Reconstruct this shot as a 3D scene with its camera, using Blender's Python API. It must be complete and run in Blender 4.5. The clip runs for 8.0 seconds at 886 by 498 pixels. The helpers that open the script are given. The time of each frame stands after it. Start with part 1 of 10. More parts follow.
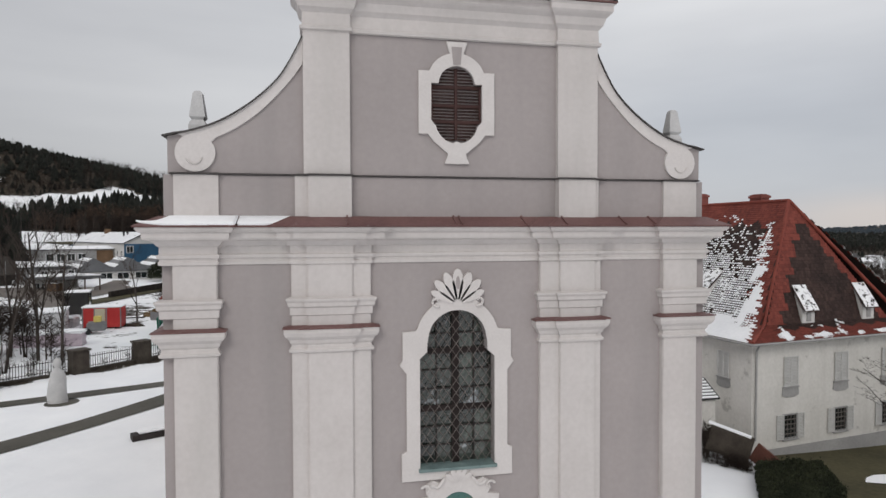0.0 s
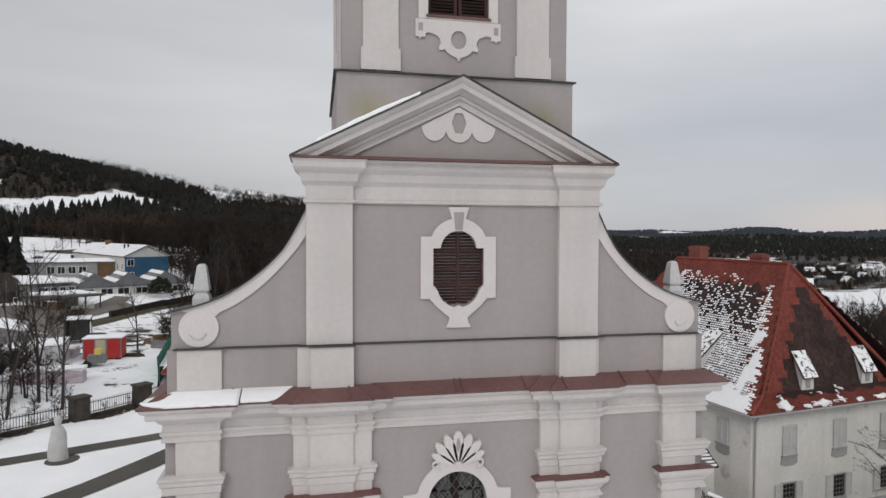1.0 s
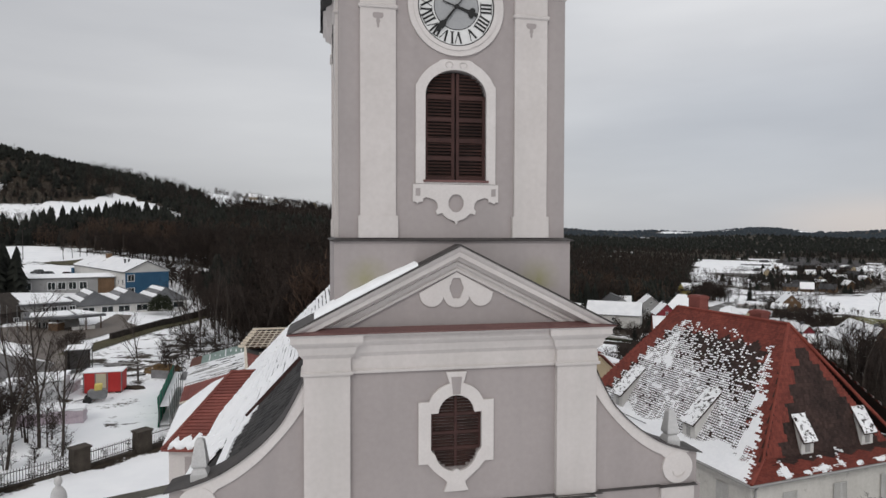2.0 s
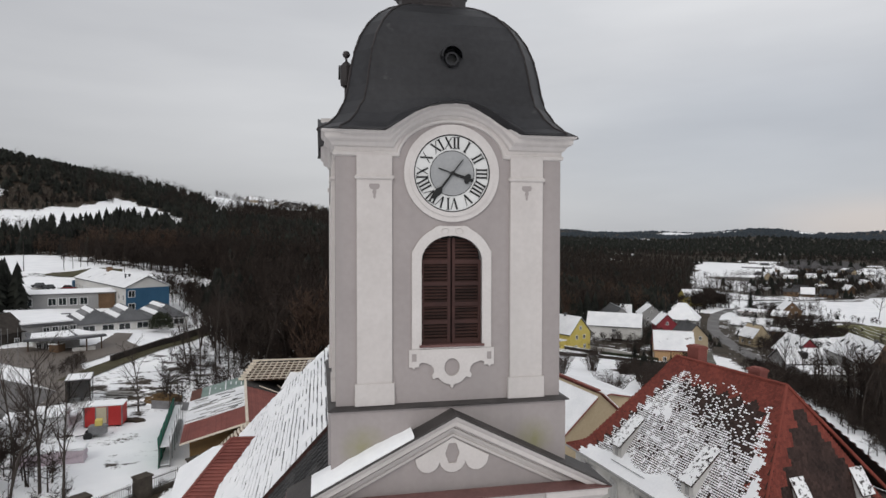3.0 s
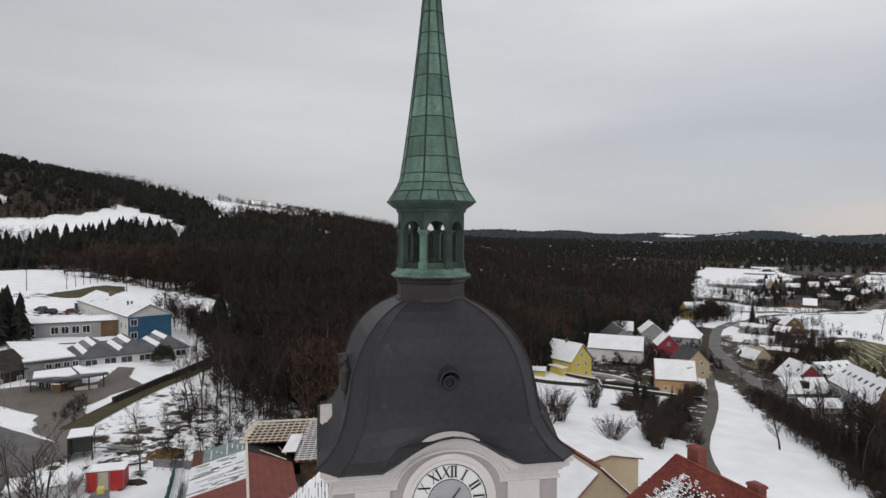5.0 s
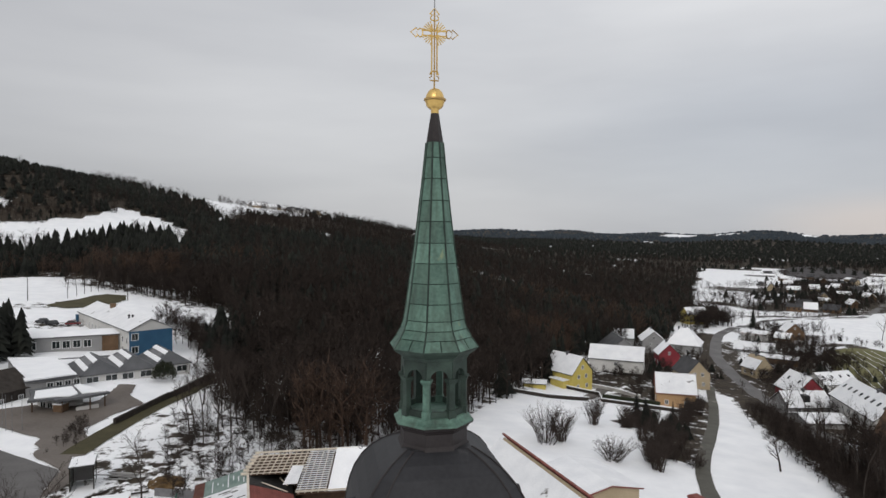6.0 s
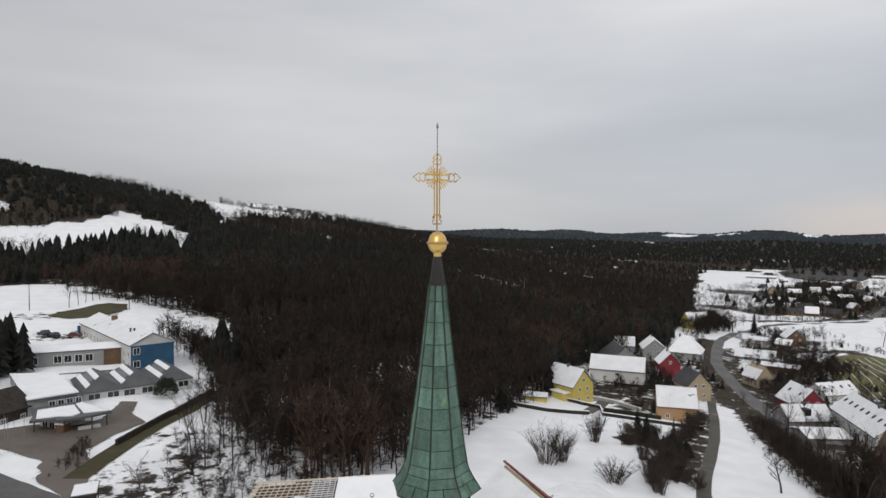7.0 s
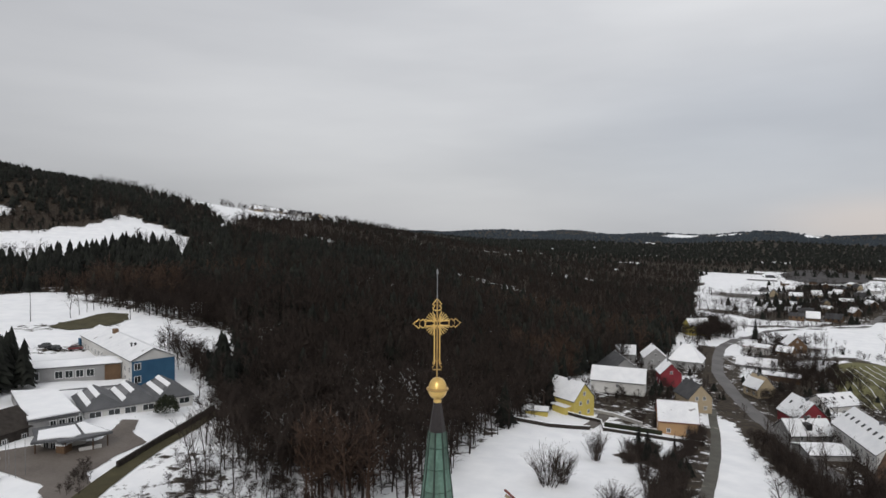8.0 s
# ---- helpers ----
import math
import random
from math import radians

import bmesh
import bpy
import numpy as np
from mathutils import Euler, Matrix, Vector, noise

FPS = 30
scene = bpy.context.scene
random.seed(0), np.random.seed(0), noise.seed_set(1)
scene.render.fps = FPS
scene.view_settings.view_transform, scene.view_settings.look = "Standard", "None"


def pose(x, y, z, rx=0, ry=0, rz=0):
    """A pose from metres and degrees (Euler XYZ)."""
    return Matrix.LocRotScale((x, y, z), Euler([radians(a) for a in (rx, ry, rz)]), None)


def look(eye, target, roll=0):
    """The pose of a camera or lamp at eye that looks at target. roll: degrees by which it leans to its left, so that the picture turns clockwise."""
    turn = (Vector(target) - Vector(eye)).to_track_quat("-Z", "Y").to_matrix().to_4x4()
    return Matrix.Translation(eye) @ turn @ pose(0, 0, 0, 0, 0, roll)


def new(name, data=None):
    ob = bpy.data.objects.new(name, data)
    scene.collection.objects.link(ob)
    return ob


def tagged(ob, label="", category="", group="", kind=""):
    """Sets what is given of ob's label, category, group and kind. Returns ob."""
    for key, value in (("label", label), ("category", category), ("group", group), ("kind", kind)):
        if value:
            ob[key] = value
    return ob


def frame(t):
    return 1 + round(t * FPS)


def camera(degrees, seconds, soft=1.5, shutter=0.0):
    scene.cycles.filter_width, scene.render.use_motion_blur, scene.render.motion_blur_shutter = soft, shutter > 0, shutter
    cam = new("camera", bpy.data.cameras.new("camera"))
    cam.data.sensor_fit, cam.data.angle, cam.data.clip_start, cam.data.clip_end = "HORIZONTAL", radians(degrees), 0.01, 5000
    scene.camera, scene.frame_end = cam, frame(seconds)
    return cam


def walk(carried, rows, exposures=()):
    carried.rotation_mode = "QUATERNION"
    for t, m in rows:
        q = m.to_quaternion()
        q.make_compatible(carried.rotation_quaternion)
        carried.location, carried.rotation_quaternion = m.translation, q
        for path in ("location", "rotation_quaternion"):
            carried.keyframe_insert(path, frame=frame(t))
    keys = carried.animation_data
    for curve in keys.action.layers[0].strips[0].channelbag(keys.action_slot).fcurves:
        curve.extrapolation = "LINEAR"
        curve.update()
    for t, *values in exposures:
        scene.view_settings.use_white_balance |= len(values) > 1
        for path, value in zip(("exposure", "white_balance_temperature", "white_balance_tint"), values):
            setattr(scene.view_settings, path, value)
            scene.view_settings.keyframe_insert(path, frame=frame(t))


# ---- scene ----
cam = camera(72.0, 8.0)
PATH = [
    (0, (-3.19, -14.247, 13.993), (-2.79, -12.288, 13.939), -0.2),
    (0.5, (-3.207, -14.246, 15.936), (-2.807, -12.287, 15.883), 0.0),
    (1, (-3.219, -14.247, 17.882), (-2.82, -12.288, 17.83), 0.2),
    (1.5, (-3.199, -14.225, 19.843), (-2.801, -12.265, 19.791), 0.2),
    (2, (-3.14, -14.168, 21.81), (-2.743, -12.209, 21.758), 0.1),
    (3.5, (-3.013, -14.211, 27.752), (-2.619, -12.251, 27.702), 0.1),
    (4, (-2.985, -14.209, 29.731), (-2.593, -12.249, 29.681), 0.3),
    (4.5, (-2.935, -14.201, 31.717), (-2.545, -12.24, 31.667), 0.3),
    (6, (-3.025, -14.073, 37.866), (-2.638, -12.111, 37.811), 0.3),
    (6.5, (-3.041, -14.044, 39.898), (-2.655, -12.082, 39.842), 0.3),
    (7, (-3.093, -14.062, 41.94), (-2.709, -12.1, 41.882), 0.3),
    (7.5, (-3.073, -13.959, 44.022), (-2.69, -11.997, 43.964), 0.3),
    (8, (-3.055, -13.882, 46.082), (-2.674, -11.92, 46.023), 0.3),
]
walk(cam, [(t, look(eye, target, roll)) for t, eye, target, roll in PATH])

# ---- light: an overcast winter sky, a broad soft sun behind the camera ----
SUN_ELEVATION, SUN_BEARING = radians(38), radians(205)
world = bpy.data.worlds.new("overcast")
scene.world = world
world.use_nodes = True
wn, wl = world.node_tree.nodes, world.node_tree.links
wn.clear()
w_out = wn.new("ShaderNodeOutputWorld")
w_bg = wn.new("ShaderNodeBackground")
w_sky = wn.new("ShaderNodeTexSky")
w_sky.sky_type, w_sky.sun_disc = "NISHITA", False
w_sky.sun_elevation, w_sky.sun_rotation = SUN_ELEVATION, SUN_BEARING
w_sky.air_density, w_sky.dust_density = 1.0, 3.0
w_dim = wn.new("ShaderNodeMixRGB")
w_dim.blend_type = "MULTIPLY"
w_dim.inputs["Fac"].default_value = 1.0
w_dim.inputs["Color2"].default_value = (0.1, 0.1, 0.1, 1)
w_co = wn.new("ShaderNodeTexCoord")
w_map = wn.new("ShaderNodeMapping")
w_map.inputs["Scale"].default_value = (1.0, 1.0, 5.0)
w_map.inputs["Location"].default_value = (0.3, 1.7, 0.4)
w_noise = wn.new("ShaderNodeTexNoise")
w_noise.inputs["Scale"].default_value = 1.1
w_noise.inputs["Detail"].default_value = 5
w_noise.inputs["Roughness"].default_value = 0.5
w_ramp = wn.new("ShaderNodeValToRGB")
w_ramp.color_ramp.elements[0].position, w_ramp.color_ramp.elements[0].color = 0.30, (0.512, 0.52, 0.545, 1)
w_ramp.color_ramp.elements[1].position, w_ramp.color_ramp.elements[1].color = 0.70, (0.685, 0.69, 0.708, 1)
w_sep = wn.new("ShaderNodeSeparateXYZ")
w_low = wn.new("ShaderNodeMapRange")
w_low.inputs["From Min"].default_value, w_low.inputs["From Max"].default_value = 0.0, 0.5
w_low.inputs["To Min"].default_value, w_low.inputs["To Max"].default_value = 0.79, 1.11
w_grade = wn.new("ShaderNodeMixRGB")
w_grade.blend_type = "MULTIPLY"
w_grade.inputs["Fac"].default_value = 1.0
w_cover = wn.new("ShaderNodeMixRGB")
w_cover.inputs["Fac"].default_value = 0.94
wl.new(w_co.outputs["Generated"], w_map.inputs["Vector"])
wl.new(w_map.outputs["Vector"], w_noise.inputs["Vector"])
wl.new(w_noise.outputs["Fac"], w_ramp.inputs["Fac"])
wl.new(w_co.outputs["Generated"], w_sep.inputs["Vector"])
wl.new(w_sep.outputs["Z"], w_low.inputs["Value"])
wl.new(w_ramp.outputs["Color"], w_grade.inputs["Color1"])
w_side = wn.new("ShaderNodeMapRange")
w_side.inputs["From Min"].default_value, w_side.inputs["From Max"].default_value = -0.5, 0.8
w_side.inputs["To Min"].default_value, w_side.inputs["To Max"].default_value = 0.95, 1.14
w_both = wn.new("ShaderNodeMath")
w_both.operation = "MULTIPLY"
wl.new(w_sep.outputs["X"], w_side.inputs["Value"])
wl.new(w_low.outputs["Result"], w_both.inputs[0])
wl.new(w_side.outputs["Result"], w_both.inputs[1])
wl.new(w_both.outputs["Value"], w_grade.inputs["Color2"])
wl.new(w_sky.outputs["Color"], w_dim.inputs["Color1"])
wl.new(w_dim.outputs["Color"], w_cover.inputs["Color1"])


def sky_patch(src, centre, squash, reach, tone):
    """Multiplies the clouds by a tone round a direction, fading out with distance."""
    flat, dist, span, mix = wn.new("ShaderNodeMapping"), wn.new("ShaderNodeVectorMath"), wn.new("ShaderNodeMapRange"), wn.new("ShaderNodeMixRGB")
    flat.inputs["Scale"].default_value = (1.0, 1.0, squash)
    dist.operation, mix.blend_type, span.interpolation_type = "DISTANCE", "MULTIPLY", "SMOOTHSTEP"
    dist.inputs[1].default_value = (centre[0], centre[1], centre[2] * squash)
    span.inputs["From Min"].default_value, span.inputs["From Max"].default_value = reach, reach * 0.15
    wl.new(w_co.outputs["Generated"], flat.inputs["Vector"])
    wl.new(flat.outputs["Vector"], dist.inputs[0])
    wl.new(dist.outputs["Value"], span.inputs["Value"])
    wl.new(span.outputs["Result"], mix.inputs["Fac"])
    wl.new(src, mix.inputs["Color1"])
    mix.inputs["Color2"].default_value = (*tone, 1)
    return mix.outputs["Color"]


clouds = sky_patch(w_grade.outputs["Color"], (0.63, 0.76, 0.13), 2.6, 0.50, (0.86, 0.885, 0.92))
clouds = sky_patch(clouds, (0.30, 0.92, 0.25), 1.2, 0.75, (1.13, 1.13, 1.12))
clouds = sky_patch(clouds, (0.74, 0.67, 0.015), 4.0, 0.22, (1.16, 1.06, 0.98))
wl.new(clouds, w_cover.inputs["Color2"])
wl.new(w_cover.outputs["Color"], w_bg.inputs["Color"])
w_bg.inputs["Strength"].default_value = 1.0
wl.new(w_bg.outputs["Background"], w_out.inputs["Surface"])

sun = new("sun", bpy.data.lights.new("sun", "SUN"))
sun.data.energy, sun.data.angle, sun.data.color = 0.9, radians(25), (1.0, 0.97, 0.93)
sun.matrix_basis = look((0, 0, 0), (-math.sin(SUN_BEARING) * math.cos(SUN_ELEVATION), -math.cos(SUN_BEARING) * math.cos(SUN_ELEVATION), -math.sin(SUN_ELEVATION)))
scene.view_settings.exposure = 0.0

# ---- materials ----
MATS = {}


def surf(name, dark, light, scale=1.0, rough=0.8, bump=0.0, bump_scale=30.0, metal=0.0, spots=None, spot_at=0.62, spot_scale=0.7, vary=0.0, spec=0.3):
    """A surface whose colour drifts between two tones at two scales, with grain, and maybe spots of a third tone."""
    m = bpy.data.materials.new(name)
    m.use_nodes = True
    n, l = m.node_tree.nodes, m.node_tree.links
    b = n["Principled BSDF"]
    geo = n.new("ShaderNodeNewGeometry")
    broad, fine = n.new("ShaderNodeTexNoise"), n.new("ShaderNodeTexNoise")
    broad.inputs["Scale"].default_value, broad.inputs["Detail"].default_value = scale, 4
    fine.inputs["Scale"].default_value, fine.inputs["Detail"].default_value = scale * 14, 3
    mix = n.new("ShaderNodeMath")
    mix.operation = "MULTIPLY_ADD"
    mix.inputs[1].default_value = 0.4
    half = n.new("ShaderNodeMath")
    half.operation = "MULTIPLY"
    half.inputs[1].default_value = 0.6
    ramp = n.new("ShaderNodeValToRGB")
    ramp.color_ramp.elements[0].position, ramp.color_ramp.elements[0].color = 0.36, (*dark, 1)
    ramp.color_ramp.elements[1].position, ramp.color_ramp.elements[1].color = 0.64, (*light, 1)
    for t in (broad, fine):
        l.new(geo.outputs["Position"], t.inputs["Vector"])
    l.new(broad.outputs["Fac"], half.inputs[0])
    l.new(fine.outputs["Fac"], mix.inputs[0])
    l.new(half.outputs["Value"], mix.inputs[2])
    l.new(mix.outputs["Value"], ramp.inputs["Fac"])
    colour = ramp.outputs["Color"]
    if vary:
        info, hsv, span = n.new("ShaderNodeObjectInfo"), n.new("ShaderNodeHueSaturation"), n.new("ShaderNodeMapRange")
        span.inputs["To Min"].default_value, span.inputs["To Max"].default_value = 1 - vary, 1 + vary
        add = n.new("ShaderNodeMath")
        add.operation = "ADD"
        wrap = n.new("ShaderNodeMath")
        wrap.operation = "FRACT"
        l.new(info.outputs["Random"], add.inputs[0])
        l.new(geo.outputs["Random Per Island"], add.inputs[1])
        l.new(add.outputs["Value"], wrap.inputs[0])
        l.new(wrap.outputs["Value"], span.inputs["Value"])
        l.new(span.outputs["Result"], hsv.inputs["Value"])
        l.new(colour, hsv.inputs["Color"])
        colour = hsv.outputs["Color"]
    if spots:
        sn, sr, sm = n.new("ShaderNodeTexNoise"), n.new("ShaderNodeValToRGB"), n.new("ShaderNodeMixRGB")
        sn.inputs["Scale"].default_value, sn.inputs["Detail"].default_value, sn.inputs["Roughness"].default_value = spot_scale, 8, 0.65
        sr.color_ramp.elements[0].position, sr.color_ramp.elements[1].position = spot_at, spot_at + 0.05
        l.new(geo.outputs["Position"], sn.inputs["Vector"])
        l.new(sn.outputs["Fac"], sr.inputs["Fac"])
        l.new(sr.outputs["Color"], sm.inputs["Fac"])
        l.new(colour, sm.inputs["Color1"])
        sm.inputs["Color2"].default_value = (*spots, 1)
        colour = sm.outputs["Color"]
    l.new(colour, b.inputs["Base Color"])
    b.inputs["Roughness"].default_value, b.inputs["Metallic"].default_value = rough, metal
    b.inputs["Specular IOR Level"].default_value = spec
    if bump:
        bn, bp = n.new("ShaderNodeTexNoise"), n.new("ShaderNodeBump")
        bn.inputs["Scale"].default_value, bn.inputs["Detail"].default_value = bump_scale, 5
        bp.inputs["Strength"].default_value, bp.inputs["Distance"].default_value = bump, 0.02
        l.new(geo.outputs["Position"], bn.inputs["Vector"])
        l.new(bn.outputs["Fac"], bp.inputs["Height"])
        l.new(bp.outputs["Normal"], b.inputs["Normal"])
    MATS[name] = m
    return m


def streaked(m, tone, amount=0.35, sx=1.3, sz=0.12):
    """Adds faint upright streaks of dirt to a plaster."""
    n, l = m.node_tree.nodes, m.node_tree.links
    b = n["Principled BSDF"]
    src = b.inputs["Base Color"].links[0].from_socket
    geo, mp, no, ra, mx = n.new("ShaderNodeNewGeometry"), n.new("ShaderNodeMapping"), n.new("ShaderNodeTexNoise"), n.new("ShaderNodeMapRange"), n.new("ShaderNodeMixRGB")
    mp.inputs["Scale"].default_value = (sx, sx, sz)
    no.inputs["Scale"].default_value, no.inputs["Detail"].default_value = 1.0, 6
    ra.inputs["From Min"].default_value, ra.inputs["From Max"].default_value = 0.45, 0.8
    ra.inputs["To Max"].default_value = amount
    l.new(geo.outputs["Position"], mp.inputs["Vector"])
    l.new(mp.outputs["Vector"], no.inputs["Vector"])
    l.new(no.outputs["Fac"], ra.inputs["Value"])
    l.new(ra.outputs["Result"], mx.inputs["Fac"])
    l.new(src, mx.inputs["Color1"])
    mx.inputs["Color2"].default_value = (*tone, 1)
    l.new(mx.outputs["Color"], b.inputs["Base Color"])
    return m


GREY = streaked(surf("grey_plaster", (0.330, 0.296, 0.290), (0.372, 0.334, 0.327), 0.5, 0.9, 0.15, 60), (0.25, 0.235, 0.23), 0.4)


def mossy(m, places, tone):
    """Adds soft-edged stains of moss round given places on a plaster: (x, y, z, reach)."""
    n, l = m.node_tree.nodes, m.node_tree.links
    b = n["Principled BSDF"]
    geo, rough = n.new("ShaderNodeNewGeometry"), n.new("ShaderNodeTexNoise")
    rough.inputs["Scale"].default_value, rough.inputs["Detail"].default_value = 3.0, 6
    l.new(geo.outputs["Position"], rough.inputs["Vector"])
    for x, y, z, reach in places:
        src = b.inputs["Base Color"].links[0].from_socket
        dist, span, mul, mix = n.new("ShaderNodeVectorMath"), n.new("ShaderNodeMapRange"), n.new("ShaderNodeMath"), n.new("ShaderNodeMixRGB")
        dist.operation, mul.operation = "DISTANCE", "MULTIPLY"
        dist.inputs[1].default_value = (x, y, z)
        span.inputs["From Min"].default_value, span.inputs["From Max"].default_value = reach, 0.0
        l.new(geo.outputs["Position"], dist.inputs[0])
        l.new(dist.outputs["Value"], span.inputs["Value"])
        l.new(span.outputs["Result"], mul.inputs[0])
        l.new(rough.outputs["Fac"], mul.inputs[1])
        l.new(mul.outputs["Value"], mix.inputs["Fac"])
        l.new(src, mix.inputs["Color1"])
        mix.inputs["Color2"].default_value = (*tone, 1)
        l.new(mix.outputs["Color"], b.inputs["Base Color"])
    return m


GREY_MOSS = mossy(streaked(surf("grey_plaster_with_moss", (0.330, 0.296, 0.290), (0.372, 0.334, 0.327), 0.5, 0.9, 0.15, 60), (0.25, 0.235, 0.23), 0.4), ((-2.05, 0.12, 20.72, 0.62), (2.15, 0.12, 20.68, 0.62)), (0.24, 0.24, 0.07))
WHITE = streaked(surf("white_plaster", (0.53, 0.493, 0.476), (0.60, 0.562, 0.545), 0.6, 0.85, 0.12, 60), (0.42, 0.41, 0.39), 0.4)
WHITE2 = surf("white_ornament", (0.57, 0.535, 0.518), (0.64, 0.605, 0.588), 1.2, 0.85, 0.2, 40)
TIN = surf("brown_red_sheet_metal", (0.115, 0.058, 0.055), (0.175, 0.092, 0.085), 0.9, 0.5, 0.05, 20, spots=(0.26, 0.22, 0.21), spot_at=0.66, spot_scale=2.0)
LEAD = surf("dark_flashing", (0.04, 0.036, 0.035), (0.075, 0.068, 0.066), 2.0, 0.6)
SNOW = surf("snow", (0.83, 0.84, 0.86), (0.92, 0.925, 0.935), 0.35, 0.75, 0.35, 6)
SHUTTER = surf("brown_shutter_wood", (0.024, 0.012, 0.010), (0.055, 0.026, 0.021), 2.0, 0.7, 0.2, 80, vary=0.25)
SHUTTER2 = surf("brown_shutter_frame", (0.035, 0.015, 0.013), (0.06, 0.026, 0.022), 2.0, 0.65, 0.2, 80)
GLASS = surf("dark_window_glass", (0.012, 0.015, 0.016), (0.03, 0.036, 0.036), 1.0, 0.06, 0.03, 3, spec=0.6)
# The pale spots imitate bright reflections, painted into the glass colour.
GLASS_GLINTS = surf("old_glass_painted_glints", (0.010, 0.014, 0.012), (0.085, 0.10, 0.085), 1.6, 0.05, 0.3, 2.5, spec=0.9, vary=0.7, spots=(0.36, 0.39, 0.41), spot_at=0.60, spot_scale=1.1)
MULLION = surf("dark_red_brown_paint", (0.010, 0.006, 0.005), (0.020, 0.011, 0.010), 3.0, 0.6)
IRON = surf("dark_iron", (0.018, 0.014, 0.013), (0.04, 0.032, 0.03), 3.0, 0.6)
WIRE = surf("old_galvanised_wire", (0.10, 0.085, 0.078), (0.19, 0.165, 0.15), 6.0, 0.6, metal=0.1)
SILL = surf("weathered_copper_sill", (0.11, 0.16, 0.16), (0.2, 0.27, 0.26), 3.0, 0.6)
DOME = surf("dark_dome_sheet", (0.016, 0.016, 0.018), (0.030, 0.030, 0.033), 0.5, 0.5, 0.06, 12, spots=(0.045, 0.044, 0.046), spot_at=0.64, spot_scale=1.4)
DARKTIN = surf("brown_black_sheet", (0.020, 0.016, 0.016), (0.036, 0.03, 0.03), 0.9, 0.5)
VERDIGRIS = streaked(surf("green_copper", (0.060, 0.115, 0.090), (0.125, 0.215, 0.168), 0.8, 0.6, 0.1, 25, spots=(0.20, 0.24, 0.14), spot_at=0.62, spot_scale=0.9, vary=0.24), (0.035, 0.038, 0.03), 0.75, 4.0, 0.5)
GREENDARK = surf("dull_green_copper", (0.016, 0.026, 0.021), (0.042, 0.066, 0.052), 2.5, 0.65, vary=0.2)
GOLD = surf("gilding", (0.62, 0.40, 0.12), (0.78, 0.54, 0.2), 2.0, 0.34, metal=0.75)
GOLDDULL = surf("dull_gilding", (0.36, 0.23, 0.08), (0.52, 0.34, 0.13), 4.0, 0.45, metal=0.5)
DIAL = surf("clock_white", (0.66, 0.66, 0.65), (0.72, 0.72, 0.71), 1.0, 0.5)
DIALGREY = surf("clock_grey", (0.30, 0.305, 0.31), (0.36, 0.365, 0.37), 1.0, 0.5)
BLACK = surf("black_paint", (0.012, 0.012, 0.012), (0.022, 0.022, 0.022), 2.0, 0.5)
REDTILE = surf("new_red_clay_tile", (0.135, 0.032, 0.023), (0.200, 0.048, 0.034), 0.8, 0.8, vary=0.2)
OLDTILE = surf("old_dark_clay_tile", (0.022, 0.013, 0.011), (0.052, 0.030, 0.025), 0.7, 0.85, vary=0.35)
SLATE = surf("dark_grey_tile", (0.030, 0.030, 0.032), (0.060, 0.058, 0.058), 1.0, 0.8, vary=0.25)
REDROOF2 = surf("dull_red_roof_tile", (0.16, 0.05, 0.042), (0.235, 0.075, 0.06), 0.8, 0.75, vary=0.12)
PLASTER_OLD = streaked(surf("old_white_plaster", (0.53, 0.515, 0.48), (0.64, 0.62, 0.585), 0.4, 0.9, 0.2, 25, spots=(0.42, 0.405, 0.375), spot_at=0.6, spot_scale=0.5), (0.36, 0.345, 0.315), 0.3)
PLASTER_GREY = surf("grey_weathered_plaster", (0.26, 0.255, 0.25), (0.34, 0.335, 0.325), 0.6, 0.9, 0.2, 25)
LOUVRE = surf("pale_grey_shutter", (0.46, 0.455, 0.44), (0.54, 0.535, 0.52), 2.0, 0.8)
STONE = surf("weathered_stone", (0.30, 0.29, 0.275), (0.44, 0.43, 0.41), 1.5, 0.9, 0.4, 20)
PALESTONE = surf("pale_wrapped_stone", (0.42, 0.415, 0.415), (0.54, 0.535, 0.53), 1.5, 0.8, 0.3, 10)
ASPHALT = surf("wet_asphalt", (0.085, 0.08, 0.078), (0.135, 0.128, 0.124), 0.2, 0.6, 0.1, 30, spots=(0.55, 0.55, 0.56), spot_at=0.7, spot_scale=0.16)
GRAVEL = surf("brown_grey_gravel", (0.085, 0.075, 0.068), (0.15, 0.135, 0.125), 0.12, 0.85, 0.1, 10, spots=(0.62, 0.62, 0.63), spot_at=0.68, spot_scale=0.09)
YARD_M = surf("wet_brown_yard", (0.105, 0.088, 0.075), (0.16, 0.138, 0.12), 0.15, 0.6, 0.1, 10, spots=(0.62, 0.62, 0.63), spot_at=0.70, spot_scale=0.12)
GRASS_DARK = surf("dark_winter_grass", (0.045, 0.040, 0.020), (0.085, 0.075, 0.038), 0.3, 0.95, 0.5, 5)
PATH_M = surf("wet_asphalt_path", (0.062, 0.058, 0.046), (0.10, 0.094, 0.078), 0.35, 0.7, 0.2, 10, spots=(0.2, 0.185, 0.15), spot_at=0.63, spot_scale=0.10)
GRASS = surf("winter_grass", (0.060, 0.055, 0.028), (0.12, 0.105, 0.06), 0.4, 0.95, 0.5, 5, spots=(0.7, 0.7, 0.71), spot_at=0.66, spot_scale=0.4)
LITTER = surf("leaf_litter", (0.022, 0.017, 0.012), (0.055, 0.042, 0.03), 0.3, 0.95, 0.3, 5, spots=(0.65, 0.65, 0.66), spot_at=0.6, spot_scale=0.35)
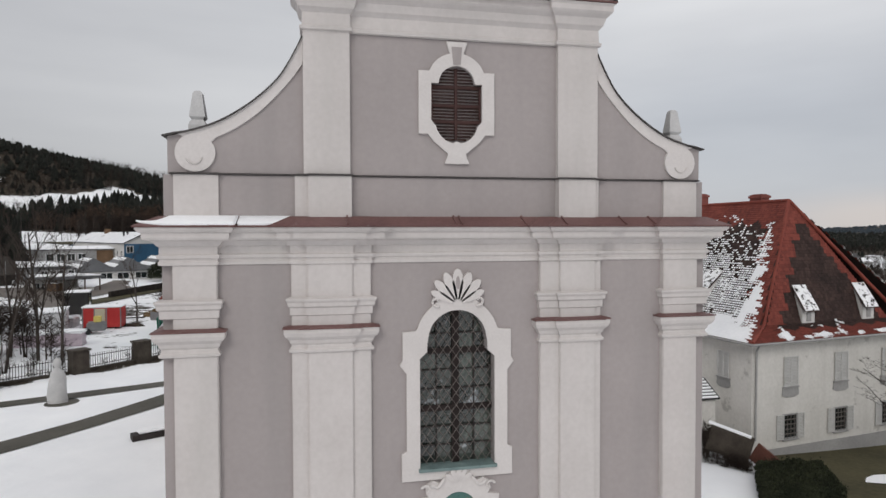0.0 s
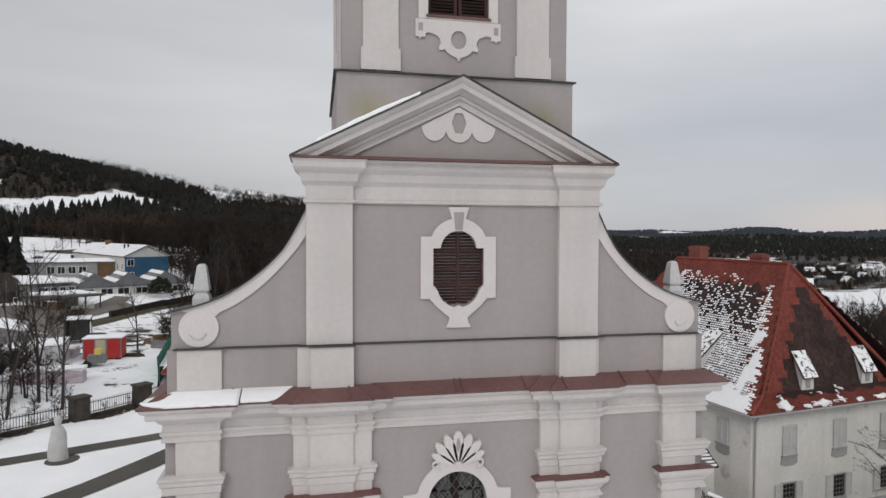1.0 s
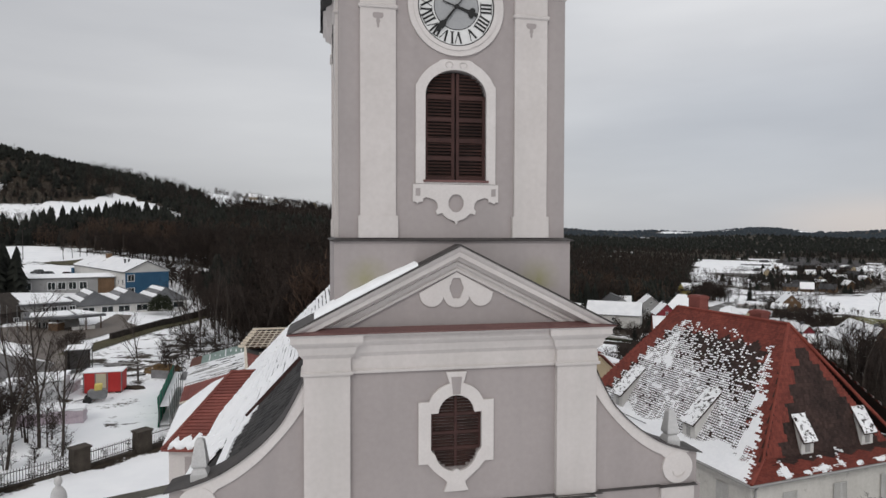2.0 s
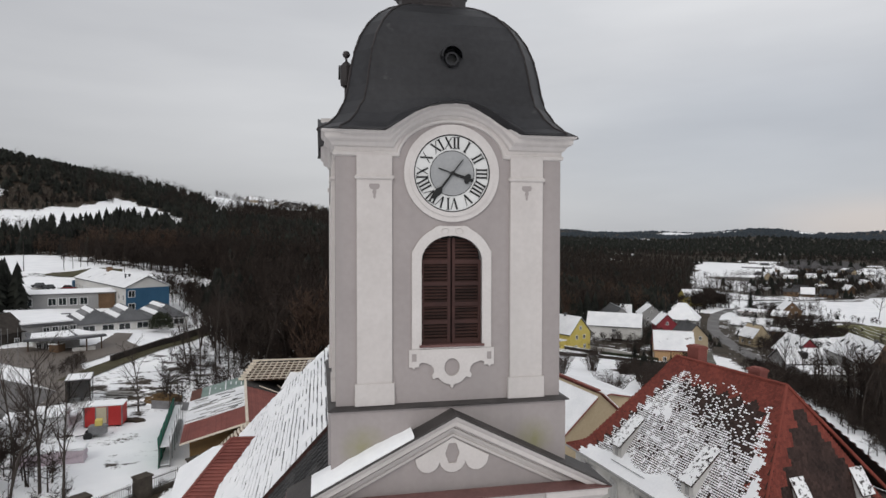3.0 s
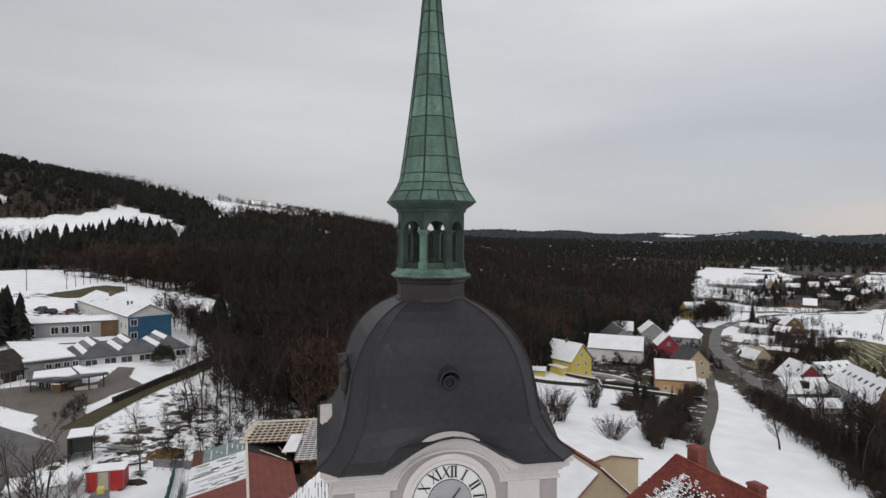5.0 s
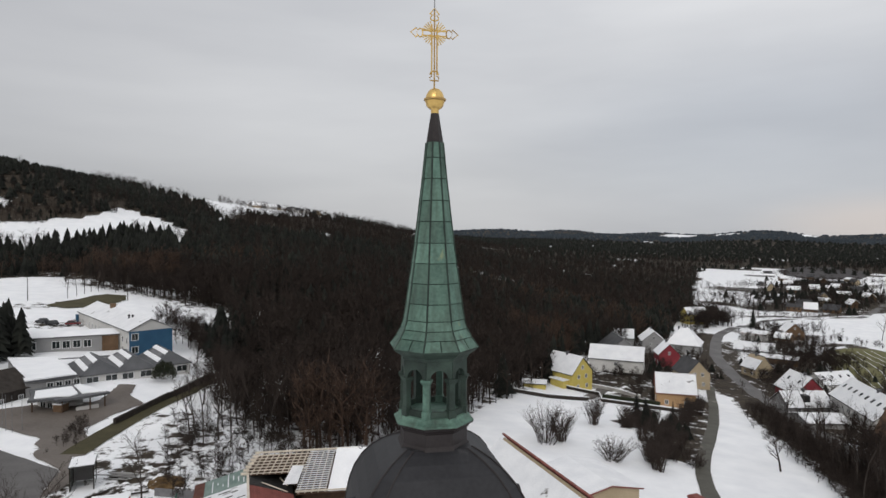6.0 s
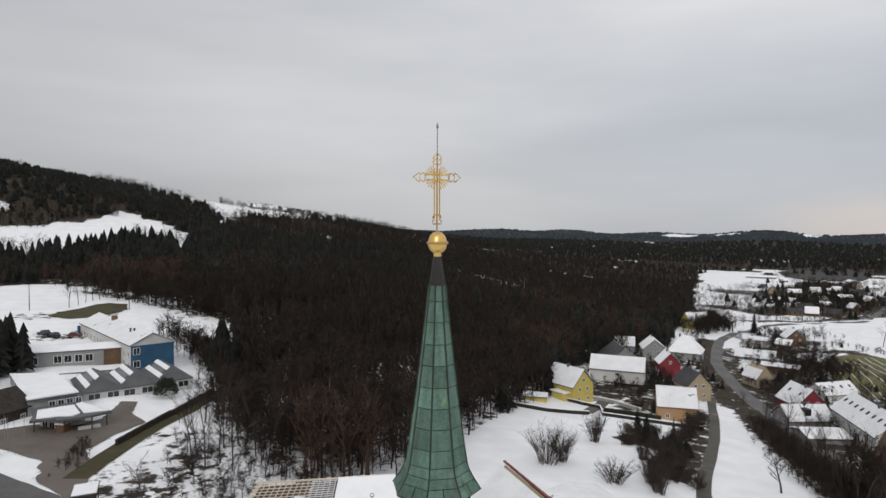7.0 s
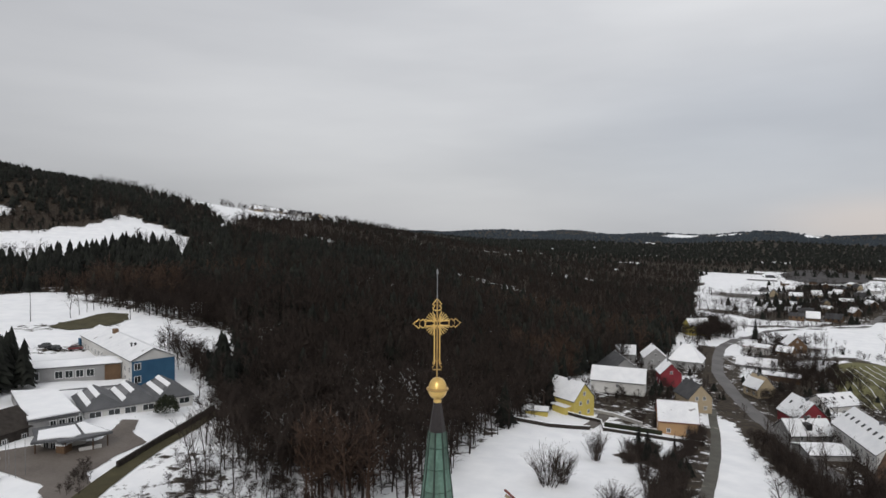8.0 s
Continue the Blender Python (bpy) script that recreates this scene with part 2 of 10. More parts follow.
BARK = surf("grey_brown_bark", (0.030, 0.024, 0.020), (0.070, 0.058, 0.05), 2.0, 0.95, vary=0.3)
TWIG = surf("brown_twigs", (0.025, 0.019, 0.016), (0.054, 0.040, 0.033), 0.3, 0.95, vary=0.35)
TWIG2 = surf("red_brown_twigs", (0.050, 0.032, 0.024), (0.100, 0.064, 0.046), 0.05, 0.95, vary=0.35)
NEEDLE = surf("dark_spruce_needles", (0.006, 0.007, 0.0055), (0.019, 0.021, 0.016), 0.03, 0.95, vary=0.45)
# Bluish distance haze is mixed into this wood's base colour.
HAZEWOOD = surf("haze_tinted_wood", (0.030, 0.040, 0.050), (0.052, 0.064, 0.076), 0.004, 1.0)
DARKSTONE = surf("dark_weathered_stone", (0.035, 0.029, 0.023), (0.075, 0.062, 0.05), 1.5, 0.9, 0.4, 20)
TILESNOW = surf("broken_tile_snow", (0.78, 0.785, 0.80), (0.88, 0.885, 0.895), 0.6, 0.8, 0.3, 6, spots=(0.03, 0.024, 0.022), spot_at=0.54, spot_scale=3.4)
STRAW = surf("straw_brown_heap", (0.06, 0.038, 0.018), (0.19, 0.12, 0.055), 1.2, 0.95, 0.6, 8, spots=(0.7, 0.7, 0.71), spot_at=0.62, spot_scale=0.9)
FENCE = surf("old_dark_fence", (0.022, 0.018, 0.015), (0.05, 0.042, 0.036), 1.0, 0.9)
WOODNEW = surf("fresh_timber", (0.56, 0.49, 0.40), (0.72, 0.65, 0.55), 1.5, 0.8, vary=0.12)
WOODDARK = surf("dark_boards", (0.055, 0.032, 0.02), (0.10, 0.06, 0.038), 2.0, 0.85, vary=0.15)
WOODTAN = surf("ochre_boards", (0.13, 0.082, 0.035), (0.19, 0.12, 0.055), 1.0, 0.85)
NET = surf("green_netting", (0.015, 0.16, 0.10), (0.03, 0.24, 0.16), 1.0, 0.9, spots=(0.2, 0.32, 0.27), spot_at=0.68, spot_scale=2.0)
FOIL = surf("black_membrane", (0.012, 0.012, 0.012), (0.03, 0.03, 0.03), 1.0, 0.5)
FOILGREEN = surf("grey_green_sheet", (0.10, 0.16, 0.14), (0.22, 0.28, 0.255), 0.8, 0.6)
TARP = surf("snowy_white_sheet", (0.62, 0.63, 0.65), (0.8, 0.8, 0.81), 0.5, 0.7, 0.3, 4)
REDBOX = surf("red_container_paint", (0.36, 0.025, 0.025), (0.45, 0.04, 0.038), 0.8, 0.5)
BEIGE = surf("beige_paint", (0.42, 0.37, 0.27), (0.5, 0.45, 0.34), 0.8, 0.7)
STEEL = surf("grey_steel", (0.16, 0.16, 0.165), (0.26, 0.26, 0.265), 1.0, 0.5, metal=0.4)
PLASTIC_W = surf("dirty_white_sheet", (0.42, 0.42, 0.43), (0.58, 0.58, 0.59), 0.6, 0.7)
MAGENTA = surf("pinkish_sheet", (0.40, 0.33, 0.37), (0.55, 0.47, 0.51), 0.5, 0.8)
YELLOW = surf("yellow_plaster", (0.50, 0.40, 0.10), (0.60, 0.49, 0.15), 0.3, 0.9, vary=0.0)
OCHRE = surf("ochre_plaster", (0.40, 0.25, 0.13), (0.48, 0.31, 0.17), 0.3, 0.9)
TAN = surf("tan_plaster", (0.36, 0.29, 0.19), (0.43, 0.35, 0.24), 0.3, 0.9)
CRIMSON = surf("dark_red_plaster", (0.20, 0.028, 0.038), (0.27, 0.045, 0.055), 0.3, 0.85)
BLUE = surf("blue_cladding", (0.022, 0.075, 0.14), (0.035, 0.105, 0.185), 0.3, 0.7)
WALLWHITE = surf("white_house_plaster", (0.50, 0.49, 0.47), (0.60, 0.59, 0.57), 0.3, 0.9, vary=0.1)
WALLGREY = surf("grey_house_plaster", (0.26, 0.26, 0.26), (0.34, 0.335, 0.33), 0.3, 0.9, vary=0.15)
WALLBROWN = surf("brown_boarded_wall", (0.10, 0.062, 0.035), (0.16, 0.10, 0.06), 0.5, 0.9, vary=0.15)
ROOFDARK = surf("dark_roof_sheet", (0.035, 0.035, 0.038), (0.065, 0.064, 0.066), 0.5, 0.6, spots=(0.7, 0.7, 0.71), spot_at=0.68, spot_scale=0.3)
ROOFGREY = surf("grey_roof_sheet", (0.075, 0.077, 0.082), (0.12, 0.122, 0.128), 0.4, 0.6)
ROOFSNOW = surf("thin_roof_snow", (0.72, 0.73, 0.75), (0.84, 0.845, 0.855), 0.4, 0.8, 0.3, 3, spots=(0.09, 0.07, 0.065), spot_at=0.66, spot_scale=0.35)
MEADOW = surf("yellowish_winter_meadow", (0.085, 0.082, 0.032), (0.16, 0.15, 0.065), 0.08, 0.95, 0.4, 3, spots=(0.06, 0.05, 0.03), spot_at=0.6, spot_scale=0.12)
PLOUGHED = surf("dark_ploughed_earth", (0.045, 0.042, 0.042), (0.085, 0.08, 0.08), 0.02, 0.95, 0.3, 1, spots=(0.4, 0.4, 0.41), spot_at=0.66, spot_scale=0.03)
WOODRED = surf("red_brown_boards", (0.075, 0.030, 0.022), (0.13, 0.052, 0.038), 1.5, 0.85, vary=0.1)
CARRED = surf("dark_red_car_paint", (0.11, 0.012, 0.014), (0.15, 0.018, 0.02), 1.0, 0.25, spec=0.6)
CARDARK = surf("dark_car_paint", (0.02, 0.021, 0.024), (0.035, 0.036, 0.04), 1.0, 0.25, spec=0.6)
HEDGE = surf("dark_hedge", (0.012, 0.016, 0.008), (0.035, 0.04, 0.02), 1.0, 0.95, vary=0.4)
FRAMEWHITE = surf("white_window_frame", (0.6, 0.6, 0.6), (0.7, 0.7, 0.7), 1.0, 0.6)
ICON = surf("painted_icon", (0.05, 0.13, 0.12), (0.10, 0.2, 0.17), 1.5, 0.5, spots=(0.45, 0.20, 0.05), spot_at=0.6, spot_scale=3.0)


def ground_material():
    """Snow, thinning into leaf litter where the attribute 'cover' says that trees stand, and into grass patches."""
    m = bpy.data.materials.new("ground_cover")
    m.use_nodes = True
    n, l = m.node_tree.nodes, m.node_tree.links
    b = n["Principled BSDF"]
    geo, at = n.new("ShaderNodeNewGeometry"), n.new("ShaderNodeAttribute")
    at.attribute_name = "cover"

    def noise_of(scale, detail, rough=0.6):
        t = n.new("ShaderNodeTexNoise")
        t.inputs["Scale"].default_value, t.inputs["Detail"].default_value, t.inputs["Roughness"].default_value = scale, detail, rough
        l.new(geo.outputs["Position"], t.inputs["Vector"])
        return t.outputs["Fac"]

    def ramp_of(src, p0, c0, p1, c1):
        r = n.new("ShaderNodeValToRGB")
        r.color_ramp.elements[0].position, r.color_ramp.elements[0].color = p0, (*c0, 1)
        r.color_ramp.elements[1].position, r.color_ramp.elements[1].color = p1, (*c1, 1)
        l.new(src, r.inputs["Fac"])
        return r.outputs["Color"]

    snow = ramp_of(noise_of(0.15, 6), 0.35, (0.81, 0.82, 0.84), 0.65, (0.91, 0.915, 0.925))
    litter = ramp_of(noise_of(0.5, 6), 0.35, (0.022, 0.017, 0.012), 0.65, (0.06, 0.045, 0.03))
    add = n.new("ShaderNodeMath")
    add.operation = "MULTIPLY_ADD"
    add.inputs[1].default_value = 1.0
    l.new(noise_of(0.28, 9, 0.7), add.inputs[0])
    l.new(at.outputs["Fac"], add.inputs[2])
    mask = ramp_of(add.outputs["Value"], 0.74, (0, 0, 0), 0.80, (1, 1, 1))
    mix = n.new("ShaderNodeMixRGB")
    l.new(mask, mix.inputs["Fac"])
    l.new(snow, mix.inputs["Color1"])
    l.new(litter, mix.inputs["Color2"])
    l.new(mix.outputs["Color"], b.inputs["Base Color"])
    b.inputs["Roughness"].default_value = 0.85
    b.inputs["Specular IOR Level"].default_value = 0.2
    bp = n.new("ShaderNodeBump")
    bp.inputs["Strength"].default_value, bp.inputs["Distance"].default_value = 0.4, 0.1
    l.new(noise_of(0.9, 8), bp.inputs["Height"])
    l.new(bp.outputs["Normal"], b.inputs["Normal"])
    return m


GROUND = ground_material()

# ---- geometry helpers ----
ORIGIN = {}
rng = random.Random(7)


def thing(name, x, y, z, rz=0.0, label="", category="", group="", kind=""):
    ob = new(name)
    ob.empty_display_size = 0.2
    ob.matrix_basis = pose(x, y, z, 0, 0, rz)
    return tagged(ob, label, category, group, kind)


def mesh_of(name, bm, material, smooth=False):
    me = bpy.data.meshes.new(name)
    bmesh.ops.recalc_face_normals(bm, faces=bm.faces)
    bm.to_mesh(me)
    bm.free()
    me.materials.append(material)
    if smooth:
        me.shade_smooth()
    return me


def part(name, bm, material, parent=None, label="", smooth=False):
    """Links a bmesh as one mesh object under a thing or a part."""
    ob = new(name, mesh_of(name, bm, material, smooth))
    if parent is not None:
        ob.parent = parent
        if parent in ORIGIN:
            ob.location = -ORIGIN[parent]
    return tagged(ob, label)


def fast(name, verts, faces, material, parent=None, label=""):
    me = bpy.data.meshes.new(name)
    me.from_pydata(verts, [], faces)
    me.materials.append(material)
    ob = new(name, me)
    if parent is not None:
        ob.parent = parent
        if parent in ORIGIN:
            ob.location = -ORIGIN[parent]
    return tagged(ob, label)


def box(bm, x0, y0, z0, x1, y1, z1, m=None):
    co = [(x, y, z) for z in (z0, z1) for y in (y0, y1) for x in (x0, x1)]
    v = [bm.verts.new(m @ Vector(c) if m is not None else c) for c in co]
    for f in ((0, 1, 3, 2), (4, 6, 7, 5), (0, 4, 5, 1), (2, 3, 7, 6), (0, 2, 6, 4), (1, 5, 7, 3)):
        bm.faces.new([v[i] for i in f])
    return v


def bar(bm, a, b, wide, high=None, up=(0, 0, 1)):
    """A straight bar of rectangular section from a to b."""
    a, b = Vector(a), Vector(b)
    d = (b - a).normalized()
    s = d.cross(Vector(up))
    if s.length < 1e-4:
        s = d.cross(Vector((1, 0, 0)))
    s.normalize()
    u = s.cross(d)
    h = wide if high is None else high
    q = [(-wide / 2, -h / 2), (wide / 2, -h / 2), (wide / 2, h / 2), (-wide / 2, h / 2)]
    r = [[bm.verts.new(p + s * i + u * j) for i, j in q] for p in (a, b)]
    for k in range(4):
        bm.faces.new((r[0][k], r[0][(k + 1) % 4], r[1][(k + 1) % 4], r[1][k]))
    bm.faces.new(r[0][::-1])
    bm.faces.new(r[1])


def tube(bm, pts, radii, n=6, closed=True):
    """A round tube along points, with a radius each."""
    pts = [Vector(p) for p in pts]
    if not hasattr(radii, "__len__"):
        radii = [radii] * len(pts)
    rings = []
    for i, p in enumerate(pts):
        d = (pts[min(i + 1, len(pts) - 1)] - pts[max(i - 1, 0)]).normalized()
        s = d.cross(Vector((0, 0, 1)) if abs(d.z) < 0.95 else Vector((0, 1, 0))).normalized()
        u = s.cross(d)
        rings.append([bm.verts.new(p + (s * math.cos(a) + u * math.sin(a)) * radii[i]) for a in [2 * math.pi * k / n for k in range(n)]])
    for r0, r1 in zip(rings, rings[1:]):
        for k in range(n):
            bm.faces.new((r0[k], r0[(k + 1) % n], r1[(k + 1) % n], r1[k]))
    if closed:
        bm.faces.new(rings[0][::-1])
        bm.faces.new(rings[-1])


def lathe(bm, profile, n=24, cx=0.0, cy=0.0, phase=0.0):
    """A body of revolution (or an n-sided one) from (radius, z) pairs."""
    rings = []
    for r, z in profile:
        rings.append([bm.verts.new((cx + r * math.cos(phase + 2 * math.pi * k / n), cy + r * math.sin(phase + 2 * math.pi * k / n), z)) for k in range(n)])
    for r0, r1 in zip(rings, rings[1:]):
        for k in range(n):
            bm.faces.new((r0[k], r0[(k + 1) % n], r1[(k + 1) % n], r1[k]))
    bm.faces.new(rings[0][::-1])
    bm.faces.new(rings[-1])


def plate(bm, outer, holes, y0, y1):
    """A plate in the XZ plane between y0 (front) and y1, with openings that go through it."""
    sides = []
    for y in (y0, y1):
        edges, rings = [], []
        for loop in (outer, *holes):
            vs = [bm.verts.new((x, y, z)) for x, z in loop]
            edges += [bm.edges.new((vs[i], vs[(i + 1) % len(vs)])) for i in range(len(vs))]
            rings.append(vs)
        bmesh.ops.triangle_fill(bm, use_beauty=True, use_dissolve=False, edges=edges)
        sides.append(rings)
    for a, b in zip(*sides):
        for i in range(len(a)):
            j = (i + 1) % len(a)
            bm.faces.new((a[i], a[j], b[j], b[i]))


def moulding(bm, plan, profile, ends=True):
    """Sweeps a profile of (projection, z) along a plan line of (x, y); outward is to the line's right when it runs to +x along a front that faces -y."""
    n = len(plan)
    offs = []
    for i in range(n):
        def nrm(a, b):
            d = Vector((b[0] - a[0], b[1] - a[1])).normalized()
            return Vector((d.y, -d.x))
        if i == 0:
            o = nrm(plan[0], plan[1])
        elif i == n - 1:
            o = nrm(plan[-2], plan[-1])
        else:
            a, b = nrm(plan[i - 1], plan[i]), nrm(plan[i], plan[i + 1])
            o = (a + b) / max(0.2, 1 + a.dot(b))
        offs.append(o)
    rows = [[bm.verts.new((plan[i][0] + offs[i].x * d, plan[i][1] + offs[i].y * d, z)) for d, z in profile] for i in range(n)]
    for r0, r1 in zip(rows, rows[1:]):
        for k in range(len(profile) - 1):
            bm.faces.new((r0[k], r1[k], r1[k + 1], r0[k + 1]))
    if ends:
        bm.faces.new(rows[0])
        bm.faces.new(rows[-1][::-1])


def mirror(half, cx=0.0):
    """A closed outline from its right half, given from the bottom axis up to the top axis."""
    right = [(cx + x, z) for x, z in half]
    left = [(cx - x, z) for x, z in reversed(half) if x > 1e-6]
    return right + left


def arc(cx, cz, r, a0, a1, n, rz=None):
    rz = r if rz is None else rz
    return [(cx + r * math.cos(radians(a0 + (a1 - a0) * i / n)), cz + rz * math.sin(radians(a0 + (a1 - a0) * i / n))) for i in range(n + 1)]


# ---- terrain: heights by bearing and distance from a point before the church ----
HUB = (-3.0, -14.0)
REACH = (0, 50, 90, 130, 175, 260, 430, 620, 780, 1100, 3200)
SLOPES = {
    -75: (3, 3, 3, 3, 5, 12, 24, 42, 58, 80, 60),
    -30: (3, 3, 3, 3, 5, 12, 19, 42, 124, 120, 60),
    -24: (3, 3, 3, 3, 5, 12, 18.5, 43, 117, 116, 60),
    -21: (3, 3, 2.8, 2.8, 5, 11, 18, 48, 97, 132, 60),
    -18: (3, 3, 2.6, 2.5, 5, 10, 17, 53, 83, 126, 60),
    -14: (3, 3, 2.4, 2, 3.5, 9, 16.5, 41, 68, 106, 55),
    -8: (3, 3, 2.3, 1.3, 2.0, 8, 16, 33, 49, 86, 45),
    2: (3, 3, 2.0, -1.0, -1.0, 5, 17, 28, 39, 66, 40),
    11.5: (3, 3, 1.2, -2, -4, -3, 3, 6.5, 9.2, 14, 31),
    23: (3, 1.4, 0.3, -3.2, -8.8, -12.6, -16.3, -17.2, -16.8, -14, 32),
    33: (3, 0.6, -1.4, -4.8, -10, -17.6, -23, -24.8, -25.4, -25, 28),
    47: (3, 0.1, -2.2, -5.7, -10.5, -18.6, -24, -26.5, -27.6, -28, 30),
    120: (3, 2, 1, -1, -3, -5, -8, -9.4, -10, -10, 20),
}
BEARINGS = sorted(SLOPES)
HEIGHTS = np.array([SLOPES[b] for b in BEARINGS], float)


def polar(x, y):
    dx, dy = np.asarray(x, float) - HUB[0], np.asarray(y, float) - HUB[1]
    return np.degrees(np.arctan2(dx, dy)), np.hypot(dx, dy)


def raw_height(x, y):
    az, r = polar(x, y)
    az = np.where(az > 165, az - 360, az)
    az = np.clip(az, BEARINGS[0], BEARINGS[-1])
    k = np.clip(np.searchsorted(BEARINGS, az, side="right") - 1, 0, len(BEARINGS) - 2)
    b0, b1 = np.take(BEARINGS, k), np.take(BEARINGS, k + 1)
    f = (az - b0) / (b1 - b0)
    j = np.clip(np.searchsorted(REACH, r, side="right") - 1, 0, len(REACH) - 2)
    r0, r1 = np.take(REACH, j), np.take(REACH, j + 1)
    g = np.clip((r - r0) / (r1 - r0), 0, 1)
    low = HEIGHTS[k, j] * (1 - f) + HEIGHTS[k + 1, j] * f
    top = HEIGHTS[k, j + 1] * (1 - f) + HEIGHTS[k + 1, j + 1] * f
    return low * (1 - g) + top * g


def height(x, y):
    """The ground's height, smoothed over a tenth of the distance."""
    x, y = np.asarray(x, float), np.asarray(y, float)
    r = polar(x, y)[1] * 0.10 + 3
    z = raw_height(x, y) * 2
    for k in range(6):
        a = k * math.pi / 3
        z = z + raw_height(x + r * math.cos(a), y + r * math.sin(a))
    far = polar(x, y)[1]
    small = np.sin(x * 0.11 + 0.7 * np.sin(y * 0.07)) * np.cos(y * 0.09 + 0.5) + 0.5 * np.sin(x * 0.23 + y * 0.19)
    broad = np.sin(x * 0.0043 + 1.1) * np.cos(y * 0.0031 + 0.4) + 0.6 * np.sin(x * 0.0081 - y * 0.0067 + 2)
    return z / 8 + small * np.clip((far - 30) * 0.002, 0, 0.35) + broad * np.clip((far - 1500) * 0.008, 0, 14)


def ground_z(x, y):
    return float(height(x, y))


def far_fields(az, r):
    """Snowy clearings on the horizon ridge."""
    az, r = az + 0.3 * np.sin(r * 0.013), r + 60 * np.sin(az * 7.0)
    fields = np.zeros(np.shape(r), bool)
    for a0, a1, r0, r1 in ((31.0, 33.6, 3250, 3850), (35.1, 37.2, 3350, 3650), (41.3, 43.2, 3150, 3900), (28.9, 30.2, 2250, 2420)):
        fields = fields | ((az > a0) & (az < a1) & (r > r0) & (r < r1))
    return fields


def wooded(x, y):
    """How densely trees stand: 0 open ground, 1 wood."""
    az, r = polar(x, y)
    n1 = np.sin(x * 0.021 + 1.3) * np.cos(y * 0.017) + 0.6 * np.sin(x * 0.053 + y * 0.047)
    az = az + n1 * 0.5
    edge = np.interp(az, [-14, -12, -9, -7.8, -7.2, -6, -4, -2, 2, 6, 8, 10, 12.3, 15.2, 17.6, 20, 24, 28, 31, 33.2, 33.8], [300, 285, 248, 226, 160, 138, 112, 100, 92, 94, 98, 108, 120, 141, 163, 188, 245, 292, 340, 520, 1160])
    edge = edge * (1 + 0.03 * n1)
    main = (az > -12) & (az < 60) & (r > edge) & (r < np.interp(az, [-12, -10.6, -9, -7.5, -4, 1.5, 9, 33], [500, 600, 760, 850, 930, 1070, 1500, 3000]))
    far = ((az > 33.5) & (r > 1180 + 30 * n1)) | (r > 2200)
    left = (az <= -12) & (az > -70) & (r > np.interp(az, [-30, -20, -12], [370, 345, 300]) * (1 + 0.02 * n1)) & (r < 485 + 15 * n1)
    hill = (az < -9.5) & (az > -70) & (r > np.interp(az, [-26, -22, -20, -18.4, -17.2, -16.0, -14.2, -12.6, -11.2, -10], [612, 600, 606, 640, 672, 684, 664, 640, 600, 560]) + 7 * n1) & (r < np.interp(az, [-17, -15.8, -14, -12, -10], [1500, 1190, 1060, 980, 920]) + 20 * n1)
    n2 = np.sin(x * 0.083 + 0.4) * np.cos(y * 0.061 + 1.9) + 0.7 * np.sin(x * 0.041 - y * 0.073)
    patch_a = (az > -22.6) & (az < -20.4) & (r > 638) & (r < 647)
    patch_b = (az < -23.6) & (r > 638) & (r < 664) & (n2 > 0.3)
    gaps = patch_a | patch_b | ((n1 > 1.25) & (r > 400) & (az > -9.5)) | ((n2 > 0.95) & (r < 330) & (az > -12))
    gaps = gaps | far_fields(az, r)
    return np.where((main | far | left | hill) & ~gaps, 1.0, 0.0)


# bare, weedy or trodden ground along lines of the plan: line, half-width, how bare
COVER = [
    ([(127.5, 153.3), (117, 134), (103, 107), (98.5, 93), (92.5, 80), (86, 68), (79, 56), (71, 45)], 5, 0.50),
    ([(107.2, 145.6), (84.3, 114.9), (73, 102), (62, 89)], 4, 0.40),
    ([(66.4, 114.8), (72.3, 109.6), (71, 102)], 4, 0.45),
    ([(215.8, 302.5), (167.1, 230.5), (140.7, 184.6), (126.5, 158.6)], 7, 0.43),
    ([(212.7, 277.5), (178.9, 231.8), (156.8, 193.4), (137.1, 158.8)], 6, 0.39),
    ([(237.7, 271.4), (264.3, 269.2), (278.5, 269.6), (270.7, 239.5)], 6, 0.43),
    ([(229, 243.7), (202.5, 219.1), (189.1, 195), (209.8, 204.1)], 12, 0.39),
    ([(252.9, 316.7), (285.8, 305.2), (239.4, 279.4), (219.5, 257.7)], 13, 0.35),
    ([(175.1, 198), (158.8, 180.5), (147.8, 158.9), (136.8, 132.1), (121.9, 107.8)], 13, 0.39),
    ([(84.2, 168.9), (100.2, 181.9), (118.4, 192.9), (132.6, 223.4), (148.9, 238.9), (168.7, 261.1)], 13, 0.33),
    ([(89.1, 152.4), (105.3, 160.5), (124.6, 180.1)], 9, 0.35),
    ([(335, 481), (352, 460), (356, 427), (381, 434), (420, 454), (459, 478)], 16, 0.39),
    ([(302.7, 389.8), (352, 383.5), (451, 407)], 8, 0.39),
    ([(470, 600), (510, 590), (560, 590), (620, 650), (660, 690)], 48, 0.40),
    ([(400, 440), (450, 440), (500, 490), (560, 540)], 42, 0.40),
    ([(157.8, 105.8), (174.2, 137.9), (196.2, 170.4)], 16, 0.37),
    ([(-105, 226), (-86, 236)], 8, 0.29),
    ([(-112, 296), (-84, 276), (-68, 262), (-50, 240)], 8, 0.33),
    ([(-95, 190), (-80, 200), (-70, 205)], 7, 0.29),
    ([(-29, 33.2), (-22, 38.0), (-14.8, 45.4)], 0.9, 0.40),
]


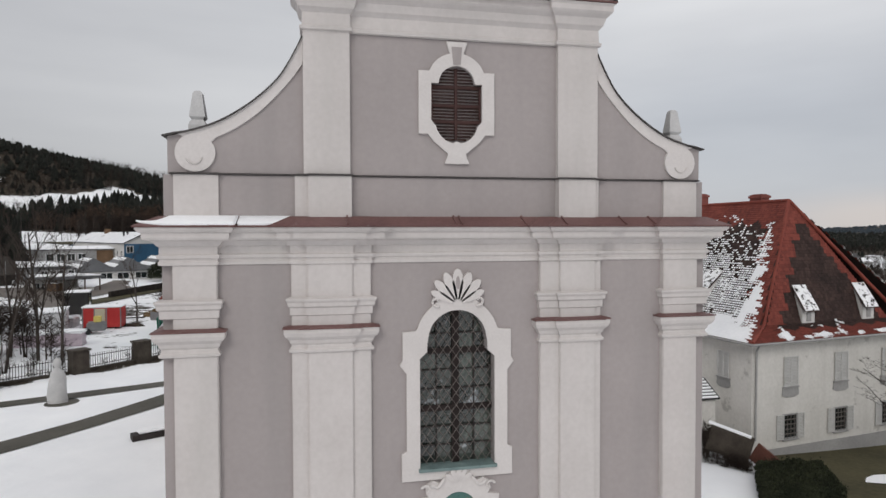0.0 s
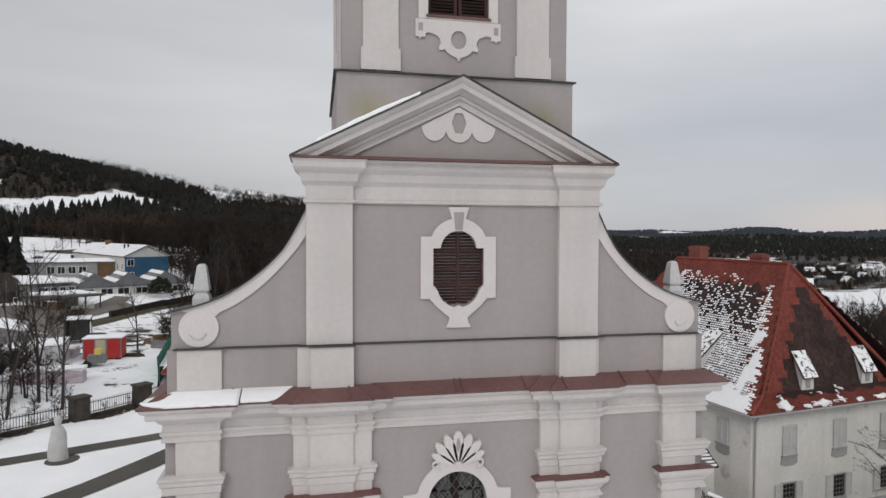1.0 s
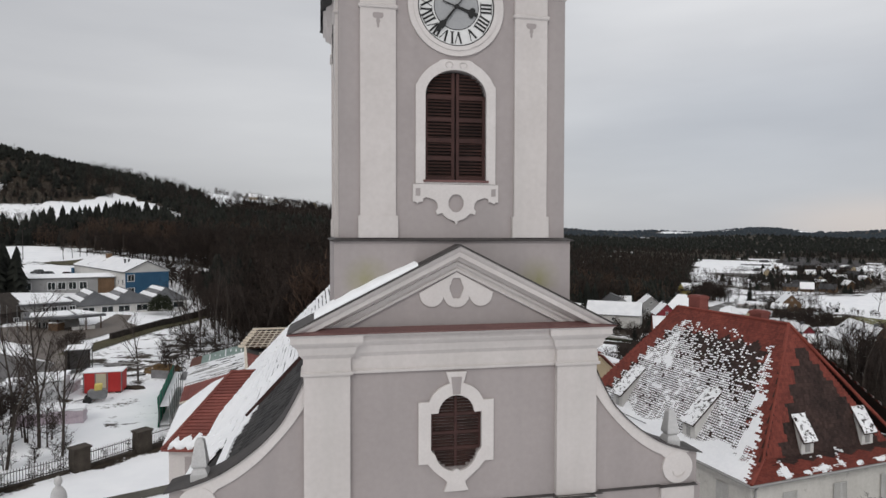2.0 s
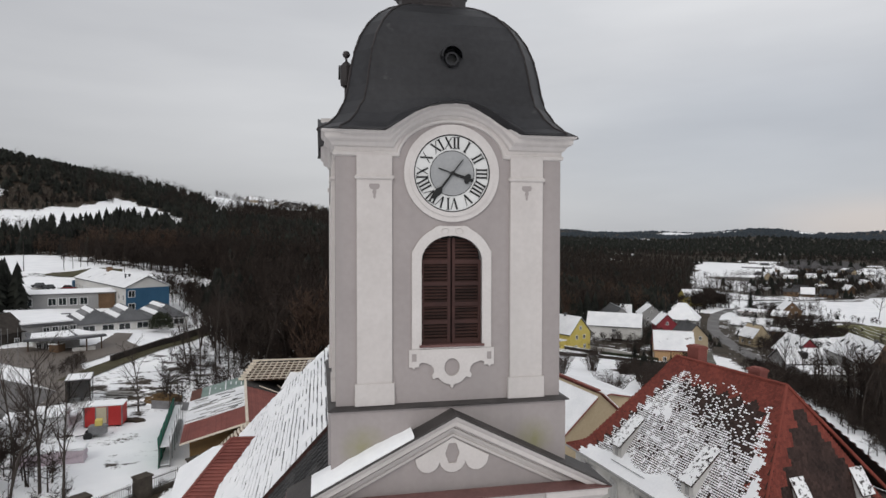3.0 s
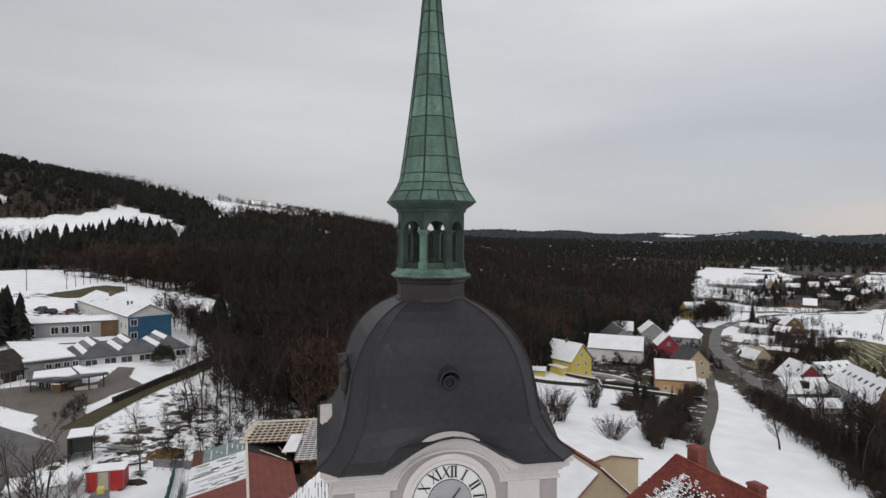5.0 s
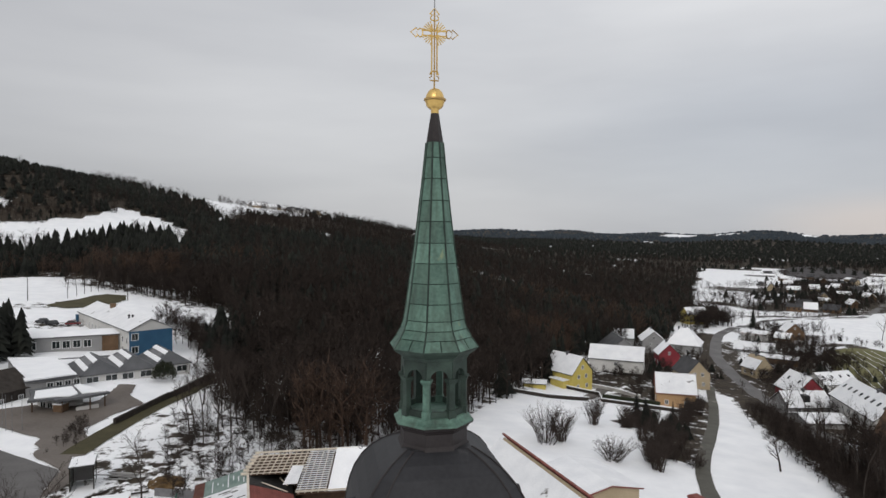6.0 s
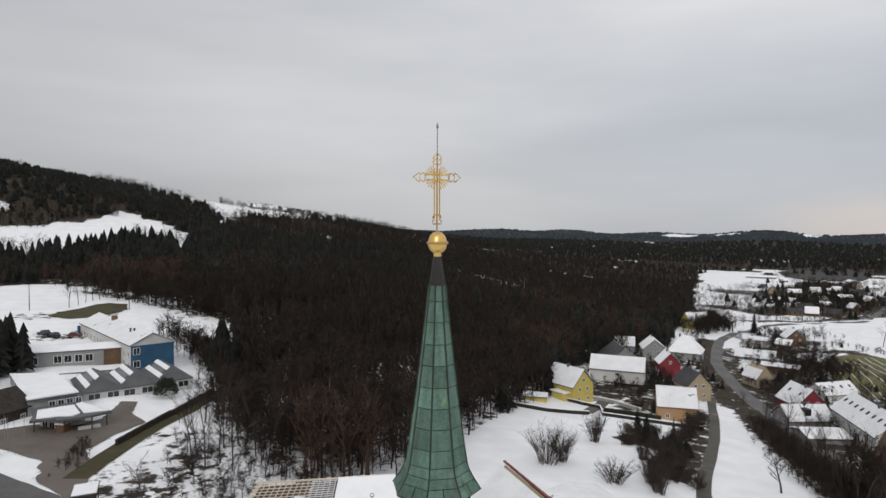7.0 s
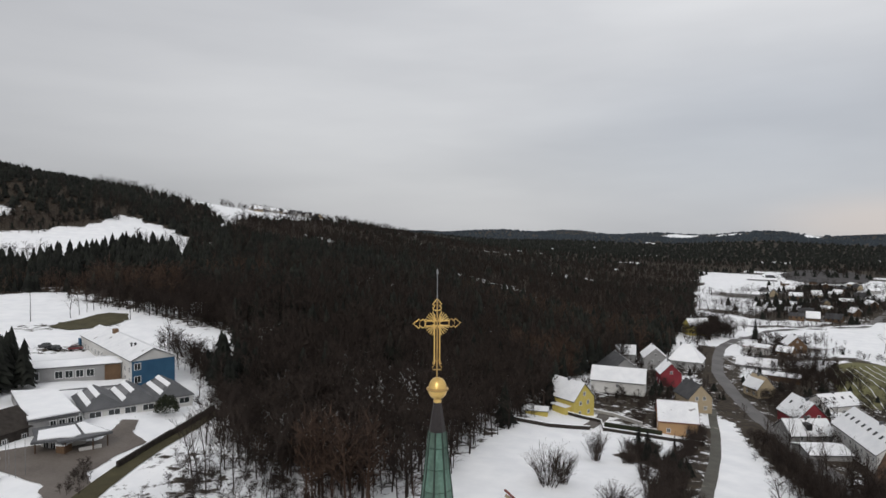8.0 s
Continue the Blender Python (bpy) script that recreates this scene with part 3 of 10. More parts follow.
def build_ground():
    rings = [0.0]
    step = 2.0
    while rings[-1] < 4700:
        rings.append(rings[-1] + step)
        step = max(2.0, rings[-1] * 0.028)
    bearings = np.concatenate([np.arange(-40, 60, 0.5), np.arange(60, 320, 5.0)])
    R, A = np.meshgrid(np.array(rings[1:]), np.radians(bearings), indexing="ij")
    X, Y = HUB[0] + R * np.sin(A), HUB[1] + R * np.cos(A)
    Z = height(X, Y)
    nr, na = Z.shape
    verts = [(HUB[0], HUB[1], 3.0)] + list(zip(X.ravel(), Y.ravel(), Z.ravel()))
    faces = [(0, 1 + j, 1 + (j + 1) % na) for j in range(na)]
    for i in range(nr - 1):
        a, b = 1 + i * na, 1 + (i + 1) * na
        faces += [(a + j, b + j, b + (j + 1) % na, a + (j + 1) % na) for j in range(na)]
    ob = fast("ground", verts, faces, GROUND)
    me = ob.data
    az, r = polar(X, Y)
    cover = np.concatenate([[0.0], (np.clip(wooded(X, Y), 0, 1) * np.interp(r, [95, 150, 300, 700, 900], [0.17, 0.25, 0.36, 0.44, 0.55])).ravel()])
    mottle = 0.05 * (np.sin(X * 0.045 + 1) * np.cos(Y * 0.05) + np.sin(X * 0.11 - Y * 0.09))
    rough_ground = ((r > 66) & (r < 132) & (az < 3) & (az > -20)) * 0.21 + ((r > 128) & (r < 215) & (az < -9)) * 0.10 + ((r > 60) & (r < 128) & (az < -20)) * 0.14
    rough_ground = np.where(rough_ground > 0, rough_ground + mottle, 0)
    for pts, wide, much in COVER:
        for (x0, y0), (x1, y1) in zip(pts, pts[1:]):
            t = np.clip(((X - x0) * (x1 - x0) + (Y - y0) * (y1 - y0)) / ((x1 - x0) ** 2 + (y1 - y0) ** 2), 0, 1)
            d = np.hypot(X - x0 - t * (x1 - x0), Y - y0 - t * (y1 - y0))
            rough_ground = np.maximum(rough_ground, np.clip(1.5 - d / wide, 0, 1) * much + np.where(d < wide * 1.2, mottle * 0.6, 0))
    cover[1:] = np.maximum(cover[1:], rough_ground.ravel())
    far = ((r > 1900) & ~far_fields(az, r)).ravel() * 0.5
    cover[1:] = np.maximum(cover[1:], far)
    layer = me.attributes.new("cover", "FLOAT", "POINT")
    layer.data.foreach_set("value", cover.astype(np.float32))
    me.shade_smooth()
    return tagged(ob, "rolling snow-covered ground with bare earth under the trees", "ground", kind="structure")


ground = build_ground()


def ribbon(name, pts, wide, material, label, lift=0.05, category="road"):
    """A road or path laid on the ground along a line of (x, y)."""
    fine = []
    for (x0, y0), (x1, y1) in zip(pts, pts[1:]):
        k = max(2, int(math.hypot(x1 - x0, y1 - y0) / 3))
        fine += [(x0 + (x1 - x0) * i / k, y0 + (y1 - y0) * i / k) for i in range(k)]
    fine.append(pts[-1])
    for _ in range(8):
        fine = [fine[0]] + [((a[0] + 2 * b[0] + c[0]) / 4, (a[1] + 2 * b[1] + c[1]) / 4) for a, b, c in zip(fine, fine[1:], fine[2:])] + [fine[-1]]
    verts, faces = [], []
    for i, (x, y) in enumerate(fine):
        a, b = fine[max(i - 1, 0)], fine[min(i + 1, len(fine) - 1)]
        d = Vector((b[0] - a[0], b[1] - a[1])).normalized()
        w = wide / 2 * (1 + 0.14 * noise.noise(Vector((x * 0.3, y * 0.3, 0))))
        for k in (-1, -0.33, 0.33, 1):
            px, py = x + d.y * w * k, y - d.x * w * k
            verts.append((px, py, ground_z(px, py) + lift))
    for i in range(len(fine) - 1):
        for k in range(3):
            a = i * 4 + k
            faces.append((a, a + 1, a + 5, a + 4))
    return tagged(fast(name, verts, faces, material), label, category, kind="structure")


def patch(name, poly, material, label, lift=0.1, category="yard", step=1.5, wobble=0.5):
    """A piece of ground with an uneven edge, draped over the terrain row by row."""
    ys = [p[1] for p in poly]
    rows = []
    y = min(ys) + 0.05
    while y < max(ys):
        xs = []
        for (x0, y0), (x1, y1) in zip(poly, poly[1:] + poly[:1]):
            if (y0 <= y) != (y1 <= y):
                xs.append(x0 + (x1 - x0) * (y - y0) / (y1 - y0))
        if len(xs) >= 2:
            a = min(xs) + wobble * noise.noise(Vector((y * 0.4, 3.0, 0))) * 2
            b = max(xs) + wobble * noise.noise(Vector((y * 0.4, 9.0, 0))) * 2
            rows.append((y, a, max(b, a + 0.3)))
        y += step
    n = max(3, int(max(b - a for _, a, b in rows) / (step * 1.5)))
    verts, faces = [], []
    for y, a, b in rows:
        for i in range(n + 1):
            x = a + (b - a) * i / n
            verts.append((x, y, ground_z(x, y) + lift))
    for j in range(len(rows) - 1):
        for i in range(n):
            k = j * (n + 1) + i
            faces.append((k, k + 1, k + n + 2, k + n + 1))
    return tagged(fast(name, verts, faces, material), label, category, kind="structure")


LANE = [(493, 446), (398.1, 376.1), (342.9, 372.6), (308.5, 367.4), (283, 349), (253.3, 330.5), (227.9, 307.9), (204.6, 278.2), (174.9, 236.5), (157.4, 201.9), (144.2, 175.9), (133.3, 153.2), (124.6, 136), (115.2, 114.8), (104.4, 92.5), (97.3, 69.4)]
TRACK = [(128.8, 173.7), (118, 158.5), (106.8, 140.8), (88.6, 115.2), (76, 99), (68, 89), (60, 78), (54, 66)]


def on_road(x, y, near=4.6):
    """Whether a place lies on the lane or the track."""
    for pts, w in ((LANE, near), (TRACK, near * 0.55)):
        for (x0, y0), (x1, y1) in zip(pts, pts[1:]):
            t = max(0.0, min(1.0, ((x - x0) * (x1 - x0) + (y - y0) * (y1 - y0)) / ((x1 - x0) ** 2 + (y1 - y0) ** 2)))
            if math.hypot(x - x0 - t * (x1 - x0), y - y0 - t * (y1 - y0)) < w:
                return True
    return False

# ---- the church: front, gable, tower, dome, lantern, spire, nave ----
AX = 0.06
church = thing("church", AX, 0.0, 3.0, label="baroque church with grey and white plaster front and one tower", category="church")
ORIGIN[church] = Vector((AX, 0.0, 3.0))
BASE = 3.0


def sym(plan_right):
    """A plan line across the whole front from its right half, which starts at the axis."""
    return [(AX - x, y) for x, y in reversed(plan_right)] + [(AX + x, y) for x, y in plan_right]


# the inner pilasters' edges (inner edge, front step, its end, outer edge) and the outer ones', by side
INNER = {-1: (2.07, 2.49, 3.50, 3.86), 1: (2.06, 2.55, 3.48, 3.66)}
OUTER = {-1: (5.44, 6.36, 6.60), 1: (5.36, 6.32, 6.55)}


def inner_plan(sgn, back):
    a, b, c, d = INNER[sgn]
    return [(a, back), (a, -0.12), (b, -0.12), (b, -0.19), (c, -0.19), (c, -0.12), (d, -0.12), (d, back)]


# the front's plan line: outer pilaster, wall, stepped inner pilaster, wall
FRONT = []
for sgn in (-1, 1):
    half = inner_plan(sgn, 0.0) + [(OUTER[sgn][0], 0.0), (OUTER[sgn][0], -0.16), (OUTER[sgn][2], -0.16), (OUTER[sgn][2], 2.5)]
    FRONT += [(AX + sgn * x, y) for x, y in (half if sgn > 0 else reversed(half))]


def window_half():
    return [(0.0, 8.36), (0.92, 8.36), (0.92, 11.0), (0.74, 11.16), (0.74, 11.36)] + arc(0, 11.42, 0.72, 4, 90, 8)


def louvre_half():
    return [(0.0, 16.16)] + arc(0, 16.62, 0.52, -90, -12, 7)[1:] + [(0.62, 16.64), (0.62, 17.52), (0.45, 17.52)] + arc(0, 17.5, 0.44, 4, 90, 7)


def belfry_half():
    return [(0.0, 23.08), (0.75, 23.08), (0.75, 25.1)] + arc(0, 25.1, 0.75, 0, 90, 10, 0.62)[1:]


win_hole, oval_hole, bell_hole = mirror(window_half(), AX), mirror(louvre_half(), AX), mirror(belfry_half(), AX)

bm = bmesh.new()
plate(bm, [(AX - 6.60, BASE - 0.5), (AX + 6.60, BASE - 0.5), (AX + 6.60, 14.2), (AX - 6.60, 14.2)], [win_hole], 0.0, 0.8)
front_wall = part("front_wall", bm, GREY, church, "smooth warm grey plaster")

# pilaster bodies
for sgn in (-1, 1):
    bm = bmesh.new()
    a, b = sorted((AX + sgn * OUTER[sgn][0], AX + sgn * OUTER[sgn][1]))
    box(bm, a, -0.16, BASE, b, 0.05, 13.35)
    bmesh.ops.bevel(bm, geom=[e for e in bm.edges if abs(e.verts[0].co.z - e.verts[1].co.z) > 1], offset=0.02, segments=2, affect="EDGES")
    part("pilaster", bm, WHITE, church, "white plaster")
    bm = bmesh.new()
    a, b = sorted((AX + sgn * INNER[sgn][0], AX + sgn * INNER[sgn][3]))
    box(bm, a, -0.12, BASE, b, 0.05, 13.35)
    a, b = sorted((AX + sgn * INNER[sgn][1], AX + sgn * INNER[sgn][2]))
    box(bm, a, -0.19, BASE, b, -0.10, 13.35)
    bmesh.ops.bevel(bm, geom=[e for e in bm.edges if abs(e.verts[0].co.z - e.verts[1].co.z) > 1], offset=0.02, segments=2, affect="EDGES")
    part("pilaster", bm, WHITE, church, "white plaster")
    # capital: astragal, cap and its sheet metal cover, then the band above
    for plan in ([(OUTER[sgn][0], 0.04), (OUTER[sgn][0], -0.16), (OUTER[sgn][2], -0.16), (OUTER[sgn][2], 2.4)], inner_plan(sgn, 0.04)):
        line = [(AX + x, y) for x, y in plan] if sgn > 0 else [(AX - x, y) for x, y in reversed(plan)]
        bm = bmesh.new()
        moulding(bm, line, [(0, 11.28), (0.05, 11.30), (0.06, 11.35), (0.02, 11.39), (0.0, 11.46), (0.04, 11.51), (0.06, 11.58), (0.14, 11.66), (0.17, 11.74), (0.17, 11.84), (0.0, 11.84)])
        moulding(bm, line, [(0, 12.12), (0.03, 12.14), (0.035, 12.30), (0.08, 12.34), (0.085, 12.42), (0.12, 12.47), (0.12, 12.51), (0.0, 12.55)])
        if plan[0][0] > 5:
            for z0, z1 in ((11.29, 11.88), (12.13, 12.54)):
                a, b = sorted((AX + sgn * (OUTER[sgn][1] - 0.04), AX + sgn * (OUTER[sgn][2] - 0.005)))
                box(bm, a, -0.155, z0, b, 0.03, z1)
        cap = part("capital", bm, WHITE, church)
        bm = bmesh.new()
        moulding(bm, line, [(-0.02, 11.842), (0.19, 11.835), (0.195, 11.862), (0.0, 11.905), (-0.02, 11.905)])
        part("cover", bm, TIN, cap, "brown-red sheet metal cover")

# main cornice, its sheet metal roof and the snow left on one end
bm = bmesh.new()
moulding(bm, FRONT, [(0, 13.29), (0.035, 13.30), (0.04, 13.37), (0.02, 13.385), (0.02, 13.43), (0.055, 13.45), (0.065, 13.52), (0.02, 13.54), (0.02, 13.70), (0.07, 13.73), (0.11, 13.79), (0.13, 13.82), (0.28, 13.86), (0.30, 13.90), (0.30, 14.00), (0.36, 14.03), (0.40, 14.08), (0.40, 14.12), (0.0, 14.13)])
part("cornice", bm, WHITE, church, "white stepped plaster cornice")
bm = bmesh.new()
moulding(bm, FRONT, [(-0.02, 14.118), (0.43, 14.122), (0.45, 14.16), (0.02, 14.37), (-0.02, 14.37)])
cover = part("cornice_roof", bm, TIN, church, "brown-red sheet metal with standing seams")
for x in (-5.1, -2.55, -0.04, 0.10, 1.66, 2.62, 4.25, 5.05, 6.0):
    y = -0.19 if 2.46 < abs(x - AX) < 3.43 else (-0.12 if 2.02 < abs(x - AX) < 3.78 else 0.0)
    bm = bmesh.new()
    bar(bm, (x, y - 0.44, 14.185), (x, y - 0.02, 14.385), 0.035, 0.04)
    part("seam", bm, TIN, cover)
for x0, x1, y0 in ((-6.93, -4.93, -0.16), (-4.905, -3.80, 0.0)):
    bm = bmesh.new()
    n = 22
    rows = []
    for i in range(n + 1):
        x = x0 + (x1 - x0) * i / n
        tip = math.sqrt(min(1.0, (x - x0 if x0 < -5 else x1 - x) / 0.55))
        hip = 1 - min(1.0, (x - x0) / 0.6) if x0 < -5 else 0.0
        end = tip * (0.80 + 0.20 * math.sin(i * 0.7 + x0))
        w = rng.uniform(-0.012, 0.012) + 0.16 * (1 - tip)
        rows.append([bm.verts.new((x, y + y0, z)) for y, z in ((-0.44 + w, 14.165 + 0.08 * (1 - tip)), (-0.465 + w, 14.18 + 0.03 * end + 0.08 * (1 - tip)), (-0.41 + w, 14.205 + 0.04 * end + 0.08 * (1 - tip)), (-0.22 + w * 0.3, 14.290 + 0.015 * end - 0.06 * hip), (0.0, 14.385 - 0.15 * hip), (0.02 - y0, 14.38 - 0.15 * hip))])
    for r0, r1 in zip(rows, rows[1:]):
        for k in range(5):
            bm.faces.new((r0[k], r1[k], r1[k + 1], r0[k + 1]))
    bm.faces.new(rows[0])
    bm.faces.new(rows[-1][::-1])
    tagged(part("snow_cover", bm, SNOW, None, smooth=True), "thick slab of snow on a brown metal cornice", "snow")

# attic plinth with its pilaster pedestals
bm = bmesh.new()
box(bm, AX - 6.55, 0.0, 14.2, AX + 6.55, 0.75, 15.28)
attic = part("attic_plinth", bm, GREY, church, "grey plaster")
for sgn in (-1, 1):
    for a, b, y in ((5.40, 6.33, -0.08), (2.50, 3.46, -0.24), (3.34, 3.76 if sgn < 0 else 3.60, -0.10)):
        a, b = sorted((AX + sgn * a, AX + sgn * b))
        bm = bmesh.new()
        box(bm, a, y, 14.3, b, 0.05, 15.28)
        part("pedestal", bm, WHITE, attic, "white plaster")
ATTIC = sym([(2.50, 0.0), (2.50, -0.24), (3.46, -0.24), (3.46, -0.10), (3.70, -0.10), (3.70, 0.0), (5.38, 0.0), (5.38, -0.08), (6.36, -0.08), (6.36, 0.75)])
bm = bmesh.new()
moulding(bm, ATTIC, [(-0.02, 15.285), (0.045, 15.288), (0.05, 15.305), (0.0, 15.33), (-0.02, 15.33)])
part("flashing", bm, LEAD, church, "thin dark metal flashing")


SWEEP = ((6.08, 16.20), (5.56, 16.35), (5.12, 16.58), (4.58, 16.96), (4.11, 17.42), (3.92, 17.73), (3.74, 18.06), (3.57, 18.42))
SWEEP_IN = ((5.44, 16.11), (5.12, 16.26), (4.80, 16.47), (4.48, 16.73), (4.09, 17.13), (3.78, 17.50), (3.58, 17.80))


def scroll_curve(knots, n=24):
    """A smooth concave sweep through a few knots of (distance from the axis, height), from the volute in to the upper pilaster."""
    k = np.linspace(0, len(knots) - 1, n + 1)
    x, z = (np.interp(k, range(len(knots)), [p[i] for p in knots]) for i in (0, 1))
    for _ in range(3):
        x[1:-1], z[1:-1] = (x[:-2] + 2 * x[1:-1] + x[2:]) / 4, (z[:-2] + 2 * z[1:-1] + z[2:]) / 4
    return list(zip(x.tolist(), z.tolist()))


upper = scroll_curve(SWEEP)
outline_r = [(0.0, 15.30), (6.46, 15.30), (6.46, 16.12), (6.25, 16.16)] + upper + [(3.56, 18.75), (0, 18.75)]
bm = bmesh.new()
plate(bm, mirror(outline_r, AX), [oval_hole], 0.02, 0.68)
gable = part("gable_wall", bm, GREY, church, "grey plaster gable with concave shoulders")
for sgn in (-1, 1):
    band = [(6.25, 16.16)] + upper + [(3.565, 18.6), (3.565, 17.85)] + list(reversed(scroll_curve(SWEEP_IN))) + [(5.6, 15.95)]
    bm = bmesh.new()
    plate(bm, [(AX + sgn * x, z) for x, z in band], [], -0.03, 0.04)
    part("scroll_band", bm, WHITE2, gable, "white plaster band")
    bm = bmesh.new()
    plate(bm, arc(AX + sgn * 5.88, 15.765, 0.42, 0, 354, 30), [], -0.045, 0.03)
    volute = part("volute", bm, WHITE2, gable, "white round volute")
    bm = bmesh.new()
    pts = [(AX + sgn * (5.88 - (0.20 - 0.035 * k / 5) * math.cos(radians(200 + 20 * k * 0.9))), -0.055, 15.70 + (0.20 - 0.02 * k / 5) * math.sin(radians(200 + 20 * k * 0.9))) for k in range(9)]
    tube(bm, pts, 0.018, 5)
    part("spiral", bm, WHITE, volute)
    # metal cover along the sweep
    bm = bmesh.new()
    line = [(6.55, 16.10), (6.3, 16.165)] + upper
    rows = [[bm.verts.new((AX + sgn * x, y, z + dz)) for y, dz in ((-0.09, 0.0), (-0.09, 0.032), (0.72, 0.032), (0.72, 0.0))] for x, z in line]
    for r0, r1 in zip(rows, rows[1:]):
        for k in range(4):
            bm.faces.new((r0[k], r1[k], r1[(k + 1) % 4], r0[(k + 1) % 4]))
    part("coping", bm, LEAD, gable, "thin dark metal coping")
    a, b = sorted((AX + sgn * 2.52, AX + sgn * 3.56))
    bm = bmesh.new()
    box(bm, a, -0.12, 15.33, b, 0.7, 18.62)
    part("upper_pilaster", bm, WHITE, church, "white plaster")
    # obelisk on the shoulder
    bm = bmesh.new()
    ox, oy = AX + sgn * 5.86, 0.30
    lathe(bm, [(0.255, 16.12), (0.255, 16.40), (0.22, 16.47), (0.17, 16.52), (0.235, 16.58), (0.235, 16.62), (0.135, 17.12), (0.08, 17.17)], 4, ox, oy, radians(45))
    tagged(part("obelisk", bm, PALESTONE), "small grey stone obelisk on the gable shoulder", "obelisk", "gable obelisks")

# upper entablature and pediment
UP = sym([(2.52, 0.0), (2.52, -0.12), (3.56, -0.12), (3.56, 0.72)])
bm = bmesh.new()
box(bm, AX - 3.55, 0.01, 18.6, AX + 3.55, 0.7, 19.53)
moulding(bm, UP, [(0, 18.55), (0.06, 18.57), (0.07, 18.63), (0.02, 18.66), (0.01, 18.95), (0.05, 19.0), (0.10, 19.05), (0.12, 19.12), (0.15, 19.22), (0.24, 19.30), (0.28, 19.35), (0.28, 19.47), (0.32, 19.53), (0.0, 19.54)])
part("upper_cornice", bm, WHITE, church, "white plaster cornice")
bm = bmesh.new()
moulding(bm, sym([(3.56, -0.12), (3.56, 0.72)]), [(-0.02, 19.542), (0.35, 19.54), (0.36, 19.575), (0.02, 19.64), (-0.02, 19.64)])
part("flashing", bm, TIN, church, "brown-red metal flashing")
bm = bmesh.new()
plate(bm, [(AX - 3.4, 19.55), (AX + 3.4, 19.55), (AX, 21.3)], [], 0.02, 0.75)
tympanum = part("tympanum", bm, GREY, church, "grey plaster")
for sgn in (-1, 1):
    bm = bmesh.new()
    d = Vector((-sgn * 3.85, 0, 1.92)).normalized()
    up = Vector((d.z * sgn, 0, abs(d.x)))
    start, end = Vector((AX + sgn * 3.86, 0, 19.60)), Vector((AX, 0, 21.53))
    prof = [(0.02, -0.56), (-0.05, -0.55), (-0.06, -0.49), (-0.03, -0.47), (-0.03, -0.42), (-0.09, -0.41), (-0.11, -0.35), (-0.08, -0.33), (-0.20, -0.27), (-0.33, -0.24), (-0.34, -0.14), (-0.40, -0.10), (-0.45, -0.05), (-0.45, -0.02), (0.75, -0.02)]
    rows = []
    for p, flat in ((start, True), (end, False)):
        row = []
        for y, h in prof:
            q = p + up * h
            if flat:
                s = (19.60 - q.z) / d.z
                q = q + d * max(0, s)
            else:
                s = (AX - q.x) / d.x
                q = q + d * s
            row.append(bm.verts.new((q.x, y, q.z)))
        rows.append(row)
    for k in range(len(prof) - 1):
        bm.faces.new((rows[0][k], rows[1][k], rows[1][k + 1], rows[0][k + 1]))
    bm.faces.new(rows[0])
    part("raking_cornice", bm, WHITE, church, "white stepped raking cornice")
    bm = bmesh.new()
    q0, q1 = start + up * 0.0 - d * 0.05, end
    rows = [[bm.verts.new((p.x, y, p.z + dz)) for y, dz in ((-0.48, -0.02), (-0.48, 0.025), (0.85, 0.025), (0.85, -0.02))] for p in (q0, q1)]
    for k in range(4):
        bm.faces.new((rows[0][k], rows[1][k], rows[1][(k + 1) % 4], rows[0][(k + 1) % 4]))
    bm.faces.new(rows[0])
    cov = part("raking_cover", bm, LEAD, church, "thin dark metal cover")
    if sgn < 0:
        bm = bmesh.new()
        rows = []
        for i in range(12):
            p = start + d * (0.6 + 2.6 * i / 11)
            h = 0.05 + 0.05 * math.sin(i * math.pi / 11) + rng.uniform(0, 0.02)
            rows.append([bm.verts.new((p.x, y, p.z + dz)) for y, dz in ((-0.44, 0.03), (-0.42, 0.03 + h), (0.3, 0.04 + h * 1.4), (0.8, 0.03))])
        for r0, r1 in zip(rows, rows[1:]):
            for k in range(3):
                bm.faces.new((r0[k], r1[k], r1[k + 1], r0[k + 1]))
        tagged(part("snow_strip", bm, SNOW, smooth=True), "thin strip of snow along a pediment slope", "snow")
# tympanum ornament: three lobes and a small shield
lob = arc(0, 20.36, 0.32, -90, -12, 8) + arc(0.60, 20.35, 0.285, 190, 350, 12) + [(0.90, 20.40), (0.45, 20.64), (0.0, 20.88)]
shield = [(AX + r * math.cos(a), 20.50 + 1.55 * r * math.sin(a)) for a, r in ((2 * math.pi * k / 24, 0.165 + 0.012 * math.cos(math.pi * k / 2)) for k in range(24))]
bm = bmesh.new()
plate(bm, mirror(lob, AX), [shield], -0.02, 0.03)
part("relief", bm, WHITE2, tympanum, "white plaster lobes round an oval")


def surround(name, outer_half, hole_half, y0, parent, cx=AX, material=WHITE2, label="white plaster window surround"):
    bm = bmesh.new()
    plate(bm, mirror(outer_half, cx), [mirror(hole_half, cx)], y0, 0.02 if y0 < 0.01 else y0 + 0.08)
    return part(name, bm, material, parent, label)


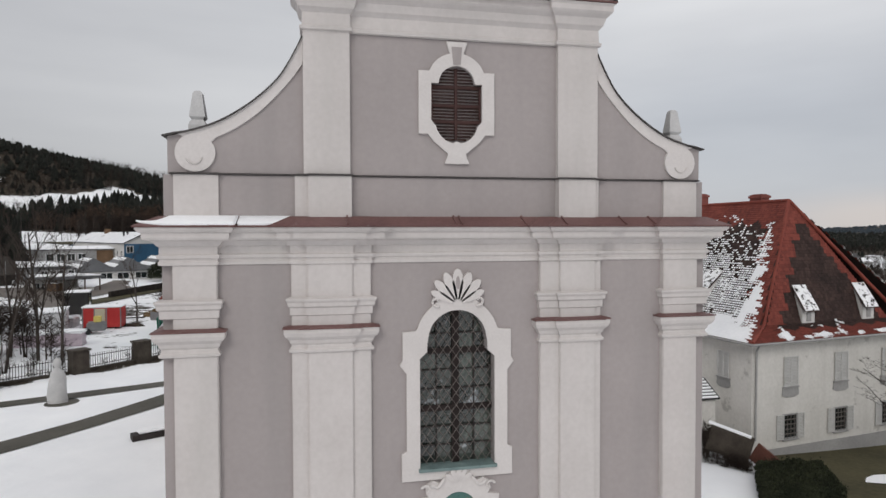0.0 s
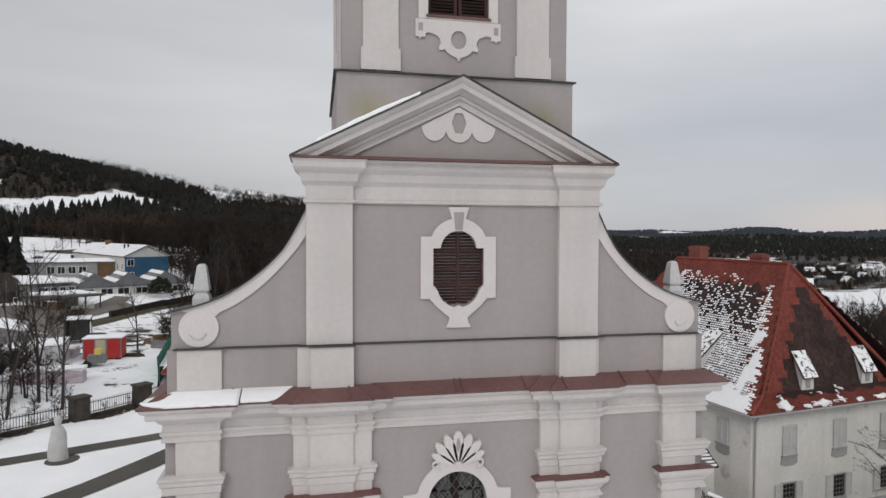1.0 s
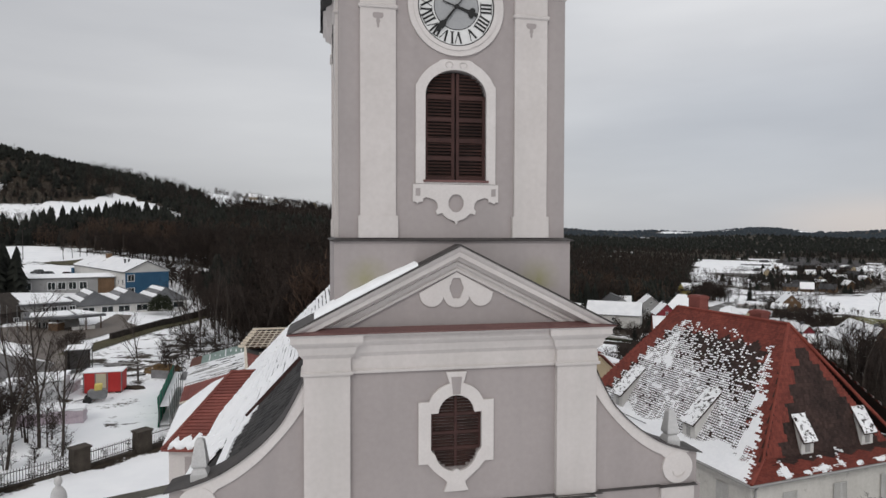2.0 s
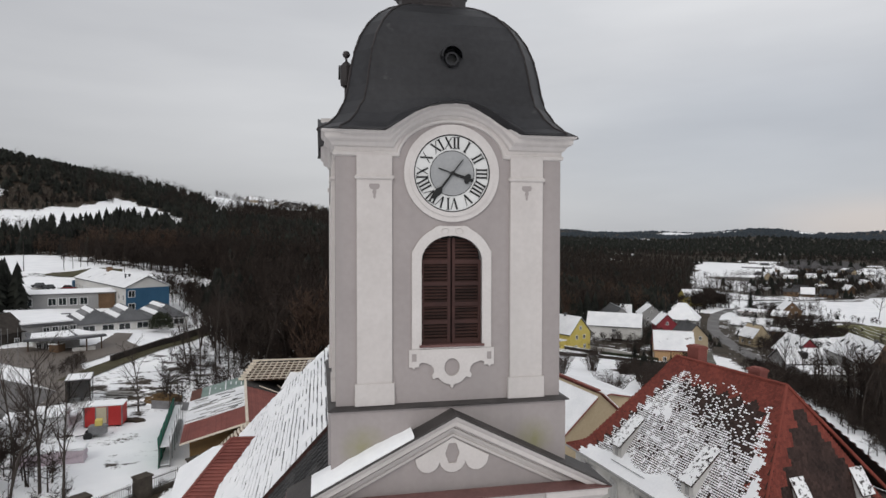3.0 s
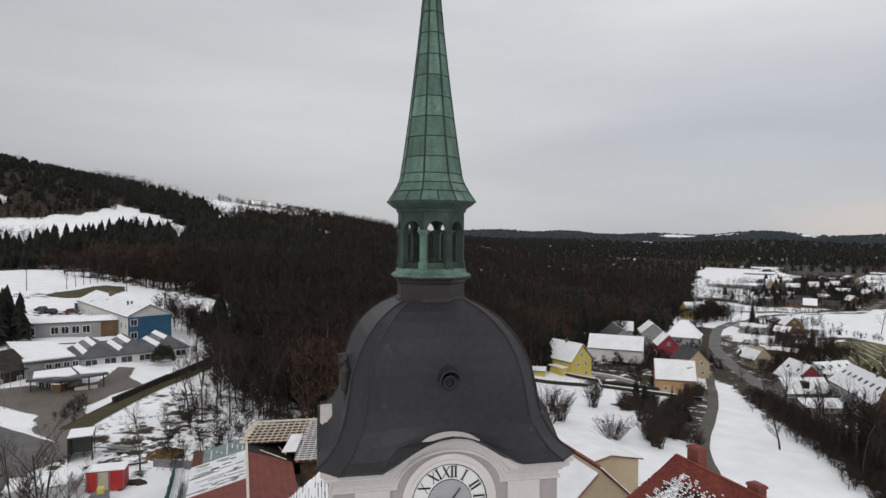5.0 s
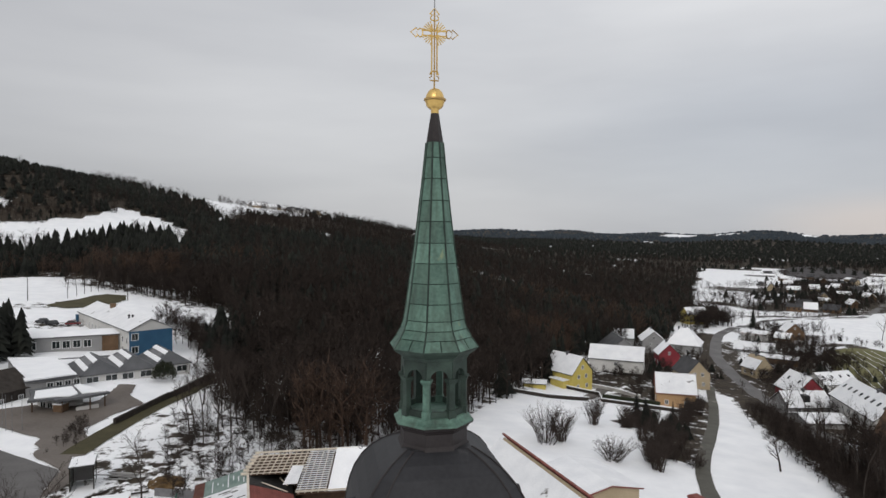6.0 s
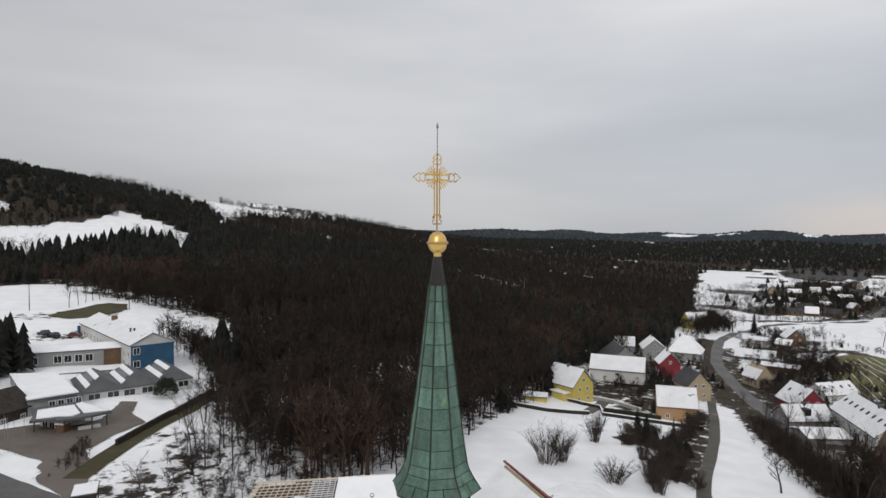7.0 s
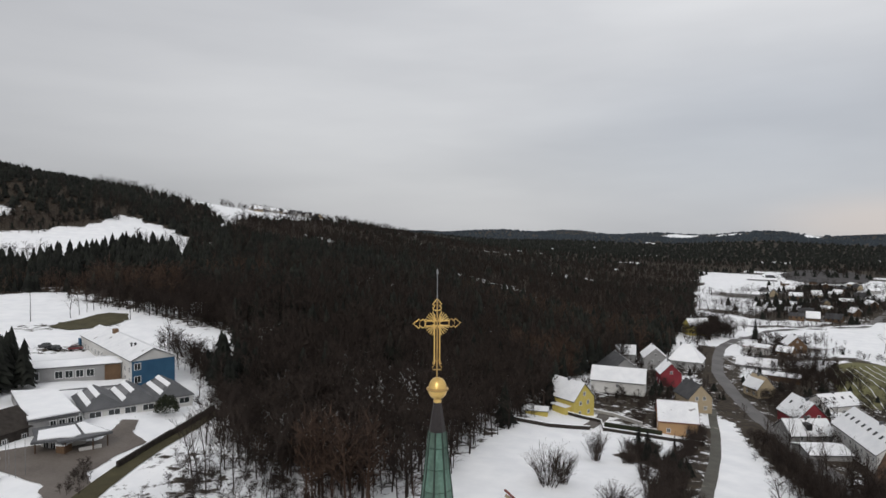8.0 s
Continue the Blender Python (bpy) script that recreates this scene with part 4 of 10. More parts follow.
# large arched window
ww = thing("window_1", AX, 0, 8.36, label="tall arched leaded window behind a diamond wire grille", category="window", kind="structure")
ORIGIN[ww] = Vector((AX, 0, 8.36))
sur = surround("surround", [(0, 8.08), (1.36, 8.08), (1.36, 8.74), (1.24, 8.80), (1.24, 10.66), (1.31, 10.74), (1.40, 10.86), (1.33, 10.98), (1.33, 11.64), (1.02, 11.66)] + arc(0, 11.42, 1.02, 16, 48, 5) + [(0.60, 12.26), (0.40, 12.42), (0.2, 12.52), (0, 12.55)], window_half(), -0.06, church)


def leaf_plate(cx, cz, a, r0, r1, wide, y0=-0.10):
    """A flat pointed plaster leaf, from r0 to r1 along the angle a about a foot point."""
    ca, sa = math.cos(radians(a)), math.sin(radians(a))
    line = [(0, 0.35), (0.25, 0.7), (0.55, 1.0), (0.8, 0.85), (0.95, 0.45), (1, 0)]
    pts = [(r0 + (r1 - r0) * f, wide / 2 * w) for f, w in line] + [(r0 + (r1 - r0) * f, -wide / 2 * w) for f, w in line[-2::-1]]
    bm = bmesh.new()
    plate(bm, [(cx + p * ca - q * sa, cz + p * sa + q * ca) for p, q in pts], [], y0, 0.0)
    return bm


for a, r1, wide in ((90, 0.85, 0.27), (68, 0.82, 0.24), (112, 0.82, 0.24), (46, 0.80, 0.23), (134, 0.80, 0.23), (26, 0.72, 0.19), (154, 0.72, 0.19)):
    part("leaf_relief", leaf_plate(AX, 12.28, a, 0.12, r1, wide), WHITE2, sur)
for sgn in (-1, 1):
    bm = bmesh.new()
    pts = [(AX + sgn * (0.52 + (0.14 - 0.0004 * (b + 120)) * math.cos(radians(b))), -0.08, 12.36 + (0.14 - 0.0004 * (b + 120)) * math.sin(radians(b))) for b in range(-120, 200, 32)]
    tube(bm, pts, 0.034, 6)
    part("curl", bm, WHITE2, sur)
bm = bmesh.new()
plate(bm, arc(AX, 12.80, 0.05, 0, 345, 14, 0.16), [], -0.106, -0.09)
part("recess", bm, GREY, sur, "grey recess in the crest")
pr_ = random.Random(17)
cells_x = (-0.93, -0.47, 0.0, 0.47, 0.93)
cells_z = (8.36, 8.82, 9.27, 9.72, 10.2, 10.66, 11.12, 11.55, 12.14)
for x0, x1 in zip(cells_x, cells_x[1:]):
    for z0, z1 in zip(cells_z, cells_z[1:]):
        bm = bmesh.new()
        m = Matrix.Translation((AX + (x0 + x1) / 2, 0.29, (z0 + z1) / 2)) @ pose(0, 0, 0, pr_.uniform(-4, 4), 0, pr_.uniform(-4, 4))
        box(bm, -(x1 - x0) / 2, -0.004, -(z1 - z0) / 2, (x1 - x0) / 2, 0.004, (z1 - z0) / 2, m)
        part("pane", bm, GLASS_GLINTS, ww, "dark leaded pane with pale reflections painted into its colour")
for a, b, w, y in (((AX, 8.36), (AX, 12.13), 0.17, 0.236), ((AX - 0.92, 9.72), (AX + 0.92, 9.72), 0.14, 0.243), ((AX - 0.8, 11.12), (AX + 0.8, 11.12), 0.14, 0.243)):
    bm = bmesh.new()
    bar(bm, (a[0], y, a[1]), (b[0], y, b[1]), 0.06, w)
    part("mullion", bm, MULLION, ww)
for x in (-0.47, 0.47):
    bm = bmesh.new()
    bar(bm, (AX + x, 0.253, 8.4), (AX + x, 0.253, 11.9), 0.035, 0.03)
    part("glazing_bar", bm, IRON, ww)
for z in (8.82, 9.27, 10.2, 10.66, 11.55):
    bm = bmesh.new()
    bar(bm, (AX - 0.9 if z < 11 else AX - 0.68, 0.25, z), (AX + 0.9 if z < 11 else AX + 0.68, 0.25, z), 0.035, 0.03)
    part("glazing_bar", bm, IRON, ww)


def inside(x, z):
    x = abs(x - AX)
    return z > 8.38 and (x < 0.91 if z < 11.0 else (x < 0.74 if z < 11.42 else x * x + (z - 11.42) ** 2 < 0.72 ** 2))


bm = bmesh.new()
for sgn in (-1, 1):
    for k in range(-16, 34):
        c = 8.0 + k * 0.30
        run = []
        for i in range(41):
            x = AX - 0.95 + 1.9 * i / 40
            z = c + sgn * (x - AX) * 1.4
            if inside(x, z):
                run.append((x, 0.13 + 0.012 * math.sin(i * 1.3 + k), z))
            elif len(run) > 1:
                tube(bm, [run[0], run[-1]], 0.0085, 4)
                run = []
            else:
                run = []
        if len(run) > 1:
            tube(bm, [run[0], run[-1]], 0.0085, 4)
part("wire_grille", bm, WIRE, ww, "diamond mesh of rusty wire")
bm = bmesh.new()
box(bm, AX - 0.96, -0.14, 8.30, AX + 0.96, 0.3, 8.37)
part("sill", bm, SILL, ww, "grey-green weathered copper sill")
# Dark sheet stands in for the unlit room behind the panes.
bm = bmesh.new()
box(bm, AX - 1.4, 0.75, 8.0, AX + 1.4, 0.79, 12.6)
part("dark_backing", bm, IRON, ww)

# small framed picture niche below the window
niche = part("niche_frame", (lambda b: (plate(b, mirror([(0, 6.2), (0.62, 6.2), (0.62, 7.35), (1.0, 7.45), (1.02, 7.62), (0.72, 7.66), (0.80, 7.78), (0.78, 7.95), (0.62, 8.06), (0.42, 7.98), (0.30, 8.16), (0.14, 8.28), (0, 8.33)], AX), [mirror([(0, 6.4), (0.45, 6.4), (0.45, 7.25)] + arc(0, 7.3, 0.45, 6, 90, 8), AX)], -0.09, 0.02), b)[1])(bmesh.new()), WHITE2, church, "white scrolled plaster frame")
bm = bmesh.new()
plate(bm, mirror([(0, 6.38), (0.46, 6.38), (0.46, 7.25)] + arc(0, 7.3, 0.46, 6, 90, 8), AX), [], -0.03, 0.0)
tagged(part("picture", bm, ICON), "small dark green and ochre painted panel in an arched niche", "painting")
for sgn in (-1, 1):
    bm = bmesh.new()
    tube(bm, [(AX + sgn * (0.34 + 0.34 * f), -0.11, 8.12 - 0.15 * math.sin(f * 3.1) - 0.12 * f) for f in [i / 8 for i in range(9)]], [0.03, 0.045, 0.05, 0.05, 0.045, 0.04, 0.04, 0.05, 0.03], 6)
    part("scroll_relief", bm, WHITE2, niche)
    bm = bmesh.new()
    tube(bm, [(AX + sgn * (0.78 + (0.13 - 0.0004 * b) * math.cos(radians(b + 20))), -0.11, 7.86 + (0.13 - 0.0004 * b) * math.sin(radians(b + 20))) for b in range(0, 300, 30)], 0.032, 6)
    part("curl", bm, WHITE2, niche)
for a in (38, 64, 90, 116, 142):
    part("leaf_relief", leaf_plate(AX, 7.96, a, 0.08, 0.40, 0.12, -0.125), WHITE2, niche)


def louvres(parent, x0, x1, z0, z1, y, pitch, fits, deep=0.07):
    """Slanting slats between two stiles; each slat is a part."""
    k = int((z1 - z0) / pitch)
    for i in range(k):
        z = z0 + pitch * (i + 0.5)
        a, b = fits(z)
        a, b = max(a, x0), min(b, x1)
        if b - a < 0.06:
            continue
        bm = bmesh.new()
        m = Matrix.Translation(((a + b) / 2, y, z)) @ pose(0, 0, 0, 38)
        box(bm, -(b - a) / 2, -deep / 2, -0.009, (b - a) / 2, deep / 2, 0.009, m)
        part("slat", bm, SHUTTER, parent)


# oval louvred window in the gable
ow = thing("window_2", AX, 0, 16.16, label="dark brown louvred window in a keyhole-shaped white surround", category="window", kind="structure")
ORIGIN[ow] = Vector((AX, 0, 16.16))
sur2 = surround("surround", [(0, 15.62), (0.30, 15.63), (0.24, 15.76), (0.22, 15.86), (0.36, 15.98), (0.55, 16.14), (0.70, 16.32), (0.92, 16.32), (0.92, 17.80), (0.66, 17.80), (0.60, 17.92)] + arc(0, 17.50, 0.74, 40, 76, 5) + [(0.165, 18.22), (0.25, 18.50), (0, 18.50)], louvre_half(), -0.05, church)
bm = bmesh.new()
plate(bm, mirror([(0, 17.96), (0.09, 17.96), (0.13, 18.38), (0, 18.38)], AX), [], -0.058, -0.04)
part("keystone_recess", bm, GREY, sur2, "grey recess in the keystone")


def oval_fit(z):
    if z < 16.64:
        w = 0.52 * math.sqrt(max(0, 1 - ((16.62 - z) / 0.46) ** 2)) if z > 16.17 else 0
    elif z < 17.52:
        w = 0.62
    else:
        w = 0.44 * math.sqrt(max(0, 1 - ((z - 17.5) / 0.44) ** 2))
    return AX - w, AX + w


# Black sheet in place of the unlit space behind the slats.
bm = bmesh.new()
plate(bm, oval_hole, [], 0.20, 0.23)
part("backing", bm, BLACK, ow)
bm = bmesh.new()
for x in (-0.60, 0.0, 0.60):
    box(bm, AX + x - 0.035, 0.06, 16.64 if x else 16.2, AX + x + 0.035, 0.13, 17.5 if x else 17.9)
for z in (16.64, 17.02, 17.46):
    box(bm, AX - 0.61, 0.065, z - 0.04, AX + 0.61, 0.125, z + 0.03)
part("shutter_frame", bm, SHUTTER2, ow)
louvres(ow, AX - 0.62, AX - 0.04, 16.18, 17.92, 0.10, 0.075, oval_fit)
louvres(ow, AX + 0.04, AX + 0.62, 16.18, 17.92, 0.10, 0.075, oval_fit)

# ---- tower ----
TX, TY, HALF = 0.09, 3.02, 2.78
tower = thing("tower", TX, TY, 14.0, label="square grey and white church tower with a clock on each face", category="church tower")
ORIGIN[tower] = Vector((TX, TY, 14.0))
bm = bmesh.new()
box(bm, TX - 2.90, TY - 2.90, 14.0, TX + 2.90, TY + 2.90, 21.62)
tower_base = part("tower_base", bm, GREY_MOSS, tower, "grey plaster with two yellow-green moss stains")
bm = bmesh.new()
moulding(bm, [(TX - 2.90, TY + 2.9), (TX - 2.90, TY - 2.90), (TX + 2.90, TY - 2.90), (TX + 2.90, TY + 2.9)], [(-0.3, 21.61), (0.07, 21.615), (0.075, 21.645), (-0.1, 21.70), (-0.3, 21.70)])
part("flashing", bm, LEAD, tower, "dark metal ledge")


def rot_y(bm, k):
    """Turns what a bmesh holds about the tower's axis by quarter turns."""
    bmesh.ops.rotate(bm, verts=bm.verts, cent=(TX, TY, 0), matrix=Matrix.Rotation(k * math.pi / 2, 3, "Z"))


def face_shift(bm, y=0.0):
    bmesh.ops.translate(bm, verts=bm.verts, vec=(TX - AX, TY - HALF + y, 0))


def arch_lift(u):
    """How far the eaves rise over the clock at a distance u from the middle of a side."""
    return 0.76 * max(0.0, math.cos(min(1.0, abs(u) / 1.66) * math.pi / 2)) ** 1.1


CLOCK_Z = 27.22
for k in range(4):
    # wall of this side with its belfry opening; the sides overlap nowhere but at mitred corners
    bm = bmesh.new()
    plate(bm, [(TX - HALF + (0.5 if k % 2 else 0), 21.62), (TX + HALF - (0.5 if k % 2 else 0), 21.62), (TX + HALF - (0.5 if k % 2 else 0), 27.65)] + [(TX + 1.35, 27.65)] + [(TX + x - 0, z) for x, z in arc(0, CLOCK_Z + 0.1, 1.42, 18, 162, 14)] + [(TX - 1.35, 27.65), (TX - HALF + (0.5 if k % 2 else 0), 27.65)], [[(x + TX - AX, z) for x, z in bell_hole]], TY - HALF, TY - HALF + 0.5)
    rot_y(bm, k)
    wall = part("tower_wall", bm, GREY, tower, "grey plaster")
    for sgn in (-1, 1):
        bm = bmesh.new()
        a, b = sorted((TX + sgn * 1.46, TX + sgn * 2.29))
        yf = TY - HALF
        box(bm, a, yf - 0.07, 22.2, b, yf + 0.02, 27.62)
        a2, b2 = sorted((TX + sgn * 1.41, TX + sgn * 2.34))
        box(bm, a2, yf - 0.10, 21.70, b2, yf + 0.02, 22.22)
        moulding(bm, [(a, yf), (a, yf - 0.07), (b, yf - 0.07), (b, yf)], [(0, 27.04), (0.04, 27.06), (0.05, 27.11), (0.0, 27.15)])
        rot_y(bm, k)
        pil = part("tower_pilaster", bm, WHITE, tower, "white plaster")
        if k in (0, 1):
            bm = bmesh.new()
            c = (a + b) / 2
            plate(bm, [(c, 26.58), (c + 0.03, 26.62), (c + 0.025, 26.68), (c + 0.05, 26.74), (c + 0.035, 26.80), (c + 0.10, 26.82), (c + 0.13, 26.88), (c + 0.11, 26.94), (c - 0.11, 26.94), (c - 0.13, 26.88), (c - 0.10, 26.82), (c - 0.035, 26.80), (c - 0.05, 26.74), (c - 0.025, 26.68), (c - 0.03, 26.62)], [], yf - 0.078, yf - 0.06)
            rot_y(bm, k)
            part("drop_ornament", bm, GREY, pil, "grey sunk drop ornament")
    # cornice that arches over the clock
    prof = [(0, 0.0), (0.05, 0.03), (0.06, 0.10), (0.02, 0.13), (0.02, 0.22), (0.08, 0.26), (0.12, 0.34), (0.22, 0.40), (0.24, 0.44), (0.24, 0.52), (0.30, 0.56), (0.32, 0.60), (0.0, 0.62)]
    bm = bmesh.new()
    rows = []
    steps = [-1.0 - 0.5 * i for i in (2, 1)] + [-1 + i / 14 for i in range(29)] + [1.0 + 0.5 * i for i in (1, 2)]
    for f in steps:
        if abs(f) > 1:
            side = math.copysign((abs(f) - 1), f)
            low, high = (math.copysign(1.27, f) + side * (HALF - 1.27), 27.58), (math.copysign(1.66, f) + side * (HALF - 1.66), 28.17)
        else:
            a = (1 - f) * math.pi / 2
            low, high = (1.27 * math.cos(a), 27.58 + 0.84 * math.sin(a)), (1.66 * f, 28.17 + arch_lift(1.66 * f))
        ex = math.copysign(1.0, f) if abs(f) == 2 else 0.0
        rows.append([bm.verts.new((TX + low[0] + (high[0] - low[0]) * h / 0.62 + ex * out, TY - HALF - out, low[1] + (high[1] - low[1]) * h / 0.62)) for out, h in prof])
    for r0, r1 in zip(rows, rows[1:]):
        for j in range(len(prof) - 1):
            bm.faces.new((r0[j], r1[j], r1[j + 1], r0[j + 1]))
    rot_y(bm, k)
    part("tower_cornice", bm, WHITE, tower, "white plaster cornice arched over the clock")
    # belfry surround, shutters
    if k in (0, 1):
        bm = bmesh.new()
        plate(bm, [(x + TX - AX, z) for x, z in mirror([(0, 22.99), (0.98, 22.99), (0.98, 25.34)] + arc(0, 25.0, 1.02, 24, 64, 7, 0.98) + [(0.40, 25.93), (0.30, 25.96), (0.10, 25.95), (0, 25.95)], AX)], [[(x + TX - AX, z) for x, z in bell_hole]], TY - HALF - 0.05, TY - HALF + 0.02)
        rot_y(bm, k)
        sur3 = part("belfry_surround", bm, WHITE2, tower, "white plaster surround")
        # ornament below: two blocks with drops and a round shield
        bm = bmesh.new()
        orn = [(0, 22.02), (0.035, 22.05), (0.03, 22.09), (0.08, 22.12)] + arc(0, 22.52, 0.41, -76, -34, 6) + [(0.42, 22.27), (0.47, 22.26), (0.49, 22.34), (0.44, 22.42), (0.46, 22.52), (0.52, 22.60), (0.62, 22.64), (0.72, 22.67), (0.81, 22.64), (0.81, 22.56), (0.90, 22.56), (0.94, 22.51), (0.98, 22.56), (1.05, 22.56), (1.05, 22.98), (0, 22.98)]
        plate(bm, [(x + TX - AX, z) for x, z in mirror(orn, AX)], [arc(TX, 22.53, 0.19, 0, 345, 20, 0.22)], TY - HALF - 0.055, TY - HALF + 0.02)
        rot_y(bm, k)
        part("apron", bm, WHITE2, sur3, "white plaster apron with a round shield")
        for sgn in (-1, 1):
            bm = bmesh.new()
            box(bm, TX + sgn * 0.93 - 0.055, TY - HALF - 0.062, 22.70, TX + sgn * 0.93 + 0.055, TY - HALF - 0.05, 22.88)
            rot_y(bm, k)
            part("inset", bm, GREY, sur3)
            bm = bmesh.new()
            tube(bm, [(TX + sgn * (0.17 + 0.09 * math.cos(radians(b))), TY - HALF - 0.055, 25.84 + 0.07 * math.sin(radians(b))) for b in range(-60, 280, 34)], 0.02, 5)
            rot_y(bm, k)
            part("curl", bm, WHITE2, sur3)
        bw = thing("belfry_window" if k else "window_3", TX, TY, 23.08, label="dark brown louvred double shutters in an arched belfry opening", category="window", kind="structure")
        ORIGIN[bw] = Vector((TX, TY, 23.08))
        bw.rotation_euler = (0, 0, k * math.pi / 2)
        bx, by = TX, TY - HALF
        # Black plate fills the opening to imitate the dark belfry inside.
        bm = bmesh.new()
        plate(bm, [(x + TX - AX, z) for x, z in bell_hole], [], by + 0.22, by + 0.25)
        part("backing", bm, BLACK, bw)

        def bell_fit(z):
            w = 0.75 if z < 25.1 else 0.75 * math.sqrt(max(0, 1 - ((z - 25.1) / 0.62) ** 2))
            return TX - w, TX + w

        for sgn in (-1, 1):
            bm = bmesh.new()
            a, b = sorted((bx + sgn * 0.02, bx + sgn * 0.75))
            for z in (23.13, 23.62, 24.05, 24.55, 25.08):
                box(bm, a, by + 0.07, z - 0.05, b, by + 0.13, z + 0.05)
            for x in (a, b - 0.075):
                box(bm, x, by + 0.065, 23.1, x + 0.075, by + 0.135, 25.1 if abs(x + 0.04 - bx) > 0.4 else 25.66)
            leaf = part("shutter_leaf", bm, SHUTTER2, bw, "brown shutter leaf")
            louvres(bw, a + 0.07, b - 0.07, 23.16, 25.7, by + 0.10, 0.078, bell_fit)
        bm = bmesh.new()
        box(bm, bx - 0.80, by - 0.09, 23.03, bx + 0.80, by + 0.2, 23.085)
        part("sill", bm, TIN, bw, "brown-red metal sill")


def numeral(bm, text, angle, cx, cz, r, y, size):
    """A roman numeral set radially on the dial from straight strokes."""
    widths = {"I": 0.34, "V": 0.75, "X": 0.75}
    total = sum(widths[c] for c in text) * size
    at = -total / 2
    m = Matrix.Translation((cx, y, cz)) @ Matrix.Rotation(radians(angle), 4, "Y") @ Matrix.Translation((0, 0, r))

    def stroke(x0, z0, x1, z1, w):
        d = Vector((x1 - x0, 0, z1 - z0)).normalized() * 1.0
        s = Vector((d.z, 0, -d.x)) * w / 2
        q = [Vector((x0, 0, z0)) - s, Vector((x0, 0, z0)) + s, Vector((x1, 0, z1)) + s, Vector((x1, 0, z1)) - s]
        f = [bm.verts.new(m @ (p + Vector((0, -0.006, 0)))) for p in q]
        b = [bm.verts.new(m @ (p + Vector((0, 0.004, 0)))) for p in q]
        bm.faces.new(f)
        bm.faces.new(b[::-1])
        for i in range(4):
            bm.faces.new((f[i], f[(i + 1) % 4], b[(i + 1) % 4], b[i]))

    h = size
    for c in text:
        w = widths[c] * size
        mid = at + w / 2
        if c == "I":
            stroke(mid, -h / 2, mid, h / 2, 0.16 * size)
        elif c == "V":
            stroke(at + 0.1 * size, h / 2, mid, -h / 2, 0.16 * size)
            stroke(at + w - 0.1 * size, h / 2, mid, -h / 2, 0.06 * size)
        else:
            stroke(at + 0.1 * size, h / 2, at + w - 0.1 * size, -h / 2, 0.16 * size)
            stroke(at + w - 0.1 * size, h / 2, at + 0.1 * size, -h / 2, 0.06 * size)
        for z in (-h / 2, h / 2):
            if c == "I":
                stroke(at, z, at + w, z, 0.05 * size)
        at += w


def disc(bm, cx, cz, r, y0, y1, n=48, hole=0.0):
    plate(bm, arc(cx, cz, r, 0, 360 - 360 / n, n - 1), [arc(cx, cz, hole, 0, 360 - 360 / n, n - 1)] if hole else [], y0, y1)


for k in (0, 1, 3):
    yf = TY - HALF
    clock = thing("clock", TX, TY, CLOCK_Z, label="round white tower clock with black roman numerals and black pointers", category="clock", group="tower clocks")
    ORIGIN[clock] = Vector((TX, TY, CLOCK_Z))
    clock.rotation_euler = (0, 0, k * math.pi / 2)
    bm = bmesh.new()
    disc(bm, TX, CLOCK_Z, 1.17, yf - 0.05, yf + 0.02, 56, 0.935)
    disc(bm, TX, CLOCK_Z, 1.04, yf - 0.075, yf - 0.045, 56, 0.94)
    part("ring_moulding", bm, WHITE2, clock, "white plaster ring")
    bm = bmesh.new()
    disc(bm, TX, CLOCK_Z, 0.938, yf - 0.03, yf + 0.01, 56)
    part("dial", bm, DIAL, clock, "white dial")
    bm = bmesh.new()
    disc(bm, TX, CLOCK_Z, 0.936, yf - 0.042, yf - 0.02, 56, 0.908)
    disc(bm, TX, CLOCK_Z, 0.55, yf - 0.042, yf - 0.02, 48, 0.535)
    part("rim", bm, BLACK, clock)
    bm = bmesh.new()
    disc(bm, TX, CLOCK_Z, 0.536, yf - 0.036, yf - 0.02, 48)
    part("centre_disc", bm, DIALGREY, clock, "grey centre")
    for i, text in enumerate(("XII", "I", "II", "III", "IIII", "V", "VI", "VII", "VIII", "IX", "X", "XI")):
        bm = bmesh.new()
        numeral(bm, text, 30 * i, TX, CLOCK_Z, 0.73, yf - 0.038, 0.27)
        part("numeral", bm, BLACK, clock)
    for ang, length, w, spade, tail in ((109, 0.56, 0.06, 0.13, 0.36), (218, 0.80, 0.045, 0.085, 0.42)):
        bm = bmesh.new()
        m = Matrix.Translation((TX, yf - (0.075 if spade < 0.1 else 0.06), CLOCK_Z)) @ Matrix.Rotation(radians(ang), 4, "Y")
        half = [(0, -tail), (0.012, -tail), (0.014, -0.05), (w / 2, 0.0), (w * 0.62, length * 0.55), (spade * 0.75, length * 0.62), (spade, length * 0.70), (spade * 0.85, length * 0.80), (0.035, length * 0.84), (0.05, length * 0.9), (0, length)]
        plate(bm, mirror(half), [], -0.008, 0.008)
        bmesh.ops.transform(bm, matrix=m, verts=bm.verts)
        part("clock_hand", bm, BLACK, clock)
    bm = bmesh.new()
    disc(bm, TX, CLOCK_Z, 0.05, yf - 0.095, yf - 0.03, 20)
    part("hub", bm, BLACK, clock)

# ---- dome, lantern, spire ----
PROFILE = [(3.22, 28.16), (3.20, 28.21), (2.96, 28.36), (2.74, 28.62), (2.58, 28.95), (2.48, 29.35), (2.41, 29.80), (2.32, 30.25), (2.17, 30.68), (1.95, 31.08), (1.67, 31.42), (1.35, 31.68), (1.07, 31.84), (0.9, 31.92)]


COLS = 16


